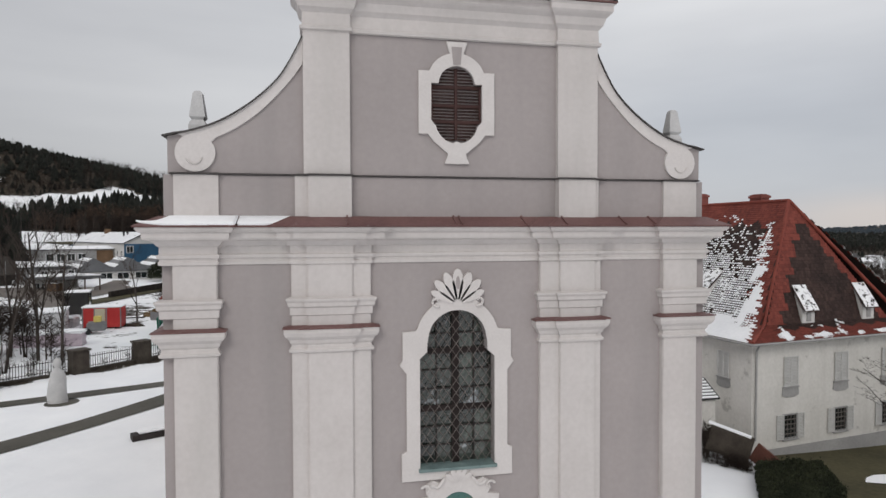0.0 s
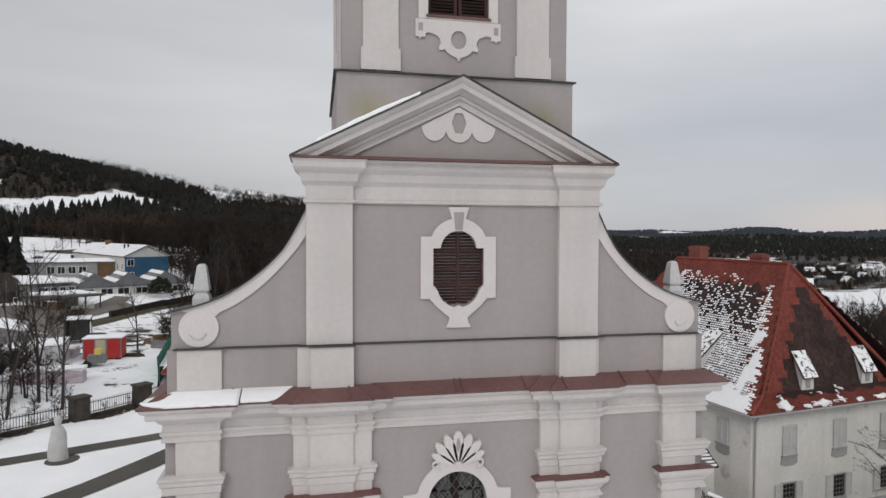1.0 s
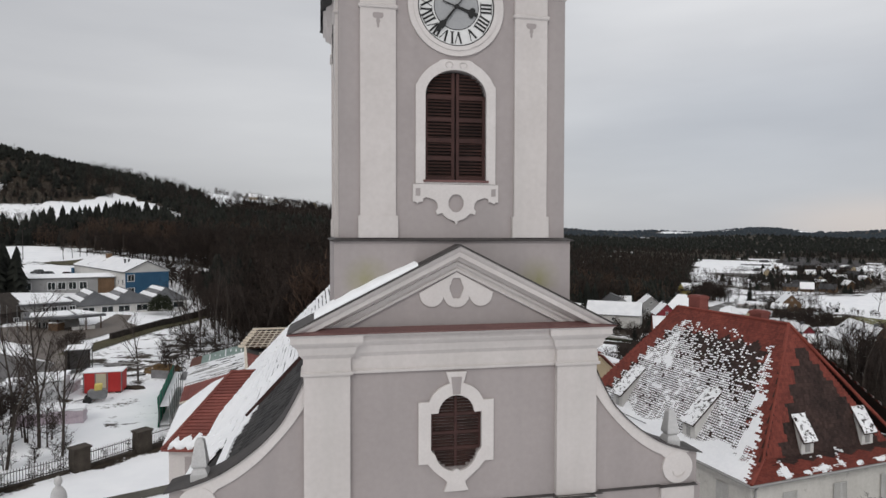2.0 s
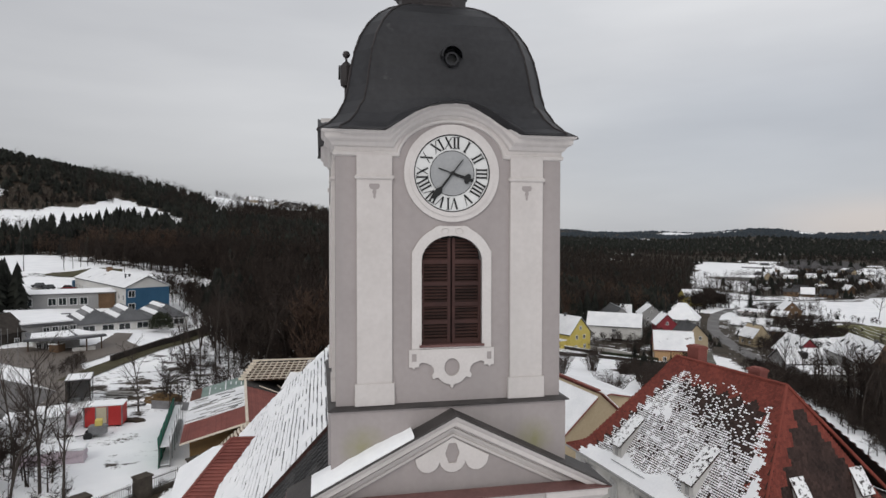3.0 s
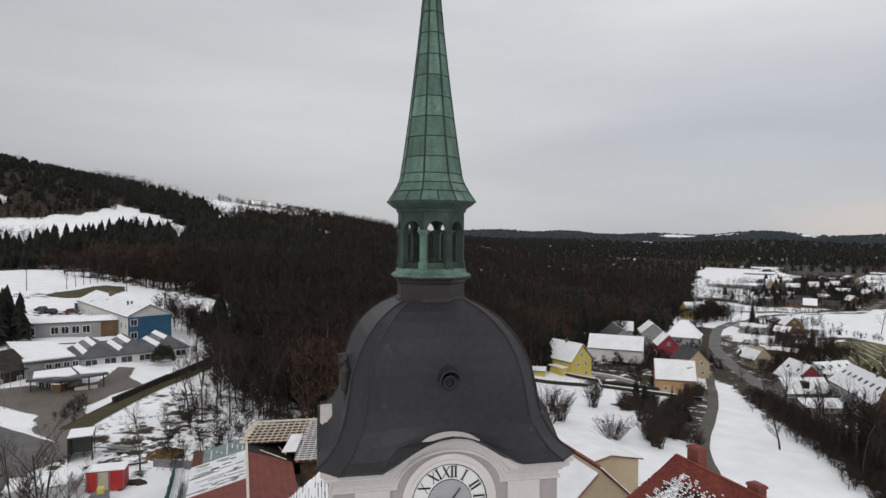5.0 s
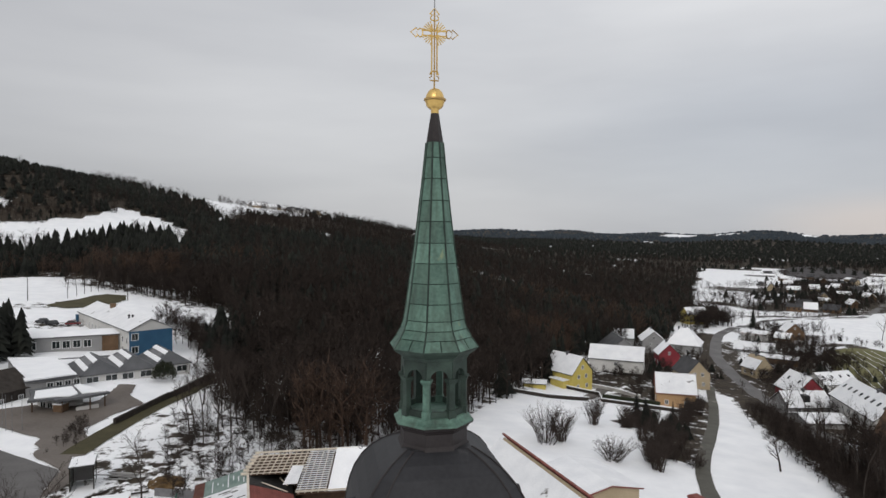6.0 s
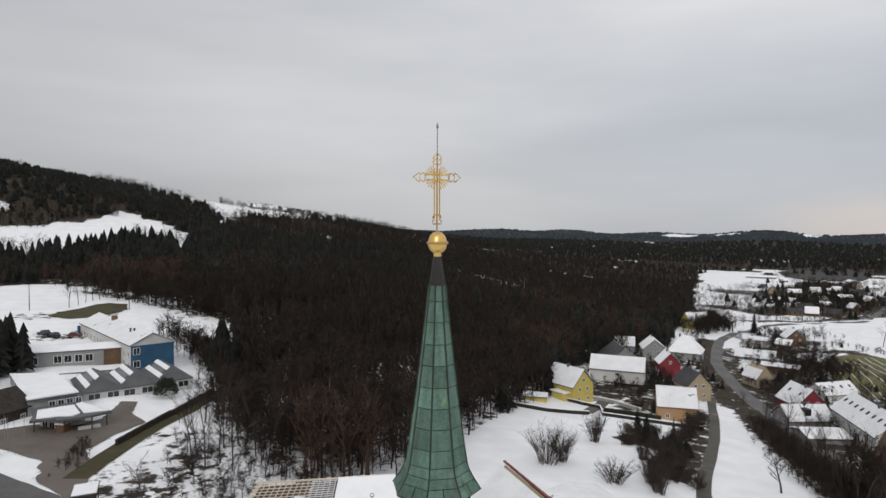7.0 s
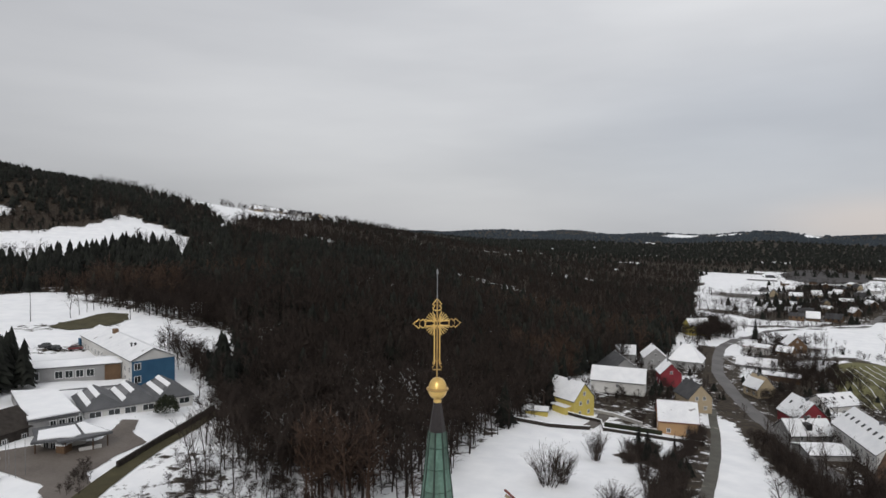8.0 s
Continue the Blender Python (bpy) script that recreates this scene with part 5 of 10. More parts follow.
def dome_ring(h, z):
    """One level of the dome: four sides, each in columns that lift over the clock, joined by chamfered corners."""
    c = min(0.15 * h + 0.02 if z < 28.9 else 0.175 * h, h * 0.45)
    fade = math.exp(-max(0.0, z - 28.16) / 0.45)
    out = []
    for k in range(4):
        for i in range(COLS + 1):
            u = (h - c) * (2 * i / COLS - 1)
            v = Matrix.Rotation(k * math.pi / 2, 3, "Z") @ Vector((u, -h, 0))
            out.append((TX + 0.04 + v.x, TY + v.y, z + arch_lift(u) * fade))
    return out


def dome_halfwidth(z):
    zs = [p[1] for p in PROFILE]
    return float(np.interp(z, zs, [p[0] for p in PROFILE]))


bm = bmesh.new()
fine = []
for i in range(len(PROFILE) - 1):
    for f in (0, 0.5):
        fine.append((PROFILE[i][0] * (1 - f) + PROFILE[i + 1][0] * f, PROFILE[i][1] * (1 - f) + PROFILE[i + 1][1] * f))
fine.append(PROFILE[-1])
rings = [[bm.verts.new(p) for p in dome_ring(h, z)] for h, z in fine]
for r0, r1 in zip(rings, rings[1:]):
    for k in range(len(r0)):
        j = (k + 1) % len(r0)
        bm.faces.new((r0[k], r0[j], r1[j], r1[k]))
bm.faces.new(rings[0][::-1])
bm.faces.new(rings[-1])
dome = part("dome", bm, DOME, tower, "bell-shaped dark sheet metal dome")
for k in (0, COLS, COLS + 1, 2 * COLS + 1, 2 * COLS + 2, 3 * COLS + 2, 3 * COLS + 3, 4 * COLS + 3):
    bm = bmesh.new()
    pts = [dome_ring(h + 0.008, z)[k] for h, z in fine]
    tube(bm, pts, 0.026, 5)
    part("rib", bm, DARKTIN, dome)
for k in range(4):
    # small round dormer with a hood
    bm = bmesh.new()
    yd = TY - dome_halfwidth(30.1)
    disc(bm, TX + 0.06, 30.06, 0.17, yd - 0.14, yd + 0.3, 18, 0.12)
    rot_y(bm, k)
    dorm = part("dormer", bm, DOME, dome, "small round dormer")
    # A black disc closes the dormer and imitates its dark hole.
    bm = bmesh.new()
    disc(bm, TX + 0.06, 30.06, 0.125, yd - 0.02, yd + 0.2, 18)
    rot_y(bm, k)
    part("hole", bm, BLACK, dorm)
    bm = bmesh.new()
    rows = []
    for i in range(13):
        a = radians(-10 + 200 * i / 12)
        rows.append([bm.verts.new((TX + 0.06 + r * math.cos(a), y, 30.08 + r * math.sin(a) + dz)) for r, y, dz in ((0.24, yd - 0.26, 0.02), (0.27, yd - 0.26, 0.04), (0.28, yd + 0.4, 0.12))])
    for r0, r1 in zip(rows, rows[1:]):
        for j in range(2):
            bm.faces.new((r0[j], r1[j], r1[j + 1], r0[j + 1]))
    rot_y(bm, k)
    part("hood", bm, DOME, dorm)
# vane-like finial on the side hood, with its ball
bm = bmesh.new()
fx, fy = TX - 2.44, TY - 1.0
lathe(bm, [(0.05, 28.8), (0.05, 29.55), (0.14, 29.62), (0.16, 29.72), (0.16, 30.12), (0.10, 30.2), (0.03, 30.26), (0.03, 30.34), (0.075, 30.37), (0.10, 30.43), (0.075, 30.50), (0.02, 30.53)], 12, fx, fy)
tagged(part("roof_finial", bm, DARKTIN), "dark metal finial with a ball beside the dome", "finial")
bm = bmesh.new()
tube(bm, [(fx + 0.2, fy, 28.9), (fx + 0.1, fy, 29.3), (fx + 0.02, fy, 29.7)], 0.02, 5)
tagged(part("roof_cable", bm, IRON), "thin lightning cable on the dome's side", "cable")

OCT = radians(22.5)
bm = bmesh.new()
lathe(bm, [(1.06, 31.86), (1.02, 31.95), (0.98, 32.0), (0.98, 32.34), (1.03, 32.40), (1.06, 32.46), (1.15, 32.50), (1.17, 32.54), (1.12, 32.57), (1.0, 32.60)], 8, TX, TY, OCT)
drum = part("drum", bm, DARKTIN, tower, "eight-sided dark metal drum")
bm = bmesh.new()
lathe(bm, [(1.10, 32.54), (1.17, 32.55), (1.155, 32.60), (1.04, 32.66), (1.02, 32.76), (0.95, 32.78)], 8, TX, TY, OCT)
lantern = part("lantern_base", bm, VERDIGRIS, tower, "green copper lantern base")
for k in range(8):
    a = OCT + k * math.pi / 4
    m = Matrix.Translation((TX + 0.88 * math.cos(a), TY + 0.88 * math.sin(a), 0)) @ Matrix.Rotation(a, 4, "Z")
    bm = bmesh.new()
    box(bm, -0.10, -0.12, 32.72, 0.10, 0.12, 32.98, m)
    box(bm, -0.075, -0.095, 32.98, 0.075, 0.095, 33.74, m)
    box(bm, -0.10, -0.125, 33.72, 0.10, 0.125, 33.78, m)
    box(bm, -0.125, -0.15, 33.78, 0.125, 0.15, 33.84, m)
    part("lantern_column", bm, VERDIGRIS if k % 4 == 1 else GREENDARK, lantern, "green copper pier")
    # arch between this pier and the next, and the parapet below
    b = a + math.pi / 8
    m2 = Matrix.Translation((TX, TY, 0)) @ Matrix.Rotation(b + math.pi / 2, 4, "Z")
    ap = 0.88 * math.cos(math.pi / 8)
    bm = bmesh.new()
    plate(bm, [(-0.36, 33.84), (-0.27, 33.84)] + [(-x, z) for x, z in arc(0, 33.84, 0.25, 0, 180, 12)][0:0] + arc(0, 33.84, 0.25, 180, 0, 12) + [(0.36, 33.84), (0.36, 34.36), (-0.36, 34.36)], [], -ap - 0.08, -ap + 0.06)
    bmesh.ops.transform(bm, matrix=m2, verts=bm.verts)
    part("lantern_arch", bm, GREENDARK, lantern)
    bm = bmesh.new()
    box(bm, -0.34, -ap - 0.05, 32.7, 0.34, -ap + 0.05, 32.94, m2)
    part("parapet", bm, GREENDARK, lantern)
bm = bmesh.new()
lathe(bm, [(0.90, 34.30), (1.0, 34.34), (1.02, 34.42), (1.14, 34.50), (1.25, 34.58), (1.28, 34.64), (1.2, 34.66)], 8, TX, TY, OCT)
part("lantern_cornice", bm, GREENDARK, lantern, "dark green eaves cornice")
# spire of separate copper sheets: eight sides, courses of one or two sheets
SP = [(1.285, 34.62), (1.09, 34.90), (0.955, 35.14), (0.875, 35.40), (0.80, 35.86), (0.72, 36.42), (0.64, 36.98), (0.565, 37.55), (0.49, 38.15), (0.42, 38.74), (0.345, 39.36), (0.285, 39.95), (0.24, 40.40)]
spire = thing("spire", TX, TY, 34.62, label="slender eight-sided spire of green copper sheets", category="spire")
ORIGIN[spire] = Vector((TX, TY, 34.62))
bm = bmesh.new()
lathe(bm, [(r - 0.02, z) for r, z in SP], 8, TX, TY, OCT)
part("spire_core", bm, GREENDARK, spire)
for i in range(len(SP) - 1):
    (r0, z0), (r1, z1) = SP[i], SP[i + 1]
    for k in range(8):
        a0, a1 = OCT + k * math.pi / 4, OCT + (k + 1) * math.pi / 4
        cuts = (0.0, 0.5, 1.0) if i < 1 else (0.0, 1.0)
        for f0, f1 in zip(cuts, cuts[1:]):
            co = []
            for r, z, lap in ((r0, z0, 0.004), (r1, z1, -0.004)):
                p = Vector((TX + r * math.cos(a0), TY + r * math.sin(a0), z))
                q = Vector((TX + r * math.cos(a1), TY + r * math.sin(a1), z))
                inset = 0.02 / max(0.1, (q - p).length)
                co.append((p.lerp(q, f0 + inset), p.lerp(q, f1 - inset), lap))
            n = ((co[0][1] - co[0][0]).cross(co[1][0] - co[0][0])).normalized()
            bm = bmesh.new()
            lo = [co[0][0] + n * 0.012, co[0][1] + n * 0.012, co[1][1] + n * 0.004, co[1][0] + n * 0.004]
            lo[0].z += 0.022
            lo[1].z += 0.022
            hi = [p - n * 0.03 for p in lo]
            f = [bm.verts.new(p) for p in lo]
            g = [bm.verts.new(p) for p in hi]
            bm.faces.new(f)
            for j in range(4):
                bm.faces.new((f[j], g[j], g[(j + 1) % 4], f[(j + 1) % 4]))
            part("copper_sheet", bm, VERDIGRIS, spire)
for k in range(8):
    a = OCT + k * math.pi / 4
    bm = bmesh.new()
    tube(bm, [(TX + (r + 0.008) * math.cos(a), TY + (r + 0.008) * math.sin(a), z) for r, z in SP], 0.027, 5)
    part("ridge_seam", bm, GREENDARK, spire)
bm = bmesh.new()
lathe(bm, [(0.245, 40.38), (0.235, 40.5), (0.115, 41.22), (0.10, 41.24)], 8, TX, TY, OCT)
part("spire_tip", bm, DARKTIN, spire, "dark brown metal tip")

# ball and cross
cross = thing("cross", TX, TY, 41.2, label="gilded openwork cross on a golden ball above the spire", category="cross")
ORIGIN[cross] = Vector((TX, TY, 41.2))
CX = TX - 0.02
bm = bmesh.new()
lathe(bm, [(0.10, 41.20), (0.12, 41.26), (0.105, 41.33), (0.17, 41.36), (0.235, 41.43), (0.265, 41.52), (0.28, 41.60), (0.265, 41.66), (0.245, 41.74), (0.20, 41.83), (0.13, 41.90), (0.05, 41.93)], 28, TX, TY)
ball = part("ball", bm, GOLD, cross, "polished golden ball", smooth=True)
bm = bmesh.new()
lathe(bm, [(0.275, 41.57), (0.31, 41.585), (0.318, 41.61), (0.31, 41.635), (0.27, 41.65)], 28, TX, TY)
part("belt", bm, GOLDDULL, ball)
bm = bmesh.new()
tube(bm, [(CX, TY, 41.9), (CX, TY, 44.1)], 0.022, 6)
part("core_rod", bm, GOLDDULL, cross)
bm = bmesh.new()
for x in (-0.075, 0.075):
    tube(bm, [(CX + x, TY, 42.32), (CX + x, TY, 43.72)], 0.022, 5)
for z in (43.40, 43.54):
    tube(bm, [(CX - 0.34, TY, z), (CX + 0.34, TY, z)], 0.022, 5)
part("upright", bm, GOLD, cross, "gilded parallel bars")


def loop(bm, pts, r=0.02):
    pts = [(CX + x, TY, 43.47 + z) for x, z in pts]
    tube(bm, pts + [pts[0]], r, 5, False)


for ang in (0, 90, 180, 270):
    bm = bmesh.new()
    c, s = math.cos(radians(ang)), math.sin(radians(ang))
    off = 0.0 if ang in (0, 180) else (0.02 if ang == 90 else 0.72)
    end = [(0.36, -0.10), (0.34, -0.03), (0.34, 0.03), (0.36, 0.10), (0.42, 0.12), (0.47, 0.07), (0.52, 0.13), (0.68, 0.0), (0.52, -0.13), (0.47, -0.07), (0.42, -0.12)]
    if ang == 270:
        end[6:9] = [(0.52, 0.13), (0.60, 0.12), (0.60, -0.12), (0.52, -0.13)]
    end = [(x + off, y) for x, y in end]
    loop(bm, [(x * c - y * s, x * s + y * c) for x, y in end])
    if ang != 270:
        loop(bm, [(x * c - y * s, x * s + y * c) for x, y in [(0.50 + off, 0.11), (0.50 + off, -0.11)]], 0.014)
    part("arm_end", bm, GOLDDULL if ang in (0, 270) else GOLD, cross, "openwork trefoil end")
for ang in (45, 135, 225, 315):
    bm = bmesh.new()
    for da in (-24, -12, 0, 12, 24):
        a = radians(ang + da)
        bar(bm, (CX + 0.10 * math.cos(a), TY, 43.47 + 0.10 * math.sin(a)), (CX + 0.36 * math.cos(a), TY, 43.47 + 0.36 * math.sin(a)), 0.026, 0.015, (0, 1, 0))
    part("ray_fan", bm, GOLD, cross, "fan of gilded rays")
bm = bmesh.new()
lathe(bm, [(0.02, 44.05), (0.014, 44.3), (0.012, 44.85), (0.035, 44.88), (0.03, 44.93), (0.004, 45.02)], 8, CX, TY)
part("lightning_rod", bm, STEEL, cross, "thin grey lightning rod")

# ---- nave behind the front: a narrow first bay, then the broader nave with lower eaves ----
NAVE_END, RIDGE_Z, EAVE_Z, EAVE_X, BAY = 29.0, 21.0, 14.1, 6.45, 9.9
nave = thing("nave", AX, 15.0, 3.0, label="long church nave with a steep tiled roof half covered by snow", category="church nave")
ORIGIN[nave] = Vector((AX, 15.0, 3.0))
SLOPE = Vector((EAVE_X, 0, RIDGE_Z - EAVE_Z)).normalized()
NORMAL = Vector((-SLOPE.z, 0, SLOPE.x))
LOW = 3.0
bm = bmesh.new()
for sgn in (-1, 1):
    a, b = sorted((AX + sgn * 5.5, AX + sgn * 6.1))
    box(bm, a, 0.8, 2.5, b, BAY, 14.0)
    a, b = sorted((AX + sgn * 7.4, AX + sgn * 8.0))
    box(bm, a, BAY, 2.5, b, NAVE_END, 11.95)
    a, b = sorted((AX + sgn * 5.9, AX + sgn * 7.4))
    box(bm, a, BAY, 2.5, b, BAY + 0.5, 12.4)
box(bm, AX - 7.4, NAVE_END - 0.6, 2.5, AX + 7.4, NAVE_END, 11.95)
part("nave_wall", bm, WHITE, nave, "white plaster")


def nave_point(run, y, lift=0.0):
    """A point of the slope beside the building site: run metres up from the first bay's eaves."""
    return Vector((AX - EAVE_X, y, EAVE_Z)) + SLOPE * run + NORMAL * lift


bm = bmesh.new()
low = nave_point(-LOW, 0)
wide = AX - low.x
pts = [(-EAVE_X, 0.75, EAVE_Z), (EAVE_X, 0.75, EAVE_Z), (0, 0.75, RIDGE_Z), (-EAVE_X, BAY, EAVE_Z), (EAVE_X, BAY, EAVE_Z), (0, BAY, RIDGE_Z),
       (-wide, BAY, low.z), (wide, BAY, low.z), (-wide, NAVE_END + 0.4, low.z), (wide, NAVE_END + 0.4, low.z), (0, NAVE_END - 4, RIDGE_Z)]
v = [bm.verts.new((AX + x, y, z - 0.10)) for x, y, z in pts]
for f in ((0, 2, 1), (0, 3, 5, 2), (1, 2, 5, 4), (0, 1, 4, 3), (3, 6, 8, 10, 5), (4, 5, 10, 9, 7), (8, 9, 10), (6, 7, 9, 8), (6, 3, 4, 7)):
    bm.faces.new([v[i] for i in f])
nave_roof = part("roof", bm, SLATE, nave, "steep tiled roof")


def tile_piece(name, parent, o, side, up, n, wide, long, material, mesh=None):
    """One roof tile with a raised rib along its middle, its lower edge standing proud."""
    m = Matrix.Translation(o) @ Matrix((side, up, n)).transposed().to_4x4()
    if mesh is None:
        bm = bmesh.new()
        w = wide / 2
        co = []
        for t, h in ((0, 0.05), (long, 0.012)):
            co += [(-w, t, h), (-w * 0.35, t, h), (-w * 0.2, t, h + 0.055), (w * 0.2, t, h + 0.055), (w * 0.35, t, h), (w, t, h)]
        v = [bm.verts.new(c) for c in co]
        for k in range(5):
            bm.faces.new((v[k], v[k + 1], v[k + 7], v[k + 6]))
        q = [bm.verts.new((-w, 0, 0)), bm.verts.new((w, 0, 0))]
        bm.faces.new((q[0], q[1], v[5], v[4], v[3], v[2], v[1], v[0]))
        mesh = mesh_of(name, bm, material)
    ob = new(name, mesh)
    ob.parent = parent
    ob.matrix_basis = Matrix.Translation(-ORIGIN[parent]) @ m if parent in ORIGIN else m
    return mesh


TW, TL = 0.42, 0.30
run_max = math.hypot(EAVE_X, RIDGE_Z - EAVE_Z)
mesh_tile = None
verts, faces, sv, sf = [], [], [], []
sr = random.Random(12)


def slab(store_v, store_f, run, y0, y1, long, lo, hi, lift=0.0, ends=True):
    """A strip along a course between two places: front edge, top and both ends."""
    b = len(store_v)
    for y in (y0, y1):
        for du, h in ((0, 0.0), (0, lo), (long, hi), (long, 0.0)):
            q = nave_point(run + du, y, h + lift)
            store_v.append((q.x, q.y, q.z))
    store_f += [(b, b + 4, b + 5, b + 1), (b + 1, b + 5, b + 6, b + 2), (b + 2, b + 6, b + 7, b + 3)]
    if ends:
        store_f += [(b, b + 1, b + 2, b + 3), (b + 4, b + 7, b + 6, b + 5)]


bare_tiles = 0
for c in range(int(-LOW / TL), int(run_max / TL)):
    run = c * TL
    limit = NAVE_END + 0.4 - max(0.0, run) / run_max * 4.4
    # tiles of the first bay, bare of snow but for its foot
    if run >= 0:
        y = 1.0
        while y < BAY:
            if run < 7.0 and y > 2.2 and bare_tiles < 300:
                mesh_tile = tile_piece("roof_tile", nave, nave_point(run, y), Vector((0, 1, 0)), SLOPE, NORMAL, TW * 0.98, TL * 1.12, SLATE, mesh_tile)
                bare_tiles += 1
            else:
                slab(verts, faces, run, y - TW / 2, y + TW / 2, TL * 1.12, 0.06, 0.012)
                slab(verts, faces, run, y - 0.05, y + 0.05, TL * 1.12, 0.11, 0.07)
            y += TW
        foot = 0.75 + 0.22 * math.sin(c * 2.1)
        if run < foot:
            slab(sv, sf, run, 0.8, BAY - 0.1, TL * 1.05, 0.15, 0.15)
        elif run < 1.5:
            y1 = BAY - 0.2
            slab(sv, sf, run, y1 - (1.5 - run) * sr.uniform(1.0, 2.0), y1, TL * 1.05, 0.13, 0.12)
    # the broad nave: long strips of snow with narrow slits between the courses
    slab(verts, faces, run, BAY, limit, TL * 1.1, 0.05, 0.012)
    y = BAY + sr.uniform(-0.05, 0.30) + 0.2 * math.sin(c * 0.8)
    first = True
    while y < limit - 0.05:
        melt = noise.noise(Vector((run * 0.45, y * 0.16, 2.0)))
        slit = sr.random() < (0.85 if first else 0.72 + 0.6 * melt + (0.15 if 12 < y < 21 else 0.0) - (0.35 if run < -0.8 else 0.0))
        length = sr.uniform(0.5, 1.3) if slit else sr.uniform(0.4, 1.8)
        y1 = min(limit, y + length)
        thick = sr.uniform(0.085, 0.11)
        slab(sv, sf, run + (0.0 if not slit else sr.uniform(0.0, 0.02)), y, y1, TL * (sr.uniform(0.48, 0.68) if slit else 1.06), thick, 0.085 if not slit else 0.06)
        y = y1 + (sr.uniform(0.05, 0.25) if sr.random() < 0.04 else 0.0)
        first = False
for store_v, store_f in ((verts, faces), (sv, sf)):
    n = len(store_v)
    store_v += [(2 * AX - x, y, z) for x, y, z in store_v]
    store_f += [tuple(n + k for k in reversed(f)) for f in store_f[:]]
tagged(fast("roof_tiles", verts, faces, SLATE, nave, "dark grey roof tiles"), kind="stuff")
tagged(fast("roof_snow", sv, sf, SNOW), "snow lying on the courses of a steep tiled roof", "snow", kind="stuff")
bm = bmesh.new()
tube(bm, [(AX, 0.8, RIDGE_Z + 0.02), (AX, NAVE_END - 4, RIDGE_Z + 0.02)], 0.13, 8)
part("ridge_tiles", bm, SLATE, nave)
bm = bmesh.new()
bar(bm, nave_point(0.9, BAY - 0.05, 0.10), nave_point(run_max, BAY - 0.05, 0.10), 0.10, 0.22, NORMAL)
part("verge", bm, SHUTTER2, nave, "dark red-brown verge strip")

# side annex with a red roof against the nave
annex = thing("sacristy", -10.0, 22.0, 3.0, label="low white church annex with a red tiled roof edged by snow", category="annex")
ORIGIN[annex] = Vector((-10.0, 22.0, 3.0))
AE, AF, AL = Vector((-11.16, 19.26, 10.55)), Vector((-7.0, 18.25, 10.55)), Vector((-11.9, 27.5, 10.55))
APEX, APEX2 = Vector((-8.26, 23.5, 13.55)), Vector((-5.0, 22.7, 13.7))
bm = bmesh.new()
low_pts = [AE + Vector((0.28, 0.3, 0)), AF + Vector((0, 0.3, 0)), Vector((-6.8, 27.2, 10.55)), AL + Vector((0.3, -0.3, 0))]
v = [bm.verts.new((q.x, q.y, z)) for z in (2.5, 10.5) for q in low_pts]
for f in ((0, 1, 2, 3), (4, 5, 6, 7), (0, 1, 5, 4), (1, 2, 6, 5), (2, 3, 7, 6), (3, 0, 4, 7)):
    bm.faces.new([v[i] for i in f])
part("annex_wall", bm, WHITE, annex, "white plaster")
along = (AF - AE).normalized()
bm = bmesh.new()
o = low_pts[0] + along * 0.85
m = Matrix.Translation((o.x, o.y, 0)) @ pose(0, 0, 0, 0, 0, math.degrees(math.atan2(along.y, along.x)))
box(bm, 0, -0.02, 8.3, 0.85, 0.05, 10.15, m)
part("niche", bm, GREY, annex, "grey blind panel")
bm = bmesh.new()
ABACK = Vector((-6.5, 27.5, 10.55))
v = [bm.verts.new(q) for q in (AE, AF, ABACK, AL, APEX, APEX2)]
for f in ((0, 1, 5, 4), (1, 2, 5), (2, 3, 4, 5), (3, 0, 4), (0, 3, 2, 1)):
    bm.faces.new([v[i] for i in f])
part("roof", bm, REDROOF2, annex, "red tiled hipped roof")
fn = (AF - AE).cross(APEX - AE).normalized()
for i in range(24):
    f0 = i / 24
    bm = bmesh.new()
    bar(bm, AE.lerp(APEX, f0) + fn * 0.04, AF.lerp(APEX2, f0) + fn * 0.04, 0.11, 0.06, fn)
    part("tile_course", bm, REDROOF2, annex)
bm = bmesh.new()
tube(bm, [AE + Vector((0, 0, 0.05)), APEX + Vector((0, 0, 0.05)), APEX2 + Vector((0, 0, 0.05))], 0.10, 6)
part("hip_tiles", bm, REDROOF2, annex, "red hip tiles")
bm = bmesh.new()
rows = []
up = (APEX - (AE + along * 2.0)).normalized()
for i in range(17):
    f0 = i / 16
    a = AE + along * (0.35 + 3.4 * f0)
    h = 0.55 + 1.0 * f0 + 0.18 * math.sin(i * 2.3)
    a = a + up * (0.25 * math.sin(i * 1.9) ** 2)
    rows.append([bm.verts.new(q) for q in (a, a + fn * 0.16, a + up * h * 0.6 + fn * 0.18, a + up * h + fn * 0.04)])
for r0, r1 in zip(rows, rows[1:]):
    for k in range(3):
        bm.faces.new((r0[k], r1[k], r1[k + 1], r0[k + 1]))
tagged(part("eaves_snow", bm, SNOW, smooth=True), "band of snow along the eaves of a red roof", "snow")
ln = (APEX - AE).cross(AL - AE).normalized()
if ln.z < 0:
    ln = -ln
bm = bmesh.new()
q = [AE.lerp(APEX, 0.04), AE.lerp(APEX, 0.9), APEX.lerp(AL, 0.3), AL.lerp(AE, 0.03)]
v = [bm.verts.new(p + ln * 0.03) for p in q] + [bm.verts.new(p + ln * 0.17) for p in q]
for f in ((0, 1, 2, 3), (4, 5, 6, 7), (0, 1, 5, 4), (1, 2, 6, 5), (2, 3, 7, 6), (3, 0, 4, 7)):
    bm.faces.new([v[i] for i in f])
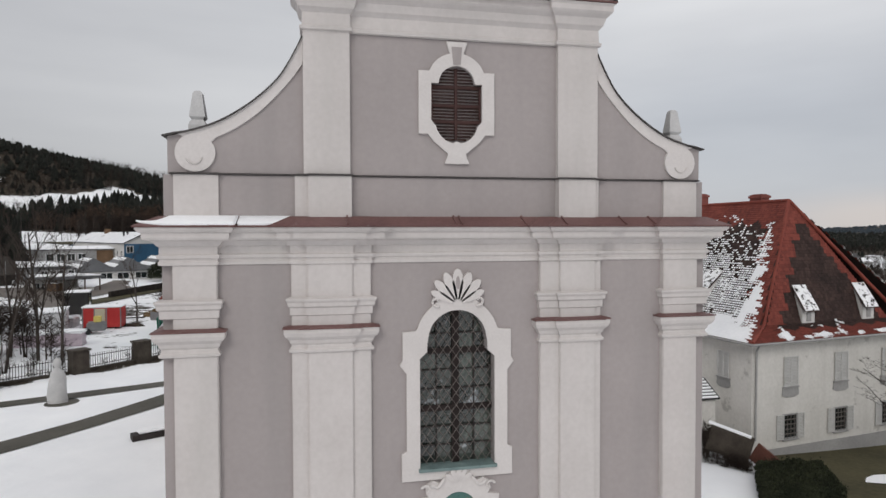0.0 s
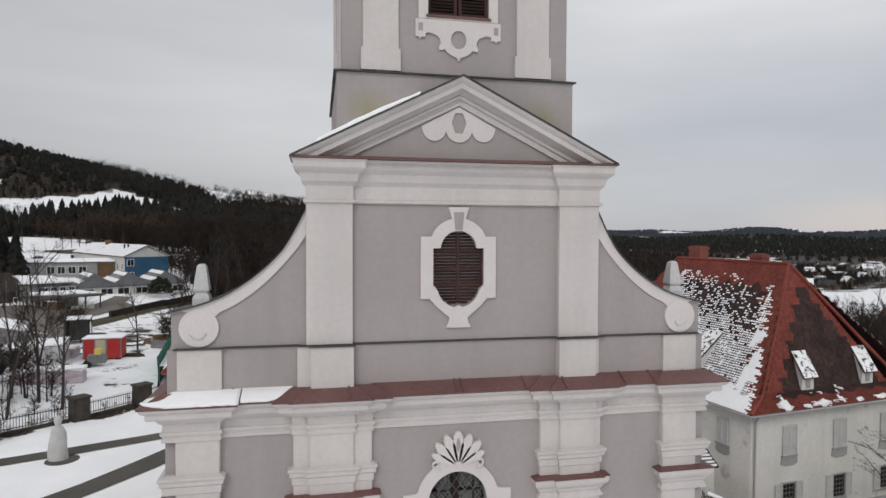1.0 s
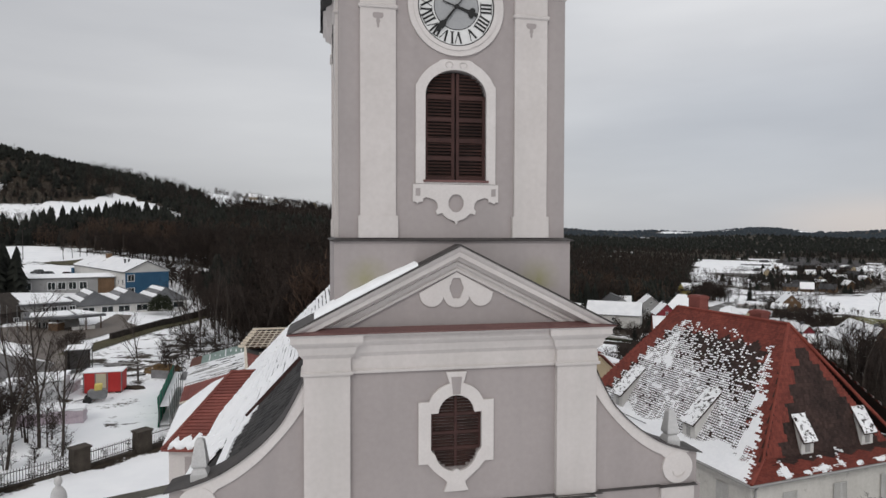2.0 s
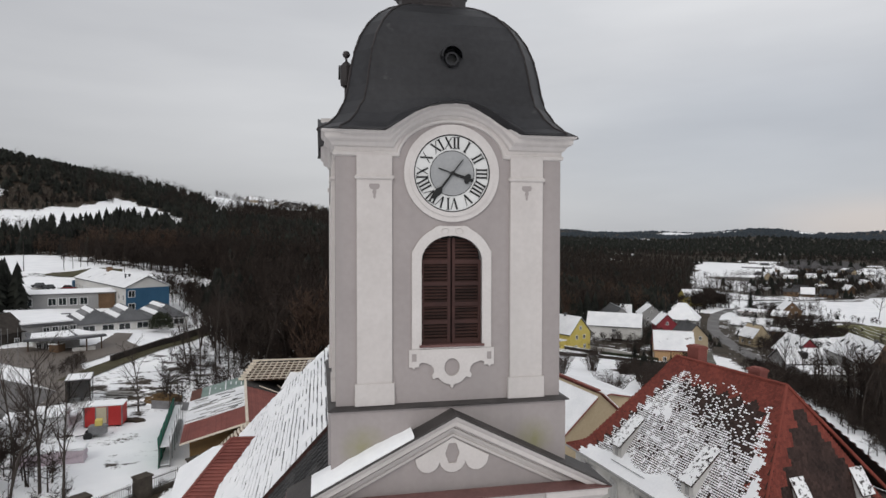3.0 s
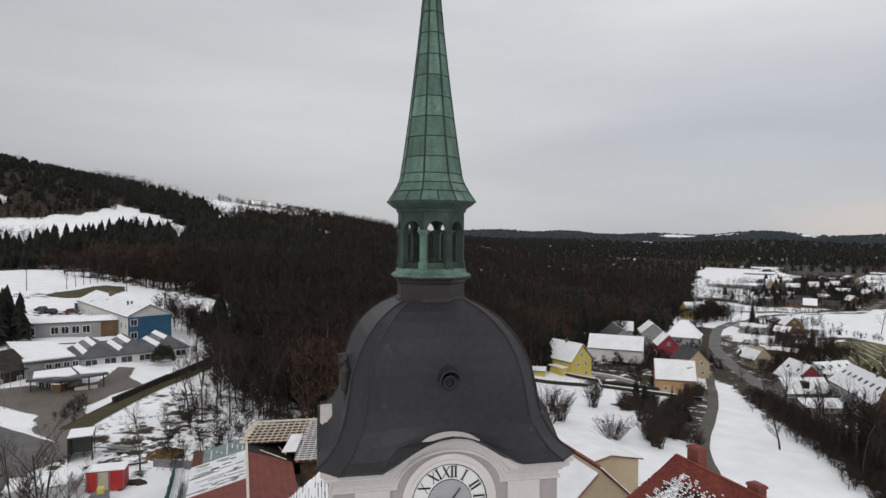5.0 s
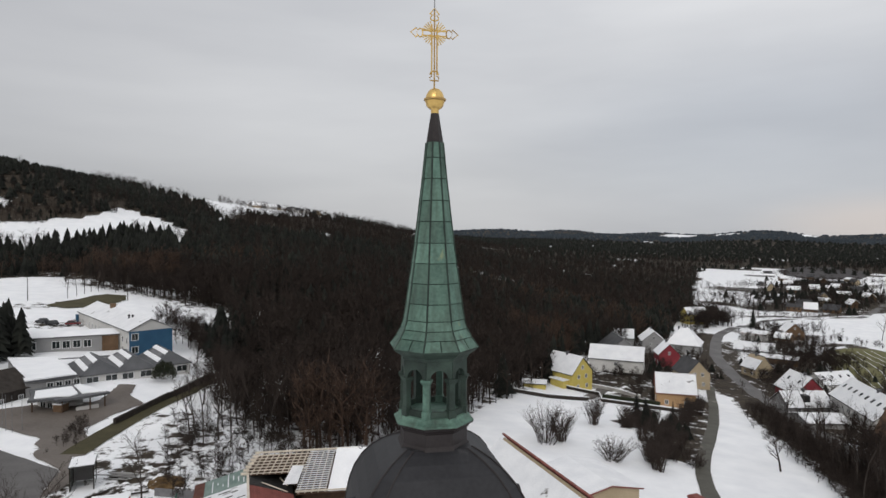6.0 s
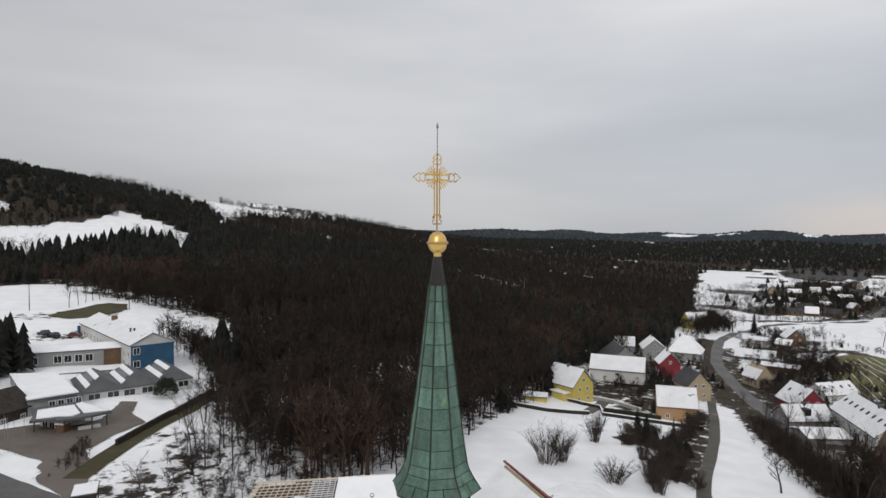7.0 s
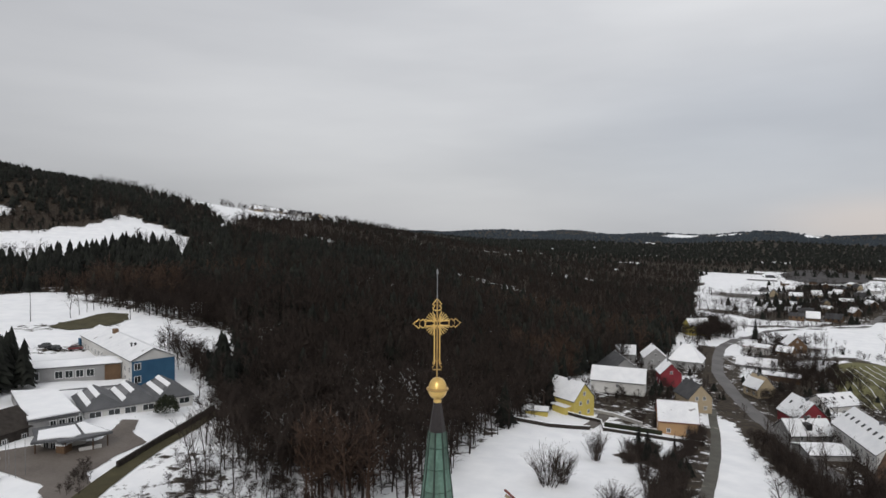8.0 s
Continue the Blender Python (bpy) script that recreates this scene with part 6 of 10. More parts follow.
tagged(part("slope_snow", bm, SNOW), "sheet of snow on a hipped annex roof slope", "snow")
# small iron cross on the far end of the nave's ridge
bm = bmesh.new()
for a, b in (((0, 0, -2.6), (0, 0, 1.9)), ((-0.6, 0, 1.25), (0.6, 0, 1.25))):
    bar(bm, (AX + a[0], NAVE_END - 2.8, RIDGE_Z + 1.4 + a[2]), (AX + b[0], NAVE_END - 2.8, RIDGE_Z + 1.4 + b[2]), 0.06, 0.05)
for cx, cz in ((-0.62, 1.25), (0.62, 1.25), (0, 1.95), (0, 1.25)):
    for k in range(8):
        a, b = radians(45 * k), radians(45 * k + 45)
        bar(bm, (AX + cx + 0.13 * math.cos(a), NAVE_END - 2.8, RIDGE_Z + 1.4 + cz + 0.13 * math.sin(a)), (AX + cx + 0.13 * math.cos(b), NAVE_END - 2.8, RIDGE_Z + 1.4 + cz + 0.13 * math.sin(b)), 0.04)
tagged(part("ridge_cross", bm, STEEL), "small grey wrought-iron cross on the nave ridge", "cross")

# ---- rectory: hipped roof of new red and old dark tiles, snow on one slope ----
RW, RL, R_EAVE, R_RIDGE = 16.2, 19.4, 7.7, 15.95
RIDGE_X, RIDGE_Y0, RIDGE_Y1 = 6.62, 3.45, 13.65
R_M = pose(20.5, 15.5, 0, 0, 0, 8.3)
rectory = thing("rectory", 20.5, 15.5, 1.6, 8.3, "two-storey white rectory with a steep hipped red tiled roof", "house")
ORIGIN[rectory] = Vector((0, 0, 1.6))


def rect_window(x, z, wide, high, side, closed=False):
    """A window on the south (side 0) or west (side 1) wall, with louvred shutters."""
    w = thing("window", 0, 0, 0)
    w.parent = rectory
    w.location = (0, 0.55, 0) if side == 0 else (0.55, 0, 0)
    tagged(w, "small barred window with pale louvred shutters" if not closed else "window behind closed pale louvred shutters")
    turn = Matrix() if side == 0 else pose(0, 0, 0, 0, 0, -90)
    place = turn @ Matrix.Translation((x if side == 0 else -x, 0, 0))

    def piece(name, bm, mat, up=w):
        bmesh.ops.transform(bm, matrix=place, verts=bm.verts)
        ob = part(name, bm, mat, up)
        ob.location = (0, 0, -1.6)
        return ob

    if not closed:
        bm = bmesh.new()
        box(bm, -wide / 2, -0.02, z, wide / 2, 0.02, z + high)
        piece("pane", bm, GLASS)
        bm = bmesh.new()
        for s in (-1, 1):
            box(bm, s * wide / 2 - 0.05, -0.07, z - 0.05, s * wide / 2 + 0.05, 0.0, z + high + 0.05)
            box(bm, -wide / 2, -0.07, z + (0 if s < 0 else high) - 0.04, wide / 2, 0.0, z + (0 if s < 0 else high) + 0.04)
        piece("frame", bm, PLASTER_GREY)
        bm = bmesh.new()
        for i in range(1, 4):
            bar(bm, (-wide / 2 + wide * i / 4, -0.09, z), (-wide / 2 + wide * i / 4, -0.09, z + high), 0.025)
        for i in range(1, 5):
            bar(bm, (-wide / 2, -0.09, z + high * i / 5), (wide / 2, -0.09, z + high * i / 5), 0.025)
            for q in range(4):
                cx = -wide / 2 + wide * (q + 0.5) / 4
                bar(bm, (cx - 0.05, -0.1, z + high * i / 5 - 0.05), (cx + 0.05, -0.1, z + high * i / 5 + 0.05), 0.02)
        piece("grille", bm, WIRE)
    for s in (-1, 1):
        if closed:
            x0, x1 = (-wide / 2, -0.01) if s < 0 else (0.01, wide / 2)
        else:
            x0, x1 = (-wide / 2 - wide * 0.52, -wide / 2 - 0.03) if s < 0 else (wide / 2 + 0.03, wide / 2 + wide * 0.52)
        bm = bmesh.new()
        plate(bm, [(x0, z - 0.03), (x1, z - 0.03), (x1, z + high + 0.03), (x0, z + high + 0.03)], [[(x0 + 0.05, z + 0.04), (x1 - 0.05, z + 0.04), (x1 - 0.05, z + high - 0.04), (x0 + 0.05, z + high - 0.04)]], -0.10, -0.04)
        # the louvres: one folded panel of slanting blades
        n = int(high / 0.085)
        rows = []
        for i in range(n + 1):
            zz = z + 0.02 + (high - 0.04) * i / n
            rows.append([bm.verts.new((xx, -0.095, zz)) for xx in (x0 + 0.04, x1 - 0.04)])
            rows.append([bm.verts.new((xx, -0.05, zz + 0.012)) for xx in (x0 + 0.04, x1 - 0.04)])
        for r0, r1 in zip(rows, rows[1:]):
            bm.faces.new((r0[0], r0[1], r1[1], r1[0]))
        piece("shutter", bm, LOUVRE)
    bm = bmesh.new()
    box(bm, -wide / 2 - 0.08, -0.12, z - 0.12, wide / 2 + 0.08, 0.0, z - 0.05)
    piece("sill", bm, PLASTER_GREY)
    if closed:
        bm = bmesh.new()
        plate(bm, [(-wide * 0.6, z - 0.55), (-wide * 0.3, z - 0.68), (wide * 0.3, z - 0.68), (wide * 0.6, z - 0.55), (wide * 0.55, z - 0.12), (-wide * 0.55, z - 0.12)], [], -0.05, 0.0)
        piece("apron", bm, PLASTER_GREY)


bm = bmesh.new()
box(bm, 0.55, 0.55, -1.5, RW - 0.55, RL - 0.55, R_EAVE - 0.05)
part("wall", bm, PLASTER_OLD, rectory, "old patchy white render")
bm = bmesh.new()
box(bm, 0.49, 0.49, -1.5, RW - 0.49, RL - 0.49, 1.35)
part("plinth", bm, PLASTER_GREY, rectory, "grey worn plinth")
bm = bmesh.new()
box(bm, 0.52, 0.52, 1.4, 1.0, 0.56, R_EAVE - 0.1)
box(bm, 0.52, 0.56, 1.4, 0.56, 1.0, R_EAVE - 0.1)
part("corner_strip", bm, PLASTER_OLD, rectory)
for x in (3.5, 7.6, 11.7, 14.6):
    rect_window(x, 1.85, 1.05, 1.4, 0)
    rect_window(x, 4.95, 1.1, 1.7, 0, closed=True)
for y in (2.6, 6.2, 9.8, 13.4, 16.8):
    rect_window(y, 5.3, 0.9, 1.5, 1, closed=y in (2.6, 13.4))
    if y > 7:
        rect_window(y, 3.0, 0.85, 1.2, 1)

# roof core, slightly flared at the eaves
bm = bmesh.new()
FL = 1.3


def roof_z(run, total):
    """Height of the roof by the distance in from the eaves: flatter over the first metre."""
    steep = (R_RIDGE - R_EAVE - 0.75) / max(0.1, total - FL)
    return R_EAVE + (0.75 * run / FL if run < FL else 0.75 + (run - FL) * steep)


def slope_frame(name):
    """Origin at the eaves' left end as seen from outside, along, inward, total run, length, and the ridge's span along it."""
    return {
        "south": (Vector((0, 0, 0)), Vector((1, 0, 0)), Vector((0, 1, 0)), RIDGE_Y0, RW, RIDGE_X, RIDGE_X),
        "west": (Vector((0, RL, 0)), Vector((0, -1, 0)), Vector((1, 0, 0)), RIDGE_X, RL, RL - RIDGE_Y1, RL - RIDGE_Y0),
        "east": (Vector((RW, 0, 0)), Vector((0, 1, 0)), Vector((-1, 0, 0)), RW - RIDGE_X, RL, RIDGE_Y0, RIDGE_Y1),
        "north": (Vector((RW, RL, 0)), Vector((-1, 0, 0)), Vector((0, -1, 0)), RL - RIDGE_Y1, RW, RW - RIDGE_X, RW - RIDGE_X),
    }[name]


def slope_at(fr, u, run, lift=0.0):
    o, along, inward, total, length, a, b = fr
    z = roof_z(run, total)
    n = Vector((0, 0, 1)) * 0.62 - inward * 0.78
    p = o + along * u + inward * run
    return Vector((p.x, p.y, z)) + n * lift


def span_at(fr, run):
    o, along, inward, total, length, a, b = fr
    f = run / total
    return a * f, length + (b - length) * f


def build_slope(name, side):
    fr = slope_frame(side)
    total = fr[3]
    rows = []
    for run in (0.0, FL, total):
        a, b = span_at(fr, run)
        rows.append([bm.verts.new(slope_at(fr, u, run, -0.05)) for u in (a, b)])
    for r0, r1 in zip(rows, rows[1:]):
        bm.faces.new((r0[0], r0[1], r1[1], r1[0]))


for side in ("south", "west", "east", "north"):
    build_slope("core", side)
bmesh.ops.remove_doubles(bm, verts=bm.verts, dist=0.01)
roof_core = part("roof", bm, OLDTILE, rectory, "steep hipped roof")
bm = bmesh.new()
box(bm, 0.05, 0.05, R_EAVE - 0.12, RW - 0.05, RL - 0.05, R_EAVE - 0.06)
part("soffit", bm, PLASTER_GREY, rectory)
bm = bmesh.new()
for a, b in (((-0.08, -0.08), (RW, -0.08)), ((-0.08, -0.08), (-0.08, RL))):
    tube(bm, [(a[0], a[1], R_EAVE - 0.06), (b[0], b[1], R_EAVE - 0.06)], 0.075, 6)
part("gutter", bm, PLASTER_GREY, rectory, "pale painted gutter")
bm = bmesh.new()
tube(bm, [(0.45, -0.06, R_EAVE - 0.1), (0.75, 0.40, R_EAVE - 0.5), (0.75, 0.44, 2.0)], 0.06, 8)
part("downpipe", bm, PLASTER_GREY, rectory, "pale downpipe")

store = {"red": ([], []), "dark": ([], []), "snow": ([], [])}


def put(kind, fr, u, run, wide, long, lo, hi, lift=0.0):
    v, f = store[kind]
    b = len(v)
    w = wide / 2
    for du, dr, h in ((-w, 0, 0), (w, 0, 0), (-w, 0, lo), (w, 0, lo), (-w, long, hi), (w, long, hi)):
        q = R_M @ slope_at(fr, u + du, min(run + dr, fr[3]), h + lift)
        v.append((q.x, q.y, q.z))
    f += [(b, b + 1, b + 3, b + 2), (b + 2, b + 3, b + 5, b + 4)]


R_TW, R_TL = 0.19, 0.155
rr = random.Random(3)
for side in ("south", "west", "east", "north"):
    fr = slope_frame(side)
    total = fr[3]
    slant = math.hypot(total, R_RIDGE - R_EAVE)
    n = int(slant / R_TL / (1.9 if side in ("east", "north") else 1.0))
    for c in range(n):
        run = total * c / n
        a, b = span_at(fr, run)
        step = R_TW * (2.2 if side in ("east", "north") else 1.0)
        u = a + (step / 2 if c % 2 else 0)
        while u < b:
            near_hip = min(u - a, b - u)
            up = run / total
            if u + step / 2 > b + 0.06 or u - step / 2 < a - 0.06:
                u += step
                continue
            # the new tiles meet the old ones in steps of a few courses
            tooth = 0.62 * (1 - (c % 5) / 4)
            if side == "south":
                red = u - a < 0.9 + tooth or b - u < 0.34 + tooth * 0.8 or up < 0.20 + 0.16 * abs((u * 0.62) % 1.0 - 0.5) or up > 0.955
            elif side == "west":
                red = b - u < 1.0 + tooth or up > 0.86 - 0.05 * abs(((u * 0.8) % 1.0) - 0.5) * 2 or u - a < 1.3 + tooth
            else:
                red = True
            put("red" if red else "dark", fr, u, run, step * 0.97, total / n * 1.25, 0.030, 0.006)
            # snow: pads on single tiles, closing to a sheet towards the eaves
            if side == "west":
                big = noise.noise(Vector((u * 0.33, run * 0.5, 1.0)))
                grain = noise.noise(Vector((u * 1.1, run * 1.7, 4.0)))
                # most snow lies low down and far from the front hip; a bare dark tongue runs down beside the ridge
                d = 1.08 - 0.32 * up + 0.22 * big + 0.25 * grain
                bare = up - (0.46 + 0.026 * (b - u)) + 0.22 * big
                if bare > 0 and b - u < 8.5:
                    d -= 0.25 + 1.3 * bare
                if b - u > 9 and up > 0.55:
                    d += 0.35
                if up < 0.19 + 0.04 * math.sin(u * 1.3):
                    d = 2
                if b - u < 2.0 - 1.2 * up and up < 0.86 and grain > -0.25:
                    d += 0.7
                if b - u < 0.24 + 0.16 * (c % 3) + 0.5 * up * up or up > 0.9 or (red and u - a < 2.0):
                    d = -1
                if u - a < 2.2:
                    d -= 0.35
                fine = 0.5 + 0.36 * noise.noise(Vector((u * 2.0, c * 0.75, 7.0))) + rr.uniform(-0.42, 0.42)
                if fine < d:
                    full = d > 1.3 or d - fine > 0.85
                    put("snow", fr, u, run + total / n * (0.0 if full else 0.22), step * (1.03 if full else rr.uniform(0.72, 0.95)), total / n * (1.12 if full else rr.uniform(0.46, 0.70)), 0.05, 0.035, 0.01)
            elif side == "south":
                heap = -0.48 + 0.55 * noise.noise(Vector((u * 2.4, run * 3.4, 5.0))) + rr.uniform(-0.15, 0.15)
                for hu, hup, ru, rup in ((2.9, 0.08, 0.55, 0.12), (3.1, 0.20, 0.20, 0.07), (5.9, 0.07, 0.95, 0.08), (7.4, 0.11, 0.28, 0.10), (4.5, 0.04, 0.30, 0.05), (8.8, 0.05, 0.40, 0.05), (10.6, 0.06, 0.7, 0.06), (6.2, 0.26, 0.5, 0.06), (8.2, 0.30, 0.6, 0.07)):
                    heap += (1.05 if hup < 0.24 else 0.62) * math.exp(-(((u - hu) / ru) ** 2 + ((up - hup) / rup) ** 2))
                if heap > 0.1:
                    put("snow", fr, u, run, step * 1.0, total / n * (1.0 if heap > 0.3 else 0.7), 0.06, 0.045, 0.01)
            elif up < 0.7 and rr.random() < 0.75:
                put("snow", fr, u, run, step * 1.03, total / n * 1.0, 0.05, 0.035, 0.01)
            u += step
for kind, mat, label in (("red", REDTILE, "new red clay tiles"), ("dark", OLDTILE, "old dark brown clay tiles")):
    ob = fast(kind + "_tiles", store[kind][0], store[kind][1], mat)
    ob.parent = rectory
    ob.matrix_parent_inverse = rectory.matrix_basis.inverted()
    tagged(ob, label, kind="stuff")
tagged(fast("rectory_snow", store["snow"][0], store["snow"][1], SNOW), "snow in rows on the tiles of a hipped roof", "snow", kind="stuff")
# ridge and hip tiles
for a, b in (((0, 0, R_EAVE), (RIDGE_X, RIDGE_Y0, R_RIDGE)), ((RW, 0, R_EAVE), (RIDGE_X, RIDGE_Y0, R_RIDGE)), ((0, RL, R_EAVE), (RIDGE_X, RIDGE_Y1, R_RIDGE)), ((RIDGE_X, RIDGE_Y0, R_RIDGE), (RIDGE_X, RIDGE_Y1, R_RIDGE))):
    bm = bmesh.new()
    a, b = Vector(a), Vector(b)
    if a.z < b.z:
        base = b.lerp(a, 1 - FL / 4.6)
        base.z = R_EAVE + 0.78
        pts = [a, base, b]
    else:
        pts = [a, b]
    tube(bm, [p + Vector((0, 0, 0.04)) for p in pts], 0.11, 7)
    part("ridge_tiles", bm, REDTILE, rectory, "red ridge tiles")
# dormers
for side, u, run in (("south", 5.7, 1.2), ("south", 10.85, 1.2), ("west", 5.5, 1.15), ("west", 13.2, 1.15)):
    fr = slope_frame(side)
    o, along, inward, total, length, a, b = fr
    d = thing("dormer", 0, 0, 0, label="small white dormer under a snowy lean-to roof")
    d.parent = rectory
    out = -inward
    base = slope_at(fr, u, run)
    w, h, deep = (0.50, 0.80, 0.70) if side == "south" else (0.58, 0.95, 2.1)
    top_run = run + deep
    back = slope_at(fr, u, top_run)

    def at(du, dr, z):
        p = slope_at(fr, u + du, run + dr)
        return Vector((p.x, p.y, z))

    bm = bmesh.new()
    q = [at(-w, 0, base.z - 0.3), at(w, 0, base.z - 0.3), at(w, 0, base.z + h), at(-w, 0, base.z + h), at(-w, top_run - run, back.z), at(w, top_run - run, back.z), at(-w, 0.6, base.z - 0.2), at(w, 0.6, base.z - 0.2)]
    v = [bm.verts.new(p) for p in q]
    for f in ((0, 1, 2, 3), (3, 2, 5, 4), (0, 3, 4, 6), (1, 7, 5, 2), (0, 6, 7, 1), (6, 4, 5, 7)):
        bm.faces.new([v[i] for i in f])
    ob = part("dormer_wall", bm, WALLWHITE, d)
    ob.location = (0, 0, -1.6)
    for name, mat, lift, grow in (("roof", OLDTILE, 0.03, 0.12), ("snow_load", TILESNOW, 0.10, 0.06)):
        bm = bmesh.new()
        e0 = at(-w - grow, -0.25, base.z + h - 0.09 + lift)
        e1 = at(w + grow, -0.25, base.z + h - 0.09 + lift)
        g0, g1 = at(-w - grow, top_run - run, back.z + lift + 0.02), at(w + grow, top_run - run, back.z + lift + 0.02)
        up = Vector((0, 0, 0.07 if mat is TILESNOW else 0.06))
        v = [bm.verts.new(p) for p in (e0, e1, g1, g0, e0 + up, e1 + up, g1 + up * 0.4, g0 + up * 0.4)]
        for f in ((0, 1, 2, 3), (4, 5, 6, 7), (0, 1, 5, 4), (1, 2, 6, 5), (2, 3, 7, 6), (3, 0, 4, 7)):
            bm.faces.new([v[i] for i in f])
        ob = part(name, bm, mat, d)
        ob.location = (0, 0, -1.6)
    bm = bmesh.new()
    c = at(0, -0.02, base.z + 0.42)
    m = Matrix.Translation(c) @ (Matrix() if side == "south" else pose(0, 0, 0, 0, 0, -90))
    box(bm, -0.17, -0.03, -0.28, 0.17, 0.03, 0.28, m)
    ob = part("shutter", bm, PLASTER_GREY, d, "grey dormer shutter")
    ob.location = (0, 0, -1.6)
# chimneys
for x, y, w, l, top in ((7.7, 12.6, 0.85, 1.2, 16.9), (7.1, 6.2, 0.7, 1.0, 16.5)):
    bm = bmesh.new()
    box(bm, x - w / 2, y - l / 2, R_RIDGE - 1.5, x + w / 2, y + l / 2, top)
    box(bm, x - w / 2 - 0.07, y - l / 2 - 0.07, top - 0.22, x + w / 2 + 0.07, y + l / 2 + 0.07, top - 0.06)
    box(bm, x - w / 2 + 0.1, y - l / 2 + 0.1, top, x + w / 2 - 0.1, y + l / 2 - 0.1, top + 0.05)
    part("chimney", bm, REDROOF2, rectory, "red brick chimney")
# snow guard rail near the eaves
bm = bmesh.new()
fr = slope_frame("west")
tube(bm, [slope_at(fr, u, 0.75, 0.16) for u in (5.5, 8.5, 9.5)], 0.03, 5)
part("snow_guard", bm, STEEL, rectory)

# lean-to, garden wall and hedge beside the rectory
lean = thing("lean_to", 18.2, 18.0, 1.7, label="low white lean-to with rows of snow on its steep roof", category="shed")
bm = bmesh.new()
plate(bm, [(-1.5, -0.3), (1.36, -0.3), (1.36, 2.42), (-1.5, 2.42)], [], -0.62, 0.68)
part("wall", bm, PLASTER_OLD, lean)
LEAN = [Vector((-1.7, -0.82, 2.50)), Vector((1.52, -0.82, 2.50)), Vector((1.52, 0.72, 3.36)), Vector((-1.7, 0.72, 3.36))]
bm = bmesh.new()
v = [bm.verts.new(p + Vector((0, 0, dz))) for dz in (0, 0.09) for p in LEAN]
for f in ((0, 1, 2, 3), (4, 5, 6, 7), (0, 1, 5, 4), (1, 2, 6, 5), (2, 3, 7, 6), (3, 0, 4, 7)):
    bm.faces.new([v[i] for i in f])
part("roof", bm, BLACK, lean, "dark roof sheet")
for i in range(7):
    bm = bmesh.new()
    a, b = LEAN[0].lerp(LEAN[3], (i + 0.25) / 7), LEAN[1].lerp(LEAN[2], (i + 0.25) / 7)
    bar(bm, a + Vector((0.05, 0, 0.12)), b + Vector((-0.12, 0, 0.12)), 0.13, 0.06, up=(0, -0.49, 0.87))
    part("snow_strip", bm, SNOW, lean)
bm = bmesh.new()
bar(bm, (18.1, 15.9, 2.6), (19.7, 14.5, 2.05), 0.28, 1.5)
gw = tagged(part("garden_wall", bm, DARKSTONE), "low weathered garden wall topped with snow", "wall")
bm = bmesh.new()
bar(bm, (18.1, 15.9, 3.39), (19.7, 14.5, 2.84), 0.33, 0.08)
part("snow_cap", bm, SNOW, gw)
bm = bmesh.new()
bar(bm, (19.76, 14.38, 2.15), (20.35, 13.0, 1.35), 0.12, 1.1)
tagged(part("brick_wall", bm, WOODRED), "reddish brick wall stepping down from the house", "wall")

# ---- houses ----
def window_on(parent, m, wide, high, frame_mat=FRAMEWHITE):
    """A small window: its frame, with the pane as a part of it. m puts its lower middle on the wall, facing -y."""
    bm = bmesh.new()
    w = wide / 2
    for a, b, c, d in ((-w - 0.08, -0.08, -w + 0.06, high + 0.08), (w - 0.06, -0.08, w + 0.08, high + 0.08), (-w, -0.08, w, 0.05), (-w, high - 0.05, w, high + 0.08), (-0.04, 0, 0.04, high)):
        box(bm, a, -0.07, b, c, 0.02, d, m)
    win = part("window", bm, frame_mat, parent)
    bm = bmesh.new()
    box(bm, -w, -0.03, 0, w, 0.015, high, m)
    part("pane", bm, GLASS, win)
    return win


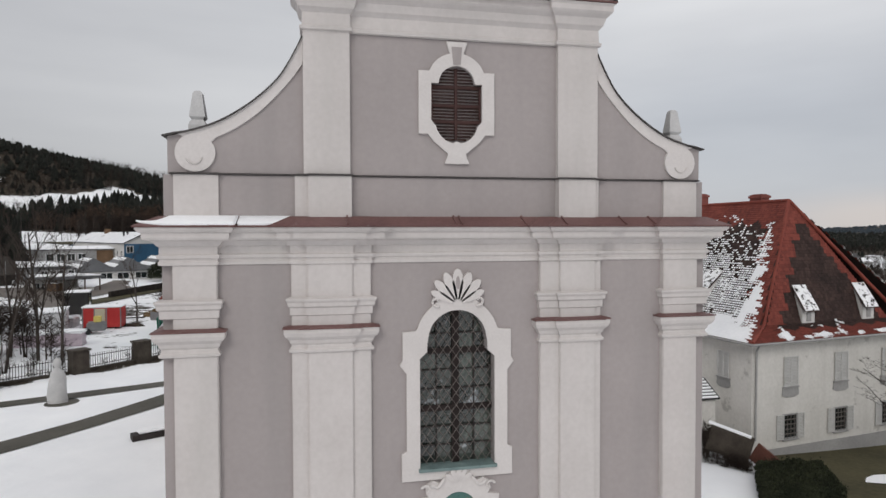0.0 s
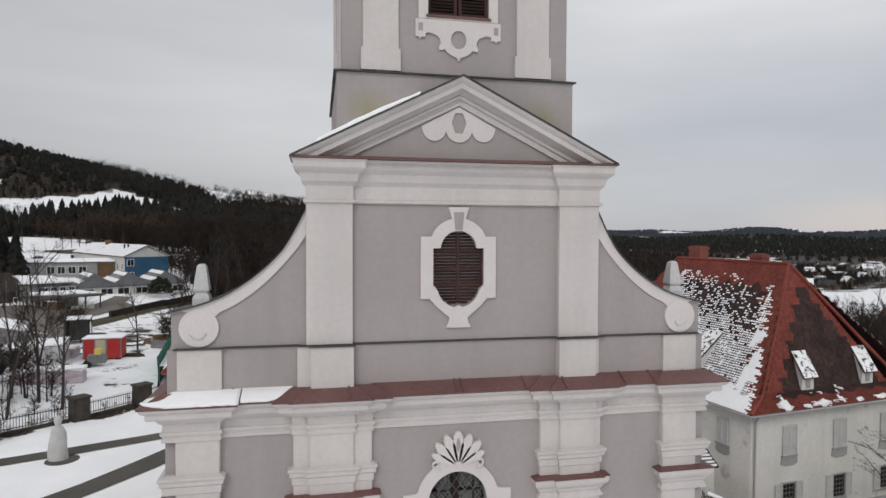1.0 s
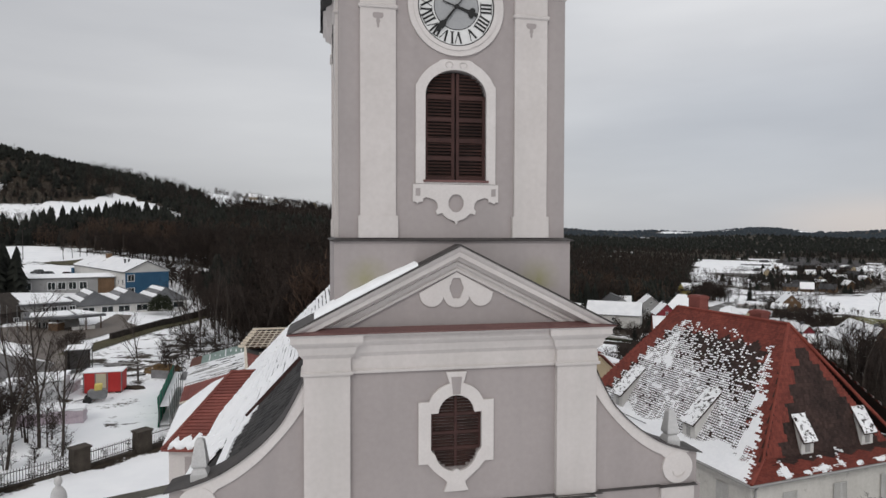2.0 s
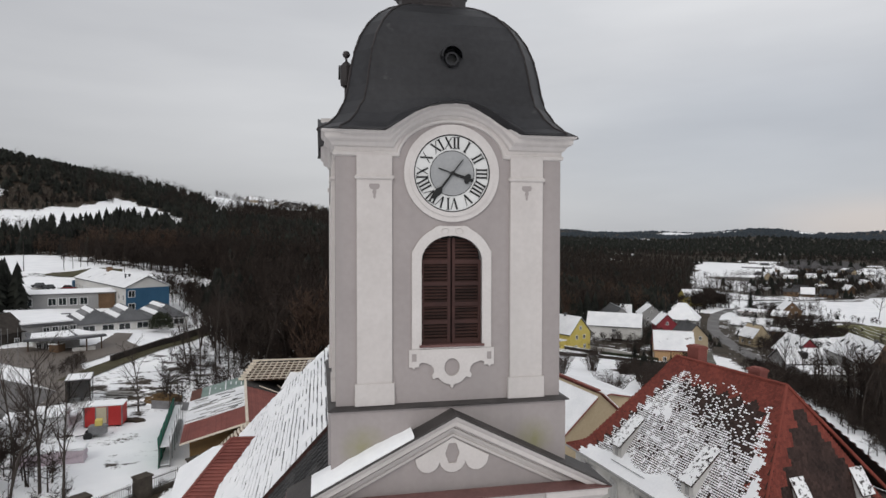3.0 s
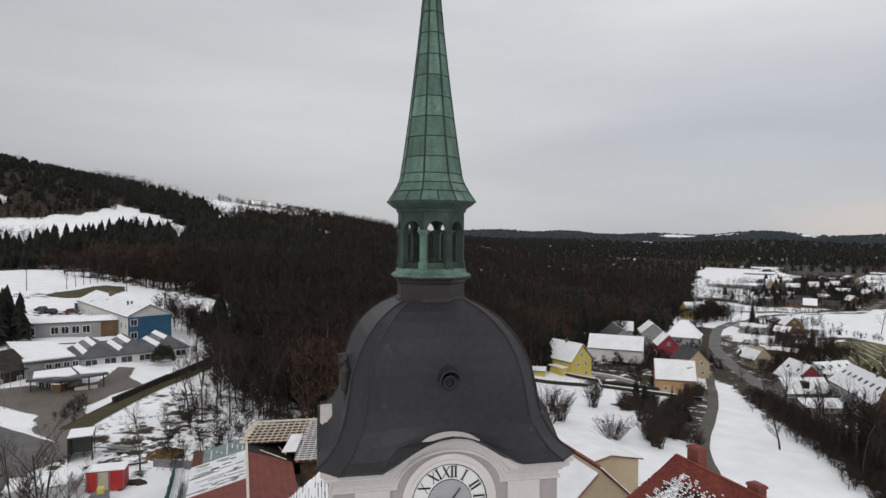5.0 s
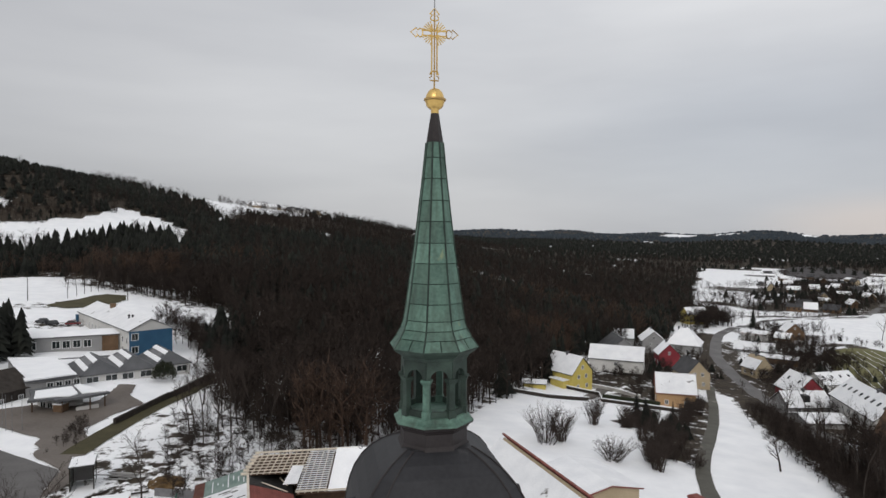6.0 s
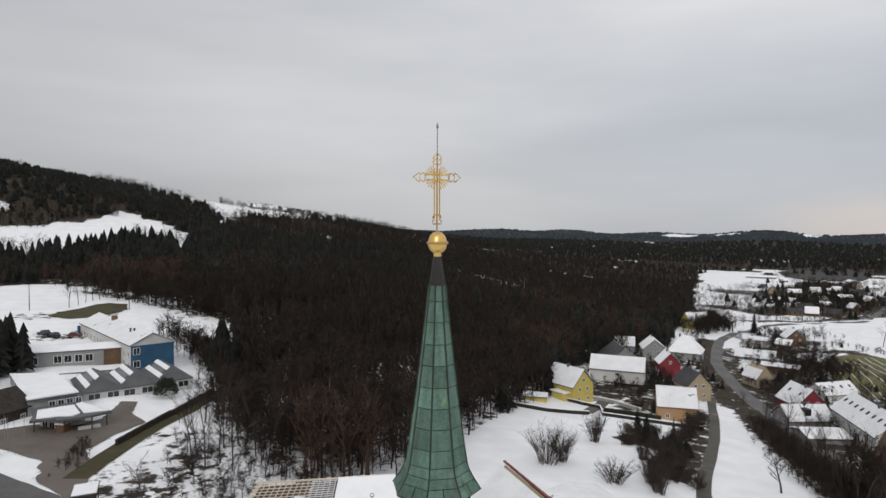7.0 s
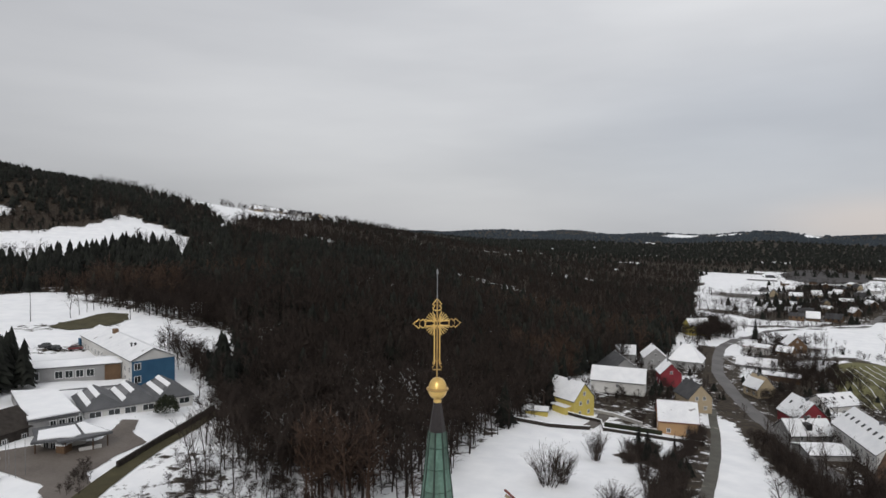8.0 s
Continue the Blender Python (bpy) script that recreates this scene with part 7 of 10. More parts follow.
def house(x, y, rz, L, W, eave, ridge, wall, label, roof=ROOFDARK, snow=(1, 1), gable_windows=((-1.5, 1.0), (1.5, 1.0)), side_windows=3, storeys=1, hip=0.0, chimney=True, name="house", over=0.5, roof_windows=0, category="house", gable=None, drop=1.5, z=None, group="", win=(0.9, 1.1)):
    """A house with its ridge along its own x axis. snow: how much of the -y and +y slopes is covered."""
    base = ground_z(x, y) if z is None else z
    h = thing(name, x, y, base, rz, label, category, group)
    bm = bmesh.new()
    a, b = L / 2, W / 2
    if hip:
        box(bm, -a, -b, -drop, a, b, eave)
    else:
        v = [[bm.verts.new((s * a, yy, zz)) for yy, zz in ((-b, -drop), (b, -drop), (b, eave), (0, ridge - 0.12), (-b, eave))] for s in (-1, 1)]
        bm.faces.new(v[0])
        bm.faces.new(v[1][::-1])
        for k in range(5):
            bm.faces.new((v[0][k], v[0][(k + 1) % 5], v[1][(k + 1) % 5], v[1][k]))
    part("wall", bm, wall, h)
    if gable is not None:
        for s in (-1, 1):
            bm = bmesh.new()
            pts = [(s * (a + 0.012), -b * 0.99, eave * 0.55), (s * (a + 0.012), b * 0.99, eave * 0.55), (s * (a + 0.012), b * 0.99, eave), (s * (a + 0.012), 0, ridge - 0.16), (s * (a + 0.012), -b * 0.99, eave)]
            v = [bm.verts.new(p) for p in pts] + [bm.verts.new((p[0] - s * 0.05, p[1], p[2])) for p in pts]
            bm.faces.new(v[:5])
            for k in range(5):
                bm.faces.new((v[k], v[(k + 1) % 5], v[5 + (k + 1) % 5], v[5 + k]))
            part("gable_boards", bm, gable, h)
    slope = (ridge - eave) / b
    lo = eave - slope * over
    for s, cover in ((-1, snow[0]), (1, snow[1])):
        for mat, t0, t1, nm, grow in ((roof, 0.0, 0.16, "roof", 0.0), (SNOW if cover == 1 and rng.random() < 0.3 else ROOFSNOW, 0.165, 0.30, "roof_snow", -0.05)):
            if nm == "roof_snow" and not cover:
                continue
            bm = bmesh.new()
            aa = a + over * 0.8 + grow
            f = cover if 0 < cover < 1 else 1.0
            top = lo + (ridge - lo) * f
            yt = (b + over) * (1 - f)
            hr = hip * 1.0
            q = [(-aa, s * (b + over + grow), lo), (aa, s * (b + over + grow), lo), (aa - hr * f, s * yt, top), (-aa + hr * f, s * yt, top)]
            wob = (lambda: 0.0) if nm == "roof" else (lambda: rng.uniform(-0.04, 0.05))
            v = [bm.verts.new((p[0], p[1], p[2] + t0)) for p in q] + [bm.verts.new((p[0], p[1], p[2] + t1 + wob())) for p in q]
            for fc in ((0, 1, 2, 3), (4, 5, 6, 7), (0, 1, 5, 4), (1, 2, 6, 5), (2, 3, 7, 6), (3, 0, 4, 7)):
                bm.faces.new([v[i] for i in fc])
            part(nm, bm, mat, h)
    if hip:
        for s in (-1, 1):
            for mat, t0, t1, nm in ((roof, 0.0, 0.16, "roof"), (SNOW, 0.165, 0.30, "roof_snow")):
                bm = bmesh.new()
                aa = a + over * 0.8
                q = [(s * aa, -(b + over), lo), (s * aa, b + over, lo), (s * (aa - hip), 0, ridge)]
                v = [bm.verts.new((p[0], p[1], p[2] + t0)) for p in q] + [bm.verts.new((p[0], p[1], p[2] + t1)) for p in q]
                for fc in ((0, 1, 2), (3, 4, 5), (0, 1, 4, 3), (1, 2, 5, 4), (2, 0, 3, 5)):
                    bm.faces.new([v[i] for i in fc])
                if nm == "roof" or snow[0]:
                    part(nm, bm, mat, h)
                else:
                    bm.free()
    for i in range(roof_windows):
        for s in (-1, 1):
            px, py = -a + L * (i + 0.5) / roof_windows, s * b * 0.45
            bm = bmesh.new()
            m = Matrix.Translation((px, py, ridge - abs(py) * slope + 0.33)) @ pose(0, 0, 0, -s * math.degrees(math.atan(slope)))
            box(bm, -0.42, -0.6, -0.1, 0.42, 0.6, 0.06, m)
            part("roof_window", bm, ROOFDARK if i % 3 else GLASS, h, "dark roof window")
    ww, wh = win
    for k in range(storeys):
        zz = 0.9 + k * 2.7
        for i in range(side_windows):
            px = -a + L * (i + 0.5) / side_windows
            for s in (-1, 1):
                m = Matrix.Translation((px, s * b, zz)) @ (Matrix() if s < 0 else pose(0, 0, 0, 0, 0, 180))
                window_on(h, m, ww, wh)
    for gx, gz in gable_windows:
        for s in (-1, 1):
            m = Matrix.Translation((s * (a + (0.02 if gable is not None else 0)), gx, gz)) @ pose(0, 0, 0, 0, 0, 90 * s)
            window_on(h, m, ww, wh)
    if chimney:
        bm = bmesh.new()
        cx = L * rng.uniform(-0.25, 0.25)
        box(bm, cx - 0.35, -0.45, ridge - 0.9, cx + 0.35, 0.3, ridge + 0.9)
        box(bm, cx - 0.43, -0.53, ridge + 0.72, cx + 0.43, 0.38, ridge + 0.84)
        part("chimney", bm, ROOFGREY, h)
    return h


# the yellow house, its garden shed and fence
yh = house(71.0, 161.5, -66, 11.7, 8.7, 5.7, 10.2, YELLOW, "yellow rendered house with a snow-covered gabled roof", gable_windows=((-1.9, 1.0), (1.9, 1.0), (-1.6, 3.9), (1.6, 3.9), (0, 6.6)), side_windows=4, z=-9.6, snow=(1, 1))
bm = bmesh.new()
box(bm, -1.0, -6.4, 0, 4.2, -4.0, 3.6)
part("bay", bm, YELLOW, yh)
bm = bmesh.new()
box(bm, -1.4, -6.9, 3.6, 4.6, -3.6, 3.85, pose(0, 0, 0, 0, 0, 0))
part("bay_roof", bm, SNOW, yh)
house(58.0, 155.2, -24, 6.5, 4.0, 2.3, 2.9, YELLOW, "low yellow garden shed with a flat snowy roof", gable_windows=(), side_windows=0, chimney=False, name="garden_shed", category="shed", z=-8.2)


def run_wall(name, pts, wide, high, mat, label, cap=None, category="wall"):
    """A wall, fence or hedge along a line on the ground, built of short lengths."""
    x0, y0 = pts[0]
    ob = thing(name, x0, y0, ground_z(x0, y0), label=label, category=category)
    ORIGIN[ob] = Vector((x0, y0, ground_z(x0, y0)))
    for (x0, y0), (x1, y1) in zip(pts, pts[1:]):
        k = max(1, int(math.hypot(x1 - x0, y1 - y0) / 4))
        for i in range(k):
            a = Vector((x0 + (x1 - x0) * i / k, y0 + (y1 - y0) * i / k, 0))
            b = Vector((x0 + (x1 - x0) * (i + 1) / k, y0 + (y1 - y0) * (i + 1) / k, 0))
            za, zb = ground_z(a.x, a.y), ground_z(b.x, b.y)
            for piece, w, dz, hh, m in (("panel", wide, (high - 0.6) / 2, high + 0.6, mat), ("snow_cap", wide + 0.12, high + 0.09, 0.16, cap)):
                if m is None:
                    continue
                p, q = a.copy(), b.copy()
                p.z, q.z = za + dz, zb + dz
                bm = bmesh.new()
                bar(bm, p, q, w, hh)
                part(piece, bm, m, ob)
    return ob


run_wall("garden_fence", [(47, 146), (56.4, 140.6), (67.9, 139.9)], 0.2, 1.0, FENCE, "dark board fence capped with snow round a garden", SNOW, "fence")
run_wall("garden_fence", [(68, 155.8), (74.8, 147.7), (71.6, 139.5), (86.5, 131.6), (94.5, 128.0)], 0.2, 0.9, FENCE, "dark garden fence capped with snow beside a lane", SNOW, "fence")
run_wall("hedge", [(73.4, 142.9), (86.8, 135.7)], 1.0, 1.4, HEDGE, "clipped dark hedge along a garden", None, "hedge")
run_wall("garden_wall", [(75.4, 165.7), (84, 158), (87.6, 147.5)], 0.3, 1.0, STONE, "low garden wall with snow on top", SNOW)
# barn group, white and grey houses
house(101.6, 189.4, -33, 18.5, 9.5, 3.1, 7.0, WALLWHITE, "long white barn with an unbroken snow-covered roof", gable_windows=(), side_windows=1, chimney=False, name="barn", category="barn", z=-10.0)
house(113.3, 211.5, -103, 17, 15, 4.0, 10.0, WALLGREY, "large barn with a bare dark roof slope", roof=ROOFDARK, snow=(0, 1), gable_windows=(), side_windows=2, chimney=False, name="barn", category="barn", z=-13.1)
house(99.5, 229, -30, 14, 8, 3.0, 6.0, WALLWHITE, "low white farm building with a snowy roof", gable_windows=(), side_windows=2, name="farmhouse", category="house", z=-12.6)
house(147.6, 245.0, -112, 13, 10, 6.0, 10.2, WALLGREY, "grey gabled farmhouse with a snowy roof", gable_windows=((-1.5, 1.0), (1.5, 1.0), (-1.5, 3.9), (1.5, 3.9), (0, 7.0)), side_windows=3, storeys=2, z=-17.3)
house(138, 258, -28, 13, 8, 4, 7.5, WALLGREY, "grey outbuilding with a snowy roof behind a farmhouse", name="outbuilding", category="house", z=-16.0)
house(167.5, 249.5, -40, 15, 13.4, 6.8, 13.6, WALLGREY, "pale grey two-storey house with a snowy hipped roof", hip=6.0, gable_windows=((-3, 1), (0, 1), (3, 1), (-3, 3.8), (3, 3.8)), side_windows=4, storeys=2, z=-21.2)
house(134.6, 211.0, -108, 9, 8.0, 5.0, 9.0, CRIMSON, "small dark red gabled house with snow on its roof", gable_windows=((0, 4.9),), side_windows=2, z=-15.6)
house(119.0, 170.5, -96, 10, 8.0, 5.2, 9.4, TAN, "cream house with a dark roof free of snow", snow=(0, 0), gable_windows=((-1.7, 1.2), (1.7, 1.2), (-1.3, 4.4), (1.3, 4.4)), side_windows=2, z=-13.6)
house(95.0, 141.9, -26, 10.2, 9.2, 4.2, 8.5, OCHRE, "ochre rendered house with a thin snow cover on its roof", roof=REDROOF2, snow=(0.97, 1), gable_windows=((0, 1),), side_windows=2, z=-10.4, chimney=False)
house(240, 351, -5, 14, 10, 6, 10, YELLOW, "pale yellow house half hidden by trees at the wood's edge", storeys=2, z=-21.3)
# beyond the lane
house(238, 289, -60, 13, 9, 4.2, 5.6, WALLWHITE, "white bungalow with a brown and snowy roof", roof=REDROOF2, snow=(1, 0.5), gable_windows=(), side_windows=2, z=-22.4)
house(249, 281, -62, 8, 7, 3.5, 6.0, WALLBROWN, "brown wooden annex with a snowy roof", name="wooden_annex", category="house", z=-23.2)
house(263.5, 292, -115, 12, 10, 5.5, 10.4, WALLBROWN, "brown wooden chalet with a balcony and snowy roof", gable_windows=((-2, 1), (2, 1), (-2, 4), (2, 4), (0, 7)), side_windows=3, z=-23.6)
house(206.5, 250.5, -46, 17.5, 9, 3.0, 6.2, WALLGREY, "long grey building under a thick snow roof", side_windows=3, z=-22.0)
house(196, 221.5, -47, 15, 6, 3.2, 4.2, WALLBROWN, "long low shed with a snowy roof", gable_windows=(), side_windows=0, chimney=False, name="shed", category="shed", z=-20.3)
house(165, 196.5, -92, 8.5, 7.5, 3.6, 8.2, TAN, "steep-roofed wooden cottage with patchy snow", roof=OLDTILE, snow=(0.7, 1), gable_windows=((-1, 1.0), (1, 1.0)), side_windows=2, name="cottage", z=-18.0)
house(147.2, 154.2, -102, 12, 9.6, 4.6, 9.4, CRIMSON, "dark red house with white windows and a snowy roof", roof_windows=2, gable_windows=((-1.6, 4.6), (1.6, 4.6), (-2, 1.3), (2, 1.3)), side_windows=2, z=-16.3)
house(179.0, 175.5, 4, 15, 9, 3.6, 6.8, WALLWHITE, "pale greenish house with a snow-covered roof and roof windows", roof_windows=4, side_windows=3, storeys=1, z=-19.2)
lowh = house(131.0, 135.6, -10, 12.4, 8.6, 2.4, 5.6, WALLGREY, "grey house under thin snow with a dark dormer", snow=(0.98, 1), side_windows=2, z=-12.6)
bm = bmesh.new()
box(bm, -1.2, -3.4, 3.4, 0.4, -1.2, 5.2)
part("dormer", bm, FOIL, lowh, "dark open dormer")
shed = house(122.0, 119.6, -12, 10.5, 8.5, 1.9, 3.0, WALLGREY, "open-fronted shed with a broad patchy snowy roof", snow=(0.98, 1), gable_windows=(), side_windows=0, chimney=False, name="shed", category="shed", z=-11.3)
house(133.8, 115.0, -113, 25, 10.5, 5.9, 10.2, WALLWHITE, "long pale two-storey house with roof windows in snow", roof_windows=8, gable_windows=((-2.4, 1), (2.4, 1), (-2.4, 3.8), (2.4, 3.8)), side_windows=8, storeys=2, z=-11.7)
house(109.5, 81.5, -75, 12, 12, 4.6, 10.5, WOODDARK, "dark wooden barn with a bare brown roof", roof=WOODDARK, snow=(0, 0), gable_windows=(), side_windows=0, chimney=False, name="barn", category="barn", z=-7.2)
# farm building near the rectory
fb = house(24.0, 56.6, 98.7, 23.5, 9.4, 4.2, 8.4, TAN, "long tan outbuilding with a red tiled roof under snow", roof=REDROOF2, snow=(0.98, 0.9), gable_windows=(), side_windows=4, name="outbuilding", z=0.6, chimney=False)
for i in range(5):
    bm = bmesh.new()
    bar(bm, (-11.6 + 4.8 * i, 0, 8.66), (-7.0 + 4.8 * i, 0, 8.66), 0.32, 0.16)
    part("ridge_tiles", bm, REDROOF2, fb)
fb2 = house(33.0, 64.0, 98.7, 10.5, 9.0, 4.4, 5.3, TAN, "flat-roofed tan annex covered by smooth snow", roof=REDROOF2, gable_windows=(), side_windows=2, name="annex", category="outbuilding", z=-0.4, chimney=False)

# ---- school on the left ----
def poly_slab(name, pts, z0, z1, material, parent, label="", top=None):
    """An upright prism over a plan outline in world coordinates."""
    bm = bmesh.new()
    lo = [bm.verts.new((x, y, z0)) for x, y in pts]
    hi = [bm.verts.new((x, y, z1)) for x, y in (top or pts)]
    n = len(pts)
    bm.faces.new(lo)
    bm.faces.new(hi)
    for k in range(n):
        bm.faces.new((lo[k], lo[(k + 1) % n], hi[(k + 1) % n], hi[k]))
    return part(name, bm, material, parent, label)


def inset(pts, d):
    cx, cy = sum(p[0] for p in pts) / len(pts), sum(p[1] for p in pts) / len(pts)
    return [(x + (cx - x) * d / math.hypot(cx - x, cy - y), y + (cy - y) * d / math.hypot(cx - x, cy - y)) for x, y in pts]


def along_wall(parent, a, b, z, fractions, wide, high, out=0.03):
    """Windows on a wall that runs from a to b, its outside on the line's right."""
    d = Vector((b[0] - a[0], b[1] - a[1], 0))
    turn = math.degrees(math.atan2(d.y, d.x))
    n = Vector((d.y, -d.x, 0)).normalized() * out
    for f in fractions:
        o = ORIGIN.get(parent, Vector((0, 0, 0)))
        m = Matrix.Translation((a[0] + d.x * f + n.x, a[1] + d.y * f + n.y, z)) @ pose(0, 0, 0, 0, 0, turn)
        w = window_on(parent, m, wide, high)
        for c in w.children:
            c.location = (0, 0, 0)


s1 = house(-69.3, 167.0, 14.0, 22.0, 10.5, 5.1, 5.75, WALLGREY, "long grey school wing with white windows and a snowy roof", gable_windows=(), side_windows=0, name="school_wing", category="school", chimney=False, z=4.7, over=0.35)
for f in (0.10, 0.34, 0.445, 0.555, 0.665):
    window_on(s1, Matrix.Translation((-11 + 22 * f, -5.26, 2.2)), 1.75, 1.9)
bm = bmesh.new()
box(bm, 7.0, -5.31, 0, 10.9, -5.25, 4.9)
part("wood_panel", bm, WALLBROWN, s1, "brown boarded wall panel")
bl = house(-62.2, 183.2, 122, 53, 11, 7.1, 9.8, WALLWHITE, "long white school building with a blue end wall and snowy roof", gable_windows=(), side_windows=14, storeys=2, name="school_building", category="school", chimney=False, z=4.4, win=(1.1, 1.5), over=0.4)
bm = bmesh.new()
box(bm, -26.6, -5.45, 0.0, -26.50, 5.45, 6.9)
part("blue_cladding", bm, BLUE, bl, "blue panel cladding")
bm = bmesh.new()
box(bm, 26.4, -6.0, 0.0, 28.5, 6.0, 6.0)
part("end_block", bm, BLUE, bl, "blue-green end block")
for yy, zz in ((4.1, 4.6), (4.1, 1.2)):
    window_on(bl, Matrix.Translation((-26.62, yy, zz)) @ pose(0, 0, 0, 0, 0, -90), 1.6, 1.7)
bm = bmesh.new()
box(bm, 6.4, -0.3, 9.3, 8.4, 1.0, 11.0)
part("chimney", bm, WALLBROWN, bl)
for x, y in ((-16.0, 1.5), (-15.0, 2.2)):
    bm = bmesh.new()
    lathe(bm, [(0.22, 8.6), (0.22, 9.7), (0.34, 9.75), (0.34, 9.95), (0.1, 10.1)], 8, x, y)
    part("vent", bm, ROOFDARK, bl)
for cx, cy in ((-42.3, 149.6), (-49.3, 145.1), (-55.7, 141.9)):
    p = house(cx, cy, 118, 16, 7.9, 3.0, 5.6, WALLWHITE, "low school pavilion with a grey hipped roof and snowy skylights", roof=ROOFGREY, snow=(0, 0), hip=3.2, gable_windows=((-2.0, 1.0), (1.8, 1.0)), side_windows=0, name="school_pavilion", category="school", chimney=False, z=2.7, group="school pavilions", over=0.4, win=(2.4, 1.4))
    zc = lambda y: 5.6 - y * (2.6 / 3.95)
    for y0, y1, x0, x1, mat, lab in ((0.35, 1.25, -5.0, 6.2, SNOW, "skylight strip under snow"), (1.3, 2.3, -4.4, 4.6, STEEL, "dark ribbed panel"), (2.35, 3.3, -6.4, 6.6, SNOW, "skylight strip under snow")):
        bm = bmesh.new()
        v = []
        for t in (0.18, 0.30):
            for x, y in ((x0, y0), (x1, y0), (x1, y1), (x0 - 0.6, y1)):
                v.append(bm.verts.new((x, y, zc(y) + t)))
        for f in ((0, 1, 2, 3), (4, 5, 6, 7), (0, 1, 5, 4), (1, 2, 6, 5), (2, 3, 7, 6), (3, 0, 4, 7)):
            bm.faces.new([v[k] for k in f])
        part("skylight", bm, mat, p, lab)
link = thing("school_link", -60, 153, 4.0, label="low flat snowy roof between the school wings", category="school")
ORIGIN[link] = Vector((-60, 153, 4.0))
LINK = [(-76, 152), (-52, 158), (-50, 163), (-57, 163), (-77, 158)]
poly_slab("wall", LINK, 2.5, 5.3, WALLGREY, link)
poly_slab("fascia", inset(LINK, -0.3), 5.3, 5.6, ROOFGREY, link)
poly_slab("roof_snow", inset(LINK, 0.2), 5.6, 5.78, SNOW, link)
hall = thing("school_hall", -65, 136, 2.9, label="flat-roofed school hall with thick snow and dark fascia", category="school")
ORIGIN[hall] = Vector((-65, 136, 2.9))
HALL = [(-62, 122), (-54, 127), (-66, 147), (-77, 148)]
poly_slab("wall", inset(HALL, 0.7), 2.0, 7.0, WALLGREY, hall)
poly_slab("fascia", HALL, 6.95, 7.25, ROOFGREY, hall, "dark grey fascia")
poly_slab("roof_snow", inset(HALL, 0.35), 7.25, 7.5, SNOW, hall)
for k in range(4):
    f = 0.42 + 0.17 * k
    window_on(hall, Matrix.Translation((-62 + 8 * f + 0.35, 122 + 5 * f + 0.25, 5.1)) @ pose(0, 0, 0, 0, 0, 32), 1.1, 1.3)
can = thing("school_entrance", -52, 118, 2.8, label="low school entrance with a dark canopy under snow", category="school")
ORIGIN[can] = Vector((-52, 118, 2.8))
CAN = [(-58.5, 116.5), (-57.5, 112.5), (-53.5, 113.5), (-52.5, 112.2), (-47.5, 114.5), (-44.6, 117), (-53.5, 125.5), (-61, 121.5)]
poly_slab("wall", [(-57.5, 117), (-54, 115.5), (-50, 118.5), (-53, 124), (-59.5, 121)], 2.0, 5.4, WALLWHITE, can)
poly_slab("canopy", CAN, 5.35, 5.8, ROOFGREY, can, "dark grey canopy")
poly_slab("roof_snow", [(-57.5, 115.5), (-56.8, 113.6), (-53.4, 114.6), (-50.8, 114.4), (-50.0, 116.0), (-53.5, 122.5), (-59.0, 119.5)], 5.8, 5.98, SNOW, can)
poly_slab("roof_snow", [(-49.4, 116.2), (-45.4, 117.2), (-52.6, 124.2), (-53.4, 123.2)], 5.8, 5.98, SNOW, can)
for x, y in ((-47.6, 115.2), (-51.8, 113.2), (-57.0, 113.2), (-45.6, 117.2)):
    bm = bmesh.new()
    bar(bm, (x, y, 1.8), (x, y, 5.4), 0.2)
    part("post", bm, WOODDARK, can)
poly_slab("kiosk", [(-53.6, 113.6), (-51.9, 113.0), (-51.3, 115.0), (-53.0, 115.6)], 2.0, 4.6, WALLBROWN, can, "small brown boarded kiosk")
poly_slab("kiosk_snow", [(-53.7, 113.5), (-51.8, 112.9), (-51.2, 115.1), (-53.0, 115.7)], 4.6, 4.75, SNOW, can)
poly_slab("screen", [(-49.8, 114.4), (-46.4, 116.3), (-46.6, 116.6), (-50.0, 114.7)], 2.0, 3.6, WALLWHITE, can)
for k in range(2):
    window_on(can, Matrix.Translation((-56.4 + 1.5 * k, 116.4 - 0.64 * k, 3.2)) @ pose(0, 0, 0, 0, 0, -23), 1.2, 1.3)
house(-69.0, 121, 60, 12, 10, 3.4, 6.6, FENCE, "dark wooden building with a dark roof", roof=FENCE, snow=(0, 0), gable_windows=(), side_windows=3, chimney=False, name="wooden_building", category="house", z=2.7)


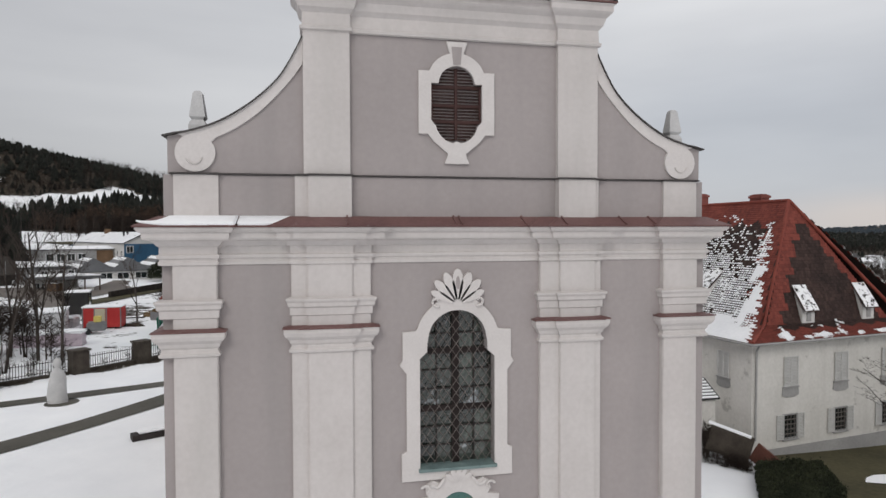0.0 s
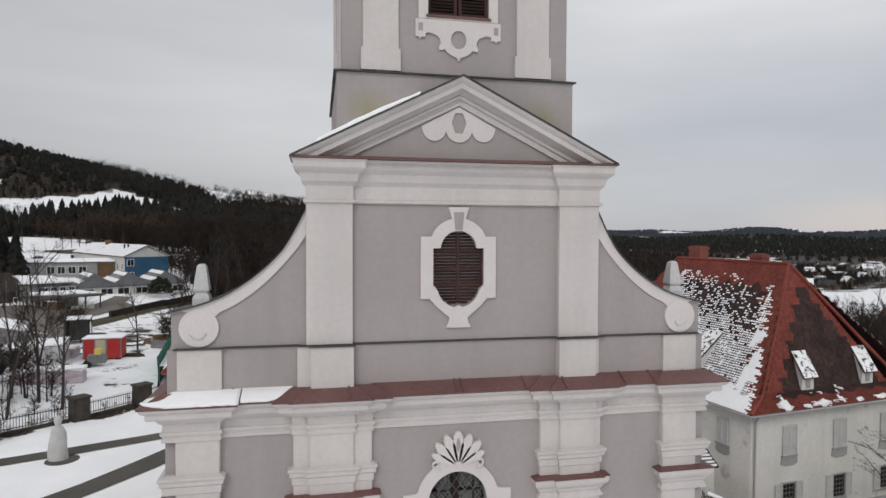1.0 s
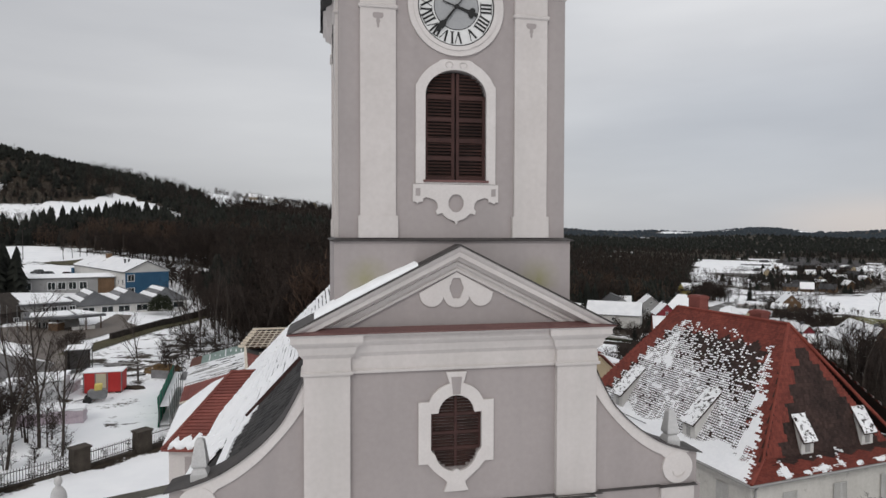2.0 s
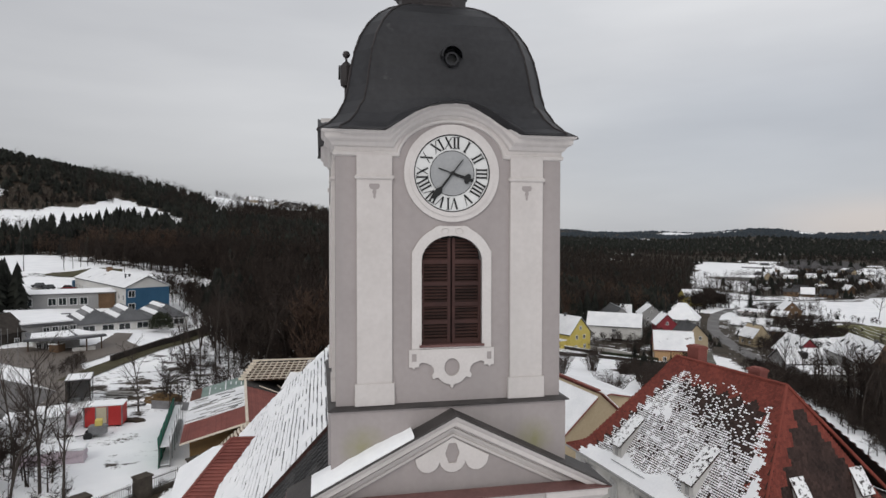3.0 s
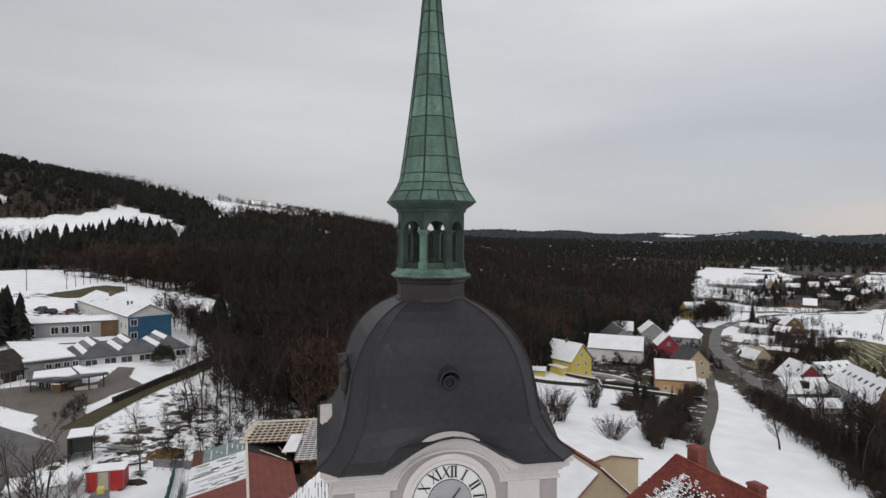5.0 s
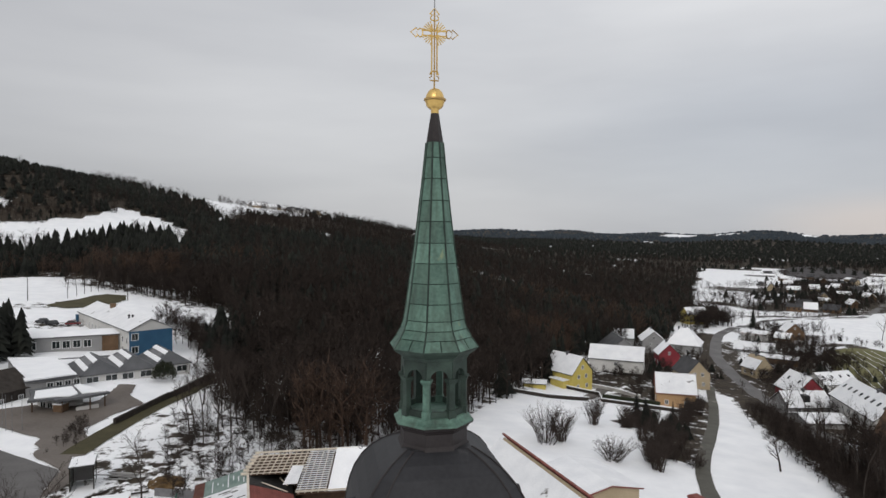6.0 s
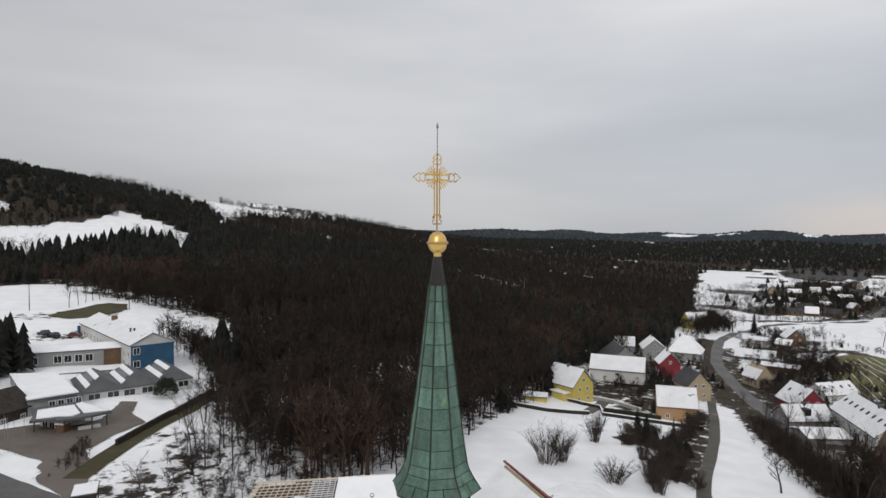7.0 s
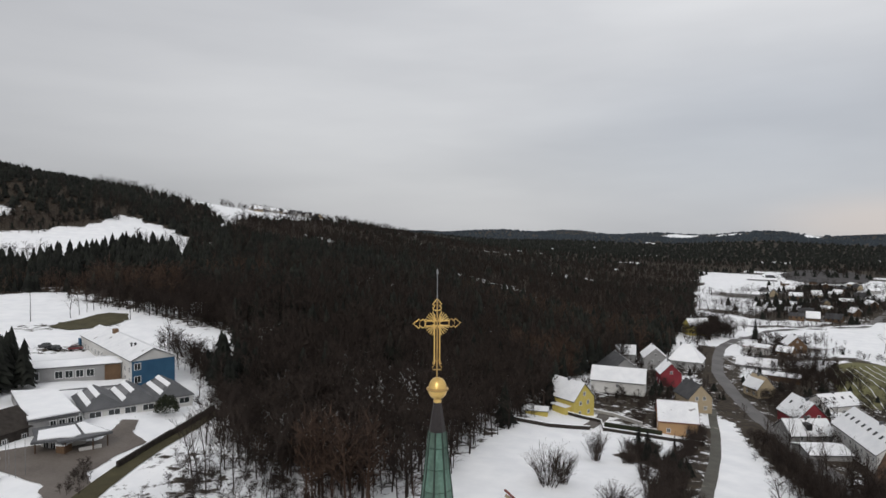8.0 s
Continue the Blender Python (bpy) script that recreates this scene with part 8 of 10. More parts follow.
def car(x, y, rz, paint, label):
    """A parked car: body, glazed cabin, four wheels, snow on the roof."""
    c = thing("car", x, y, ground_z(x, y) + 0.1, rz, label, "car", "parked cars")
    bm = bmesh.new()
    plate(bm, [(-2.1, 0.35), (2.1, 0.35), (2.15, 0.7), (1.95, 0.85), (1.0, 0.95), (-1.7, 0.98), (-2.12, 0.85)], [], -0.85, 0.85)
    part("body", bm, paint, c)
    bm = bmesh.new()
    plate(bm, [(-1.8, 0.96), (1.0, 0.95), (0.35, 1.45), (-1.4, 1.48)], [], -0.76, 0.76)
    part("cabin", bm, GLASS, c)
    bm = bmesh.new()
    plate(bm, [(-1.42, 1.45), (0.37, 1.43), (0.25, 1.52), (-1.3, 1.54)], [], -0.74, 0.74)
    part("roof", bm, paint, c)
    for wx in (-1.3, 1.3):
        for s in (-1, 1):
            bm = bmesh.new()
            lathe(bm, [(0.18, -0.09), (0.31, -0.11), (0.31, 0.11), (0.18, 0.09)], 14)
            bmesh.ops.transform(bm, matrix=Matrix.Translation((wx, s * 0.78, 0.31)) @ pose(0, 0, 0, 90), verts=bm.verts)
            part("wheel", bm, BLACK, c)


car(-85.9, 195.3, 150, CARDARK, "dark estate car parked on the snowy school drive")
car(-80.1, 195.9, 15, CARRED, "dark red car parked behind the grey school wing")
car(-89.5, 197.5, 150, CARDARK, "dark car parked beside another on the school drive")
for a, b in (((-40.4, 106.0), (-35.0, 123.0)), ((-35.0, 123.0), (-29.3, 140.7))):
    bm = bmesh.new()
    bar(bm, (a[0], a[1], 2.4), (b[0], b[1], 2.6), 0.5, 2.2)
    tagged(part("retaining_wall", bm, FENCE), "long dark retaining wall beside the school yard", "wall", "retaining walls")
for fx, fy in ((-57.0, 103.5), (-55.6, 102.6), (-54.4, 103.4), (-58.2, 105)):
    bm = bmesh.new()
    lathe(bm, [(0.05, 2.0), (0.045, 6.0), (0.03, 9.2), (0.06, 9.25), (0.02, 9.32)], 6, fx, fy)
    tagged(part("flagpole", bm, STEEL), "tall bare flagpole in the school yard", "flagpole", "flagpoles")
for tx, ty in ((-79.0, 247.0), (-110, 236)):
    bm = bmesh.new()
    z = ground_z(tx, ty)
    lathe(bm, [(0.16, z - 1), (0.12, z + 6), (0.09, z + 11)], 6, tx, ty)
    tagged(part("utility_pole", bm, BARK), "tall wooden pole on the snowy slope", "pole")

# ---- far village and the hill hamlet: small houses ----
fr2 = random.Random(21)
WALLS = (WALLWHITE, WALLGREY, WALLBROWN, TAN, WALLWHITE)
TONES = {WALLWHITE: "white", WALLGREY: "grey", WALLBROWN: "brown wooden", TAN: "tan"}


def small_house(x, y, rz, L, W, e, r, wall, snow, group):
    base = ground_z(x, y)
    h = thing("village_house", x, y, base, rz, TONES[wall] + " village house with a " + ("snowy" if snow else "dark") + " gabled roof far off", "house", group)
    bm = bmesh.new()
    a, b = L / 2, W / 2
    v = [[bm.verts.new((s * a, yy, zz)) for yy, zz in ((-b, -2), (b, -2), (b, e), (0, r - 0.1), (-b, e))] for s in (-1, 1)]
    bm.faces.new(v[0])
    bm.faces.new(v[1][::-1])
    for k in range(5):
        bm.faces.new((v[0][k], v[0][(k + 1) % 5], v[1][(k + 1) % 5], v[1][k]))
    part("wall", bm, wall, h)
    for s in (-1, 1):
        bm = bmesh.new()
        sl = (r - e) / b
        q = [(-a - 0.5, s * (b + 0.5), e - sl * 0.5), (a + 0.5, s * (b + 0.5), e - sl * 0.5), (a + 0.5, 0, r), (-a - 0.5, 0, r)]
        v = [bm.verts.new(p) for p in q] + [bm.verts.new((p[0], p[1], p[2] + 0.3)) for p in q]
        for fc in ((0, 1, 2, 3), (4, 5, 6, 7), (0, 1, 5, 4), (1, 2, 6, 5), (2, 3, 7, 6), (3, 0, 4, 7)):
            bm.faces.new([v[i] for i in fc])
        part("roof", bm, (SNOW if s * snow <= 1 else ROOFSNOW) if snow else ROOFDARK, h)
    for s in (-1, 1):
        for i in range(3):
            bm = bmesh.new()
            m = Matrix.Translation((-a + L * (i + 0.5) / 3, s * (b + 0.02), e * 0.45)) @ pose(0, 0, 0)
            box(bm, -0.55, -0.03, 0, 0.55, 0.03, 1.3, m)
            part("window", bm, GLASS, h)
    for gz in (e * 0.45, e + 0.5):
        bm = bmesh.new()
        box(bm, -a - 0.04, -0.6, gz, -a + 0.02, 0.6, gz + 1.2)
        part("window", bm, GLASS, h)


FAR_HOUSES = [(659, 797), (512, 626), (497, 592), (506, 569), (681, 738), (651, 683), (667, 651), (483, 503), (546, 584), (403, 439), (388, 415), (441, 459), (511, 508), (450, 437), (374, 417), (400, 406), (594, 675), (614, 713), (563, 580), (634, 639), (516, 485), (572, 553), (590, 600), (620, 590), (700, 690), (650, 610), (560, 640)]
for x, y in FAR_HOUSES:
    k = fr2.random()
    small_house(x, y, fr2.choice((-40, -130, -60, -20, -100)), fr2.uniform(8.5, 13), fr2.uniform(7, 9), fr2.uniform(2.8, 4.2), fr2.uniform(5.8, 8.0), fr2.choice((WALLGREY, WALLBROWN, WALLBROWN, TAN, WALLWHITE)), 0 if k < 0.3 else (1 if k < 0.6 else 2), "far village")
for x, y, l in ((465, 601, 34), (484, 603, 26), (640, 790, 40)):
    small_house(x, y, -44, l, 9, 2.6, 4.6, WALLGREY, 1, "long farm sheds")
for i in range(24):
    az, r = -6.5 + 6.2 * fr2.random(), 1060 + 110 * fr2.random()
    x, y = HUB[0] + r * math.sin(radians(az)), HUB[1] + r * math.cos(radians(az))
    small_house(x, y, fr2.choice((0, 40, 90, 130)), fr2.uniform(10, 16), 9, 4, 8.5, fr2.choice(WALLS), 1 if i % 3 else 0, "hill hamlet")

# ---- building site and churchyard beside the church ----
site = thing("new_building", -11.3, 57.2, 0.4, 97.25, "unfinished building with red tiles, sheeting and bare timber on its roof", "building")
SR, SW, SW_R, DROP_L, DROP_R = 6.9, 6.2, 5.3, 1.5, 2.2


def site_z(x, y):
    """Height of the roof by place along and across; the ridge rises a little to its far end."""
    return SR + x * 0.045 - (y * DROP_L if y > 0 else -y * DROP_R) / SW


def roof_quad(bm, x0, x1, y0, y1, t0, t1, sway=0.0):
    """A slab on the pitched roof between two lengths of the ridge and two distances from it."""
    v = []
    for t in (t0, t1):
        for x, y in ((x0, y0), (x1, y0), (x1, y1), (x0, y1)):
            v.append(bm.verts.new((x, y, site_z(x, y) + t + (sway * math.sin(x * 2.1 + y) if t == t1 else 0))))
    for f in ((0, 1, 2, 3), (4, 5, 6, 7), (0, 1, 5, 4), (1, 2, 6, 5), (2, 3, 7, 6), (3, 0, 4, 7)):
        bm.faces.new([v[i] for i in f])


bm = bmesh.new()
v = [[bm.verts.new((x, y, z)) for y, z in ((-4.8, -1), (5.4, -1), (5.4, site_z(x, 5.4) - 0.05), (0, site_z(x, 0) - 0.05), (-4.8, site_z(x, -4.8) - 0.05))] for x in (-7.6, 8.3)]
bm.faces.new(v[0])
bm.faces.new(v[1][::-1])
for k in range(5):
    bm.faces.new((v[0][k], v[0][(k + 1) % 5], v[1][(k + 1) % 5], v[1][k]))
part("wall", bm, WOODTAN, site, "ochre boarded walls")
for x0, x1, s, mat, nm, lab in ((-8.75, -3.4, 1, REDROOF2, "roof_tiles", "red tile"), (-3.4, 4.6, 1, TARP, "white_sheet", "white sheeting under snow"), (4.6, 8.75, 1, FOILGREEN, "green_sheet", "grey-green sheeting"), (-8.75, 4.0, -1, REDROOF2, "roof_tiles", "red tile"), (4.0, 8.75, -1, FOIL, "black_sheet", "black sheeting")):
    bm = bmesh.new()
    wide = SW if s > 0 else -SW_R
    roof_quad(bm, x0, x1, 0, wide, 0.0, 0.12)
    ob = part(nm, bm, mat, site, lab)
    if mat is REDROOF2:
        for i in range(24):
            y = wide * (i + 0.5) / 24
            bm = bmesh.new()
            bar(bm, (x0, y, site_z(x0, y) + 0.15), (x1, y, site_z(x1, y) + 0.15), 0.10, 0.05)
            part("tile_course", bm, REDROOF2, ob)
    if mat is TARP:
        # Thin grey and black strips laid across the white sheet.
        sr2 = random.Random(4)
        for i in range(44):
            bm = bmesh.new()
            y0, xs, ln = sr2.uniform(0.1, 4.6), sr2.uniform(x0, x1 - 0.4), sr2.uniform(0.5, 1.9)
            roof_quad(bm, xs, xs + sr2.uniform(0.08, 0.28), y0, min(SW, y0 + ln), 0.115, 0.15, 0.02)
            part("fold", bm, PLASTER_GREY if i % 3 else FOIL, ob)
    if mat is FOILGREEN:
        bm = bmesh.new()
        roof_quad(bm, x0, x1, 5.0, SW, 0.125, 0.17, 0.02)
        part("brown_sheet", bm, WOODRED, ob, "dull brown sheet")
        for i in range(7):
            bm = bmesh.new()
            roof_quad(bm, 5.0 + (i % 3) * 0.8, 6.4 + (i % 4) * 0.7, 0.4 + i * 0.6, 0.52 + i * 0.6, 0.125, 0.16)
            part("fold", bm, TARP, ob)
    if mat is FOIL:
        # loose, rucked sheeting hanging over the topmost tiles, held by two battens
        bm = bmesh.new()
        rows = []
        for i in range(15):
            y = -(SW_R + 0.25) * i / 14
            low = 4.3 - 0.7 * (i / 14) + 0.22 * math.sin(i * 1.7)
            rows.append([bm.verts.new((low + (8.6 - low) * k / 7, y, site_z(low + (8.6 - low) * k / 7, y) + 0.16 + 0.10 * noise.noise(Vector((k * 0.9, i * 0.8, 2.0))) - (0.5 if i == 14 else 0.0))) for k in range(8)])
        for r0, r1 in zip(rows, rows[1:]):
            for k in range(7):
                bm.faces.new((r0[k], r0[k + 1], r1[k + 1], r1[k]))
        part("rucked_sheet", bm, FOIL, ob, "rucked black membrane")
        for x0_, x1_, y0_, y1_ in ((5.0, 3.9, -1.6, -4.6), (7.6, 5.6, -3.9, -4.7)):
            bm = bmesh.new()
            bar(bm, (x0_, y0_, site_z(x0_, y0_) + 0.30), (x1_, y1_, site_z(x1_, y1_) + 0.30), 0.12, 0.08)
            part("batten", bm, WOODNEW, ob)
bm = bmesh.new()
bar(bm, (-8.9, 0, site_z(-8.9, 0) + 0.18), (8.75, 0, site_z(8.75, 0) + 0.18), 0.28, 0.18)
part("ridge_board", bm, WOODNEW, site)
for s in (-1, 1):
    bm = bmesh.new()
    wide = SW if s > 0 else -SW_R
    bar(bm, (-8.8, 0, site_z(-8.8, 0) + 0.06), (-8.8, wide, site_z(-8.8, wide) + 0.06), 0.14, 0.24, (1, 0, 0))
    part("verge_board", bm, WOODNEW, site)
# gable of the lower wing, with a row of blocks along its rakes
GX = -9.7
gz = lambda y: SR - 0.4 - abs(y) / 5.6 * 4.4
bm = bmesh.new()
v = [[bm.verts.new((x, y, z)) for y, z in ((-5.6, -1.5), (5.6, -1.5), (5.6, gz(5.6)), (0, gz(0)), (-5.6, gz(5.6)))] for x in (GX, GX + 1.0)]
bm.faces.new(v[0])
bm.faces.new(v[1][::-1])
for k in range(5):
    bm.faces.new((v[0][k], v[0][(k + 1) % 5], v[1][(k + 1) % 5], v[1][k]))
wing = part("wing_gable", bm, WOODRED, site, "red-brown boarded gable")
for i in range(22):
    y = -5.4 + 10.8 * i / 21
    bm = bmesh.new()
    bar(bm, (GX - 0.02, y, -1.4), (GX - 0.02, y, gz(y) - 0.1), 0.06, 0.05)
    part("batten", bm, WOODDARK, wing)
bm = bmesh.new()
bar(bm, (GX - 0.08, 0.3, -1.0), (GX - 0.08, 0.3, gz(0.3) - 0.5), 0.35, 0.10)
part("post", bm, PLASTER_GREY, wing)
for s in (-1, 1):
    for i in range(19):
        y = s * (0.15 + 5.5 * i / 18)
        bm = bmesh.new()
        m = Matrix.Translation((GX + 0.4, y, gz(y) + 0.10)) @ pose(0, 0, 0, -s * 38, 0, 0)
        box(bm, -0.55, -0.11, -0.14, 0.5, 0.11, 0.16, m)
        part("block", bm, WOODNEW, wing, "pale timber block")

# roof frame of a second building with battens and boards
fr3 = thing("roof_frame", -3.0, 64.0, 2.2, label="long new roof with bare battens, white boards and snow", category="building")
ORIGIN[fr3] = Vector((-3.0, 64.0, 2.2))
RA, RB, EA, EB = Vector((-11.1, 66.1, 9.5)), Vector((6.0, 65.7, 9.5)), Vector((-14.0, 61.5, 6.1)), Vector((6.0, 61.3, 6.0))


def frame_at(u, w, lift=0.0):
    """A point of the bare roof: u along from its hip, w up from eaves to ridge."""
    p = EA.lerp(EB, u).lerp(RA.lerp(RB, u), w)
    return p + Vector((0, 0, lift))


poly_slab("wall", [(-5.6, 62.6), (5.5, 62.6), (5.5, 72), (-10.5, 72), (-10.5, 66.9), (-5.6, 66.9)], 0.5, 5.7, WOODDARK, fr3)
bm = bmesh.new()
for u0, u1, w0 in ((0.0, 0.385, 0.52), (0.385, 1.0, 0.0)):
    bm.faces.new([bm.verts.new(frame_at(u, w, -0.3)) for u, w in ((u0, w0), (u1, w0), (u1, 1), (u0, 1))])
v = [bm.verts.new(p - Vector((0, 0, 0.3))) for p in (EA.lerp(RA, 0.52), RA, RB, Vector((6.0, 73, 6.5)), Vector((-12, 73, 6.5)))]
bm.faces.new((v[1], v[2], v[3], v[4]))
bm.faces.new((v[1], v[4], v[0]))
part("sarking", bm, WOODDARK, fr3)
for i in range(26):
    u = i / 25
    bm = bmesh.new()
    bar(bm, frame_at(u, 0 if u > 0.385 else 0.5, -0.12), frame_at(u, 1, -0.12), 0.10, 0.16)
    part("rafter", bm, WOODNEW, fr3)
for i in range(8):
    w = 0.5 + i / 14
    bm = bmesh.new()
    bar(bm, frame_at(0, w, 0.05), frame_at(0.40, w, 0.05), 0.15, 0.08)
    part("batten", bm, WOODNEW, fr3)
for i in range(19):
    w = i / 19
    bm = bmesh.new()
    bar(bm, frame_at(0.385, w, 0.14), frame_at(0.57, w, 0.14), 0.21, 0.05)
    part("white_board", bm, TARP, fr3, "white roof board")
bm = bmesh.new()
v = [bm.verts.new(frame_at(u, w, t)) for t in (0.12, 0.18) for u, w in ((0.29, 0.18), (0.378, 0.18), (0.378, 0.60), (0.30, 0.62))]
for f in ((0, 1, 2, 3), (4, 5, 6, 7), (0, 1, 5, 4), (1, 2, 6, 5), (2, 3, 7, 6), (3, 0, 4, 7)):
    bm.faces.new([v[i] for i in f])
part("white_panel", bm, TARP, fr3, "white insulating panel")
bm = bmesh.new()
v = [bm.verts.new(frame_at(u, w, t)) for t in (0.02, 0.26) for u, w in ((0.58, -0.02), (1.01, -0.02), (1.01, 1.0), (0.58, 1.0))]
for f in ((0, 1, 2, 3), (4, 5, 6, 7), (0, 1, 5, 4), (1, 2, 6, 5), (2, 3, 7, 6), (3, 0, 4, 7)):
    bm.faces.new([v[i] for i in f])
part("roof_snow", bm, SNOW, fr3)
for a, b in ((RA, RB), (EA.lerp(EB, 0.385), EB)):
    bm = bmesh.new()
    bar(bm, a + Vector((0, 0, 0.12)), b + Vector((0, 0, 0.12)), 0.22, 0.18)
    part("edge_board", bm, WOODNEW, fr3)
for i in range(7):
    p = EA.lerp(RA, 0.5 + i / 12)
    bm = bmesh.new()
    box(bm, p.x - 0.4, p.y - 0.12, p.z - 0.05, p.x + 0.3, p.y + 0.12, p.z + 0.22)
    part("hip_block", bm, WOODNEW, fr3)

# scaffold with green netting
scaf = thing("scaffold", -18.6, 57.0, 1.2, 97.25, "scaffold hung with green netting beside an unfinished roof", "scaffold")
for i in range(7):
    x = -7.5 + 2.5 * i
    for y in (0.0, 0.9):
        bm = bmesh.new()
        bar(bm, (x, y, -0.5), (x, y, 4.6), 0.06)
        part("standard", bm, STEEL, scaf)
for z in (1.8, 3.6):
    bm = bmesh.new()
    box(bm, -7.7, 0.0, z, 7.7, 0.85, z + 0.06)
    part("deck", bm, TARP, scaf)
bm = bmesh.new()
rows = []
for i in range(37):
    x = -7.8 + 15.6 * i / 36
    rows.append([bm.verts.new((x, 1.0 + 0.04 * math.sin(i * 1.1 + j) + (0.03 if k else 0), 0.4 + 4.2 * j / 8)) for k in (0, 1) for j in range(9)])
for r0, r1 in zip(rows, rows[1:]):
    for j in range(8):
        bm.faces.new((r0[j], r1[j], r1[j + 1], r0[j + 1]))
        bm.faces.new((r0[9 + j], r0[10 + j], r1[10 + j], r1[9 + j]))
part("netting", bm, NET, scaf, "green safety netting")

# red site container
con = thing("site_container", -28.4, 65.2, 2.55, 4.0, "red site container with a beige door and snow on top", "container")
bm = bmesh.new()
box(bm, -2.1, -1.1, 0.35, 2.1, 1.2, 2.7)
bmesh.ops.bevel(bm, geom=bm.edges[:], offset=0.05, segments=2, affect="EDGES")
part("body", bm, REDBOX, con, "red painted steel body")
bm = bmesh.new()
box(bm, -0.75, -1.14, 0.4, 0.35, -1.09, 2.6)
part("door", bm, BEIGE, con, "beige panel door")
for x in (-2.08, -0.85, 0.42, 1.95):
    bm = bmesh.new()
    box(bm, x, -1.15, 0.35, x + 0.12, -1.08, 2.68)
    part("corner_post", bm, STEEL, con)
bm = bmesh.new()
box(bm, -2.2, -1.2, 2.7, 2.2, 1.3, 2.88)
bmesh.ops.bevel(bm, geom=bm.edges[:], offset=0.07, segments=2, affect="EDGES")
part("roof_snow", bm, SNOW, con)
for x in (-1.6, 1.6):
    bm = bmesh.new()
    box(bm, x - 0.3, -1.0, -0.1, x + 0.3, 1.0, 0.36)
    part("skid", bm, IRON, con)
# small trailer compressor
trl = thing("trailer", -27.8, 60.6, 2.6, 12.0, "small yellow-grey trailer machine with one visible wheel", "trailer")
bm = bmesh.new()
box(bm, -0.9, -0.6, 0.5, 1.0, 0.6, 1.5)
bmesh.ops.bevel(bm, geom=bm.edges[:], offset=0.12, segments=3, affect="EDGES")
part("housing", bm, STEEL, trl)
bm = bmesh.new()
box(bm, -0.2, -0.5, 1.5, 0.5, 0.5, 2.1)
part("hood", bm, YELLOW, trl, "yellow hood")
for s in (-1, 1):
    bm = bmesh.new()
    lathe(bm, [(0.20, -0.09), (0.42, -0.11), (0.46, 0.0), (0.42, 0.11), (0.20, 0.09)], 16)
    bmesh.ops.transform(bm, matrix=Matrix.Translation((-0.9, s * 0.68, 0.46)) @ pose(0, 0, 0, 90), verts=bm.verts)
    part("tyre", bm, BLACK, trl)
bm = bmesh.new()
bar(bm, (-0.8, 0, 0.55), (-2.2, 0, 0.4), 0.1)
part("drawbar", bm, IRON, trl)
# sheeted stacks
for i, (x, y, rz, a, b, h, mat, lab) in enumerate(((-33.6, 63.0, 12, 3.4, 5.0, 2.5, PLASTIC_W, "stack of building material under dirty white sheeting"), (-37.2, 62.5, 12, 1.6, 4.0, 2.2, PLASTIC_W, "sheeted pallet stack with snow on top"), (-29.4, 52.6, 8, 6.0, 1.8, 1.5, MAGENTA, "long low stack under pinkish sheeting and snow"), (-33.6, 66.5, 0, 3.4, 2.0, 1.2, PLASTIC_W, "low pile of boards under snow"))):
    st = thing("covered_stack", x, y, 2.6, rz, lab, "stack")
    bm = bmesh.new()
    box(bm, -a / 2, -b / 2, 0, a / 2, b / 2, h)
    bmesh.ops.subdivide_edges(bm, edges=bm.edges[:], cuts=4, use_grid_fill=True)
    for q in bm.verts:
        q.co += Vector((rng.uniform(-0.1, 0.1), rng.uniform(-0.1, 0.1), rng.uniform(-0.08, 0.12)))
    part("sheeting", bm, mat, st)
    bm = bmesh.new()
    box(bm, -a / 2 - 0.05, -b / 2 - 0.05, h + 0.02, a / 2 + 0.05, b / 2 + 0.05, h + 0.22)
    bmesh.ops.subdivide_edges(bm, edges=bm.edges[:], cuts=4, use_grid_fill=True)
    for q in bm.verts:
        q.co += Vector((rng.uniform(-0.12, 0.12), rng.uniform(-0.12, 0.12), rng.uniform(-0.05, 0.1)))
    part("snow_cap", bm, SNOW, st)
# bus-stop like shelter
sh = thing("shelter", -35.4, 77.0, 2.5, 14.0, "small grey post shelter with a snowy flat roof", "shelter")
for x in (-1.4, 1.4):
    for y in (-1.9, 1.9):
        bm = bmesh.new()
        bar(bm, (x, y, -0.3), (x, y, 3.5), 0.14)
        part("post", bm, FENCE, sh)
for x in (-1.4, 1.4):
    bm = bmesh.new()
    box(bm, x - 0.03, -1.9, 0.3, x + 0.03, 1.9, 3.3)
    part("side_panel", bm, GLASS_GLINTS, sh, "grey glazed side panel")
for z in (0.3, 3.4):
    for x in (-1.4, 1.4):
        bm = bmesh.new()
        bar(bm, (x, -1.9, z), (x, 1.9, z), 0.1)
        part("rail", bm, FENCE, sh)
bm = bmesh.new()
box(bm, -1.35, 1.85, 0.3, 1.35, 1.92, 3.3)
part("back_panel", bm, PLASTER_GREY, sh)
bm = bmesh.new()
box(bm, -1.6, -2.1, 3.5, 1.6, 2.1, 3.62)
part("roof", bm, ROOFGREY, sh)
bm = bmesh.new()
box(bm, -1.5, -2.0, 3.622, 1.5, 2.0, 3.72)
part("roof_snow", bm, SNOW, sh)
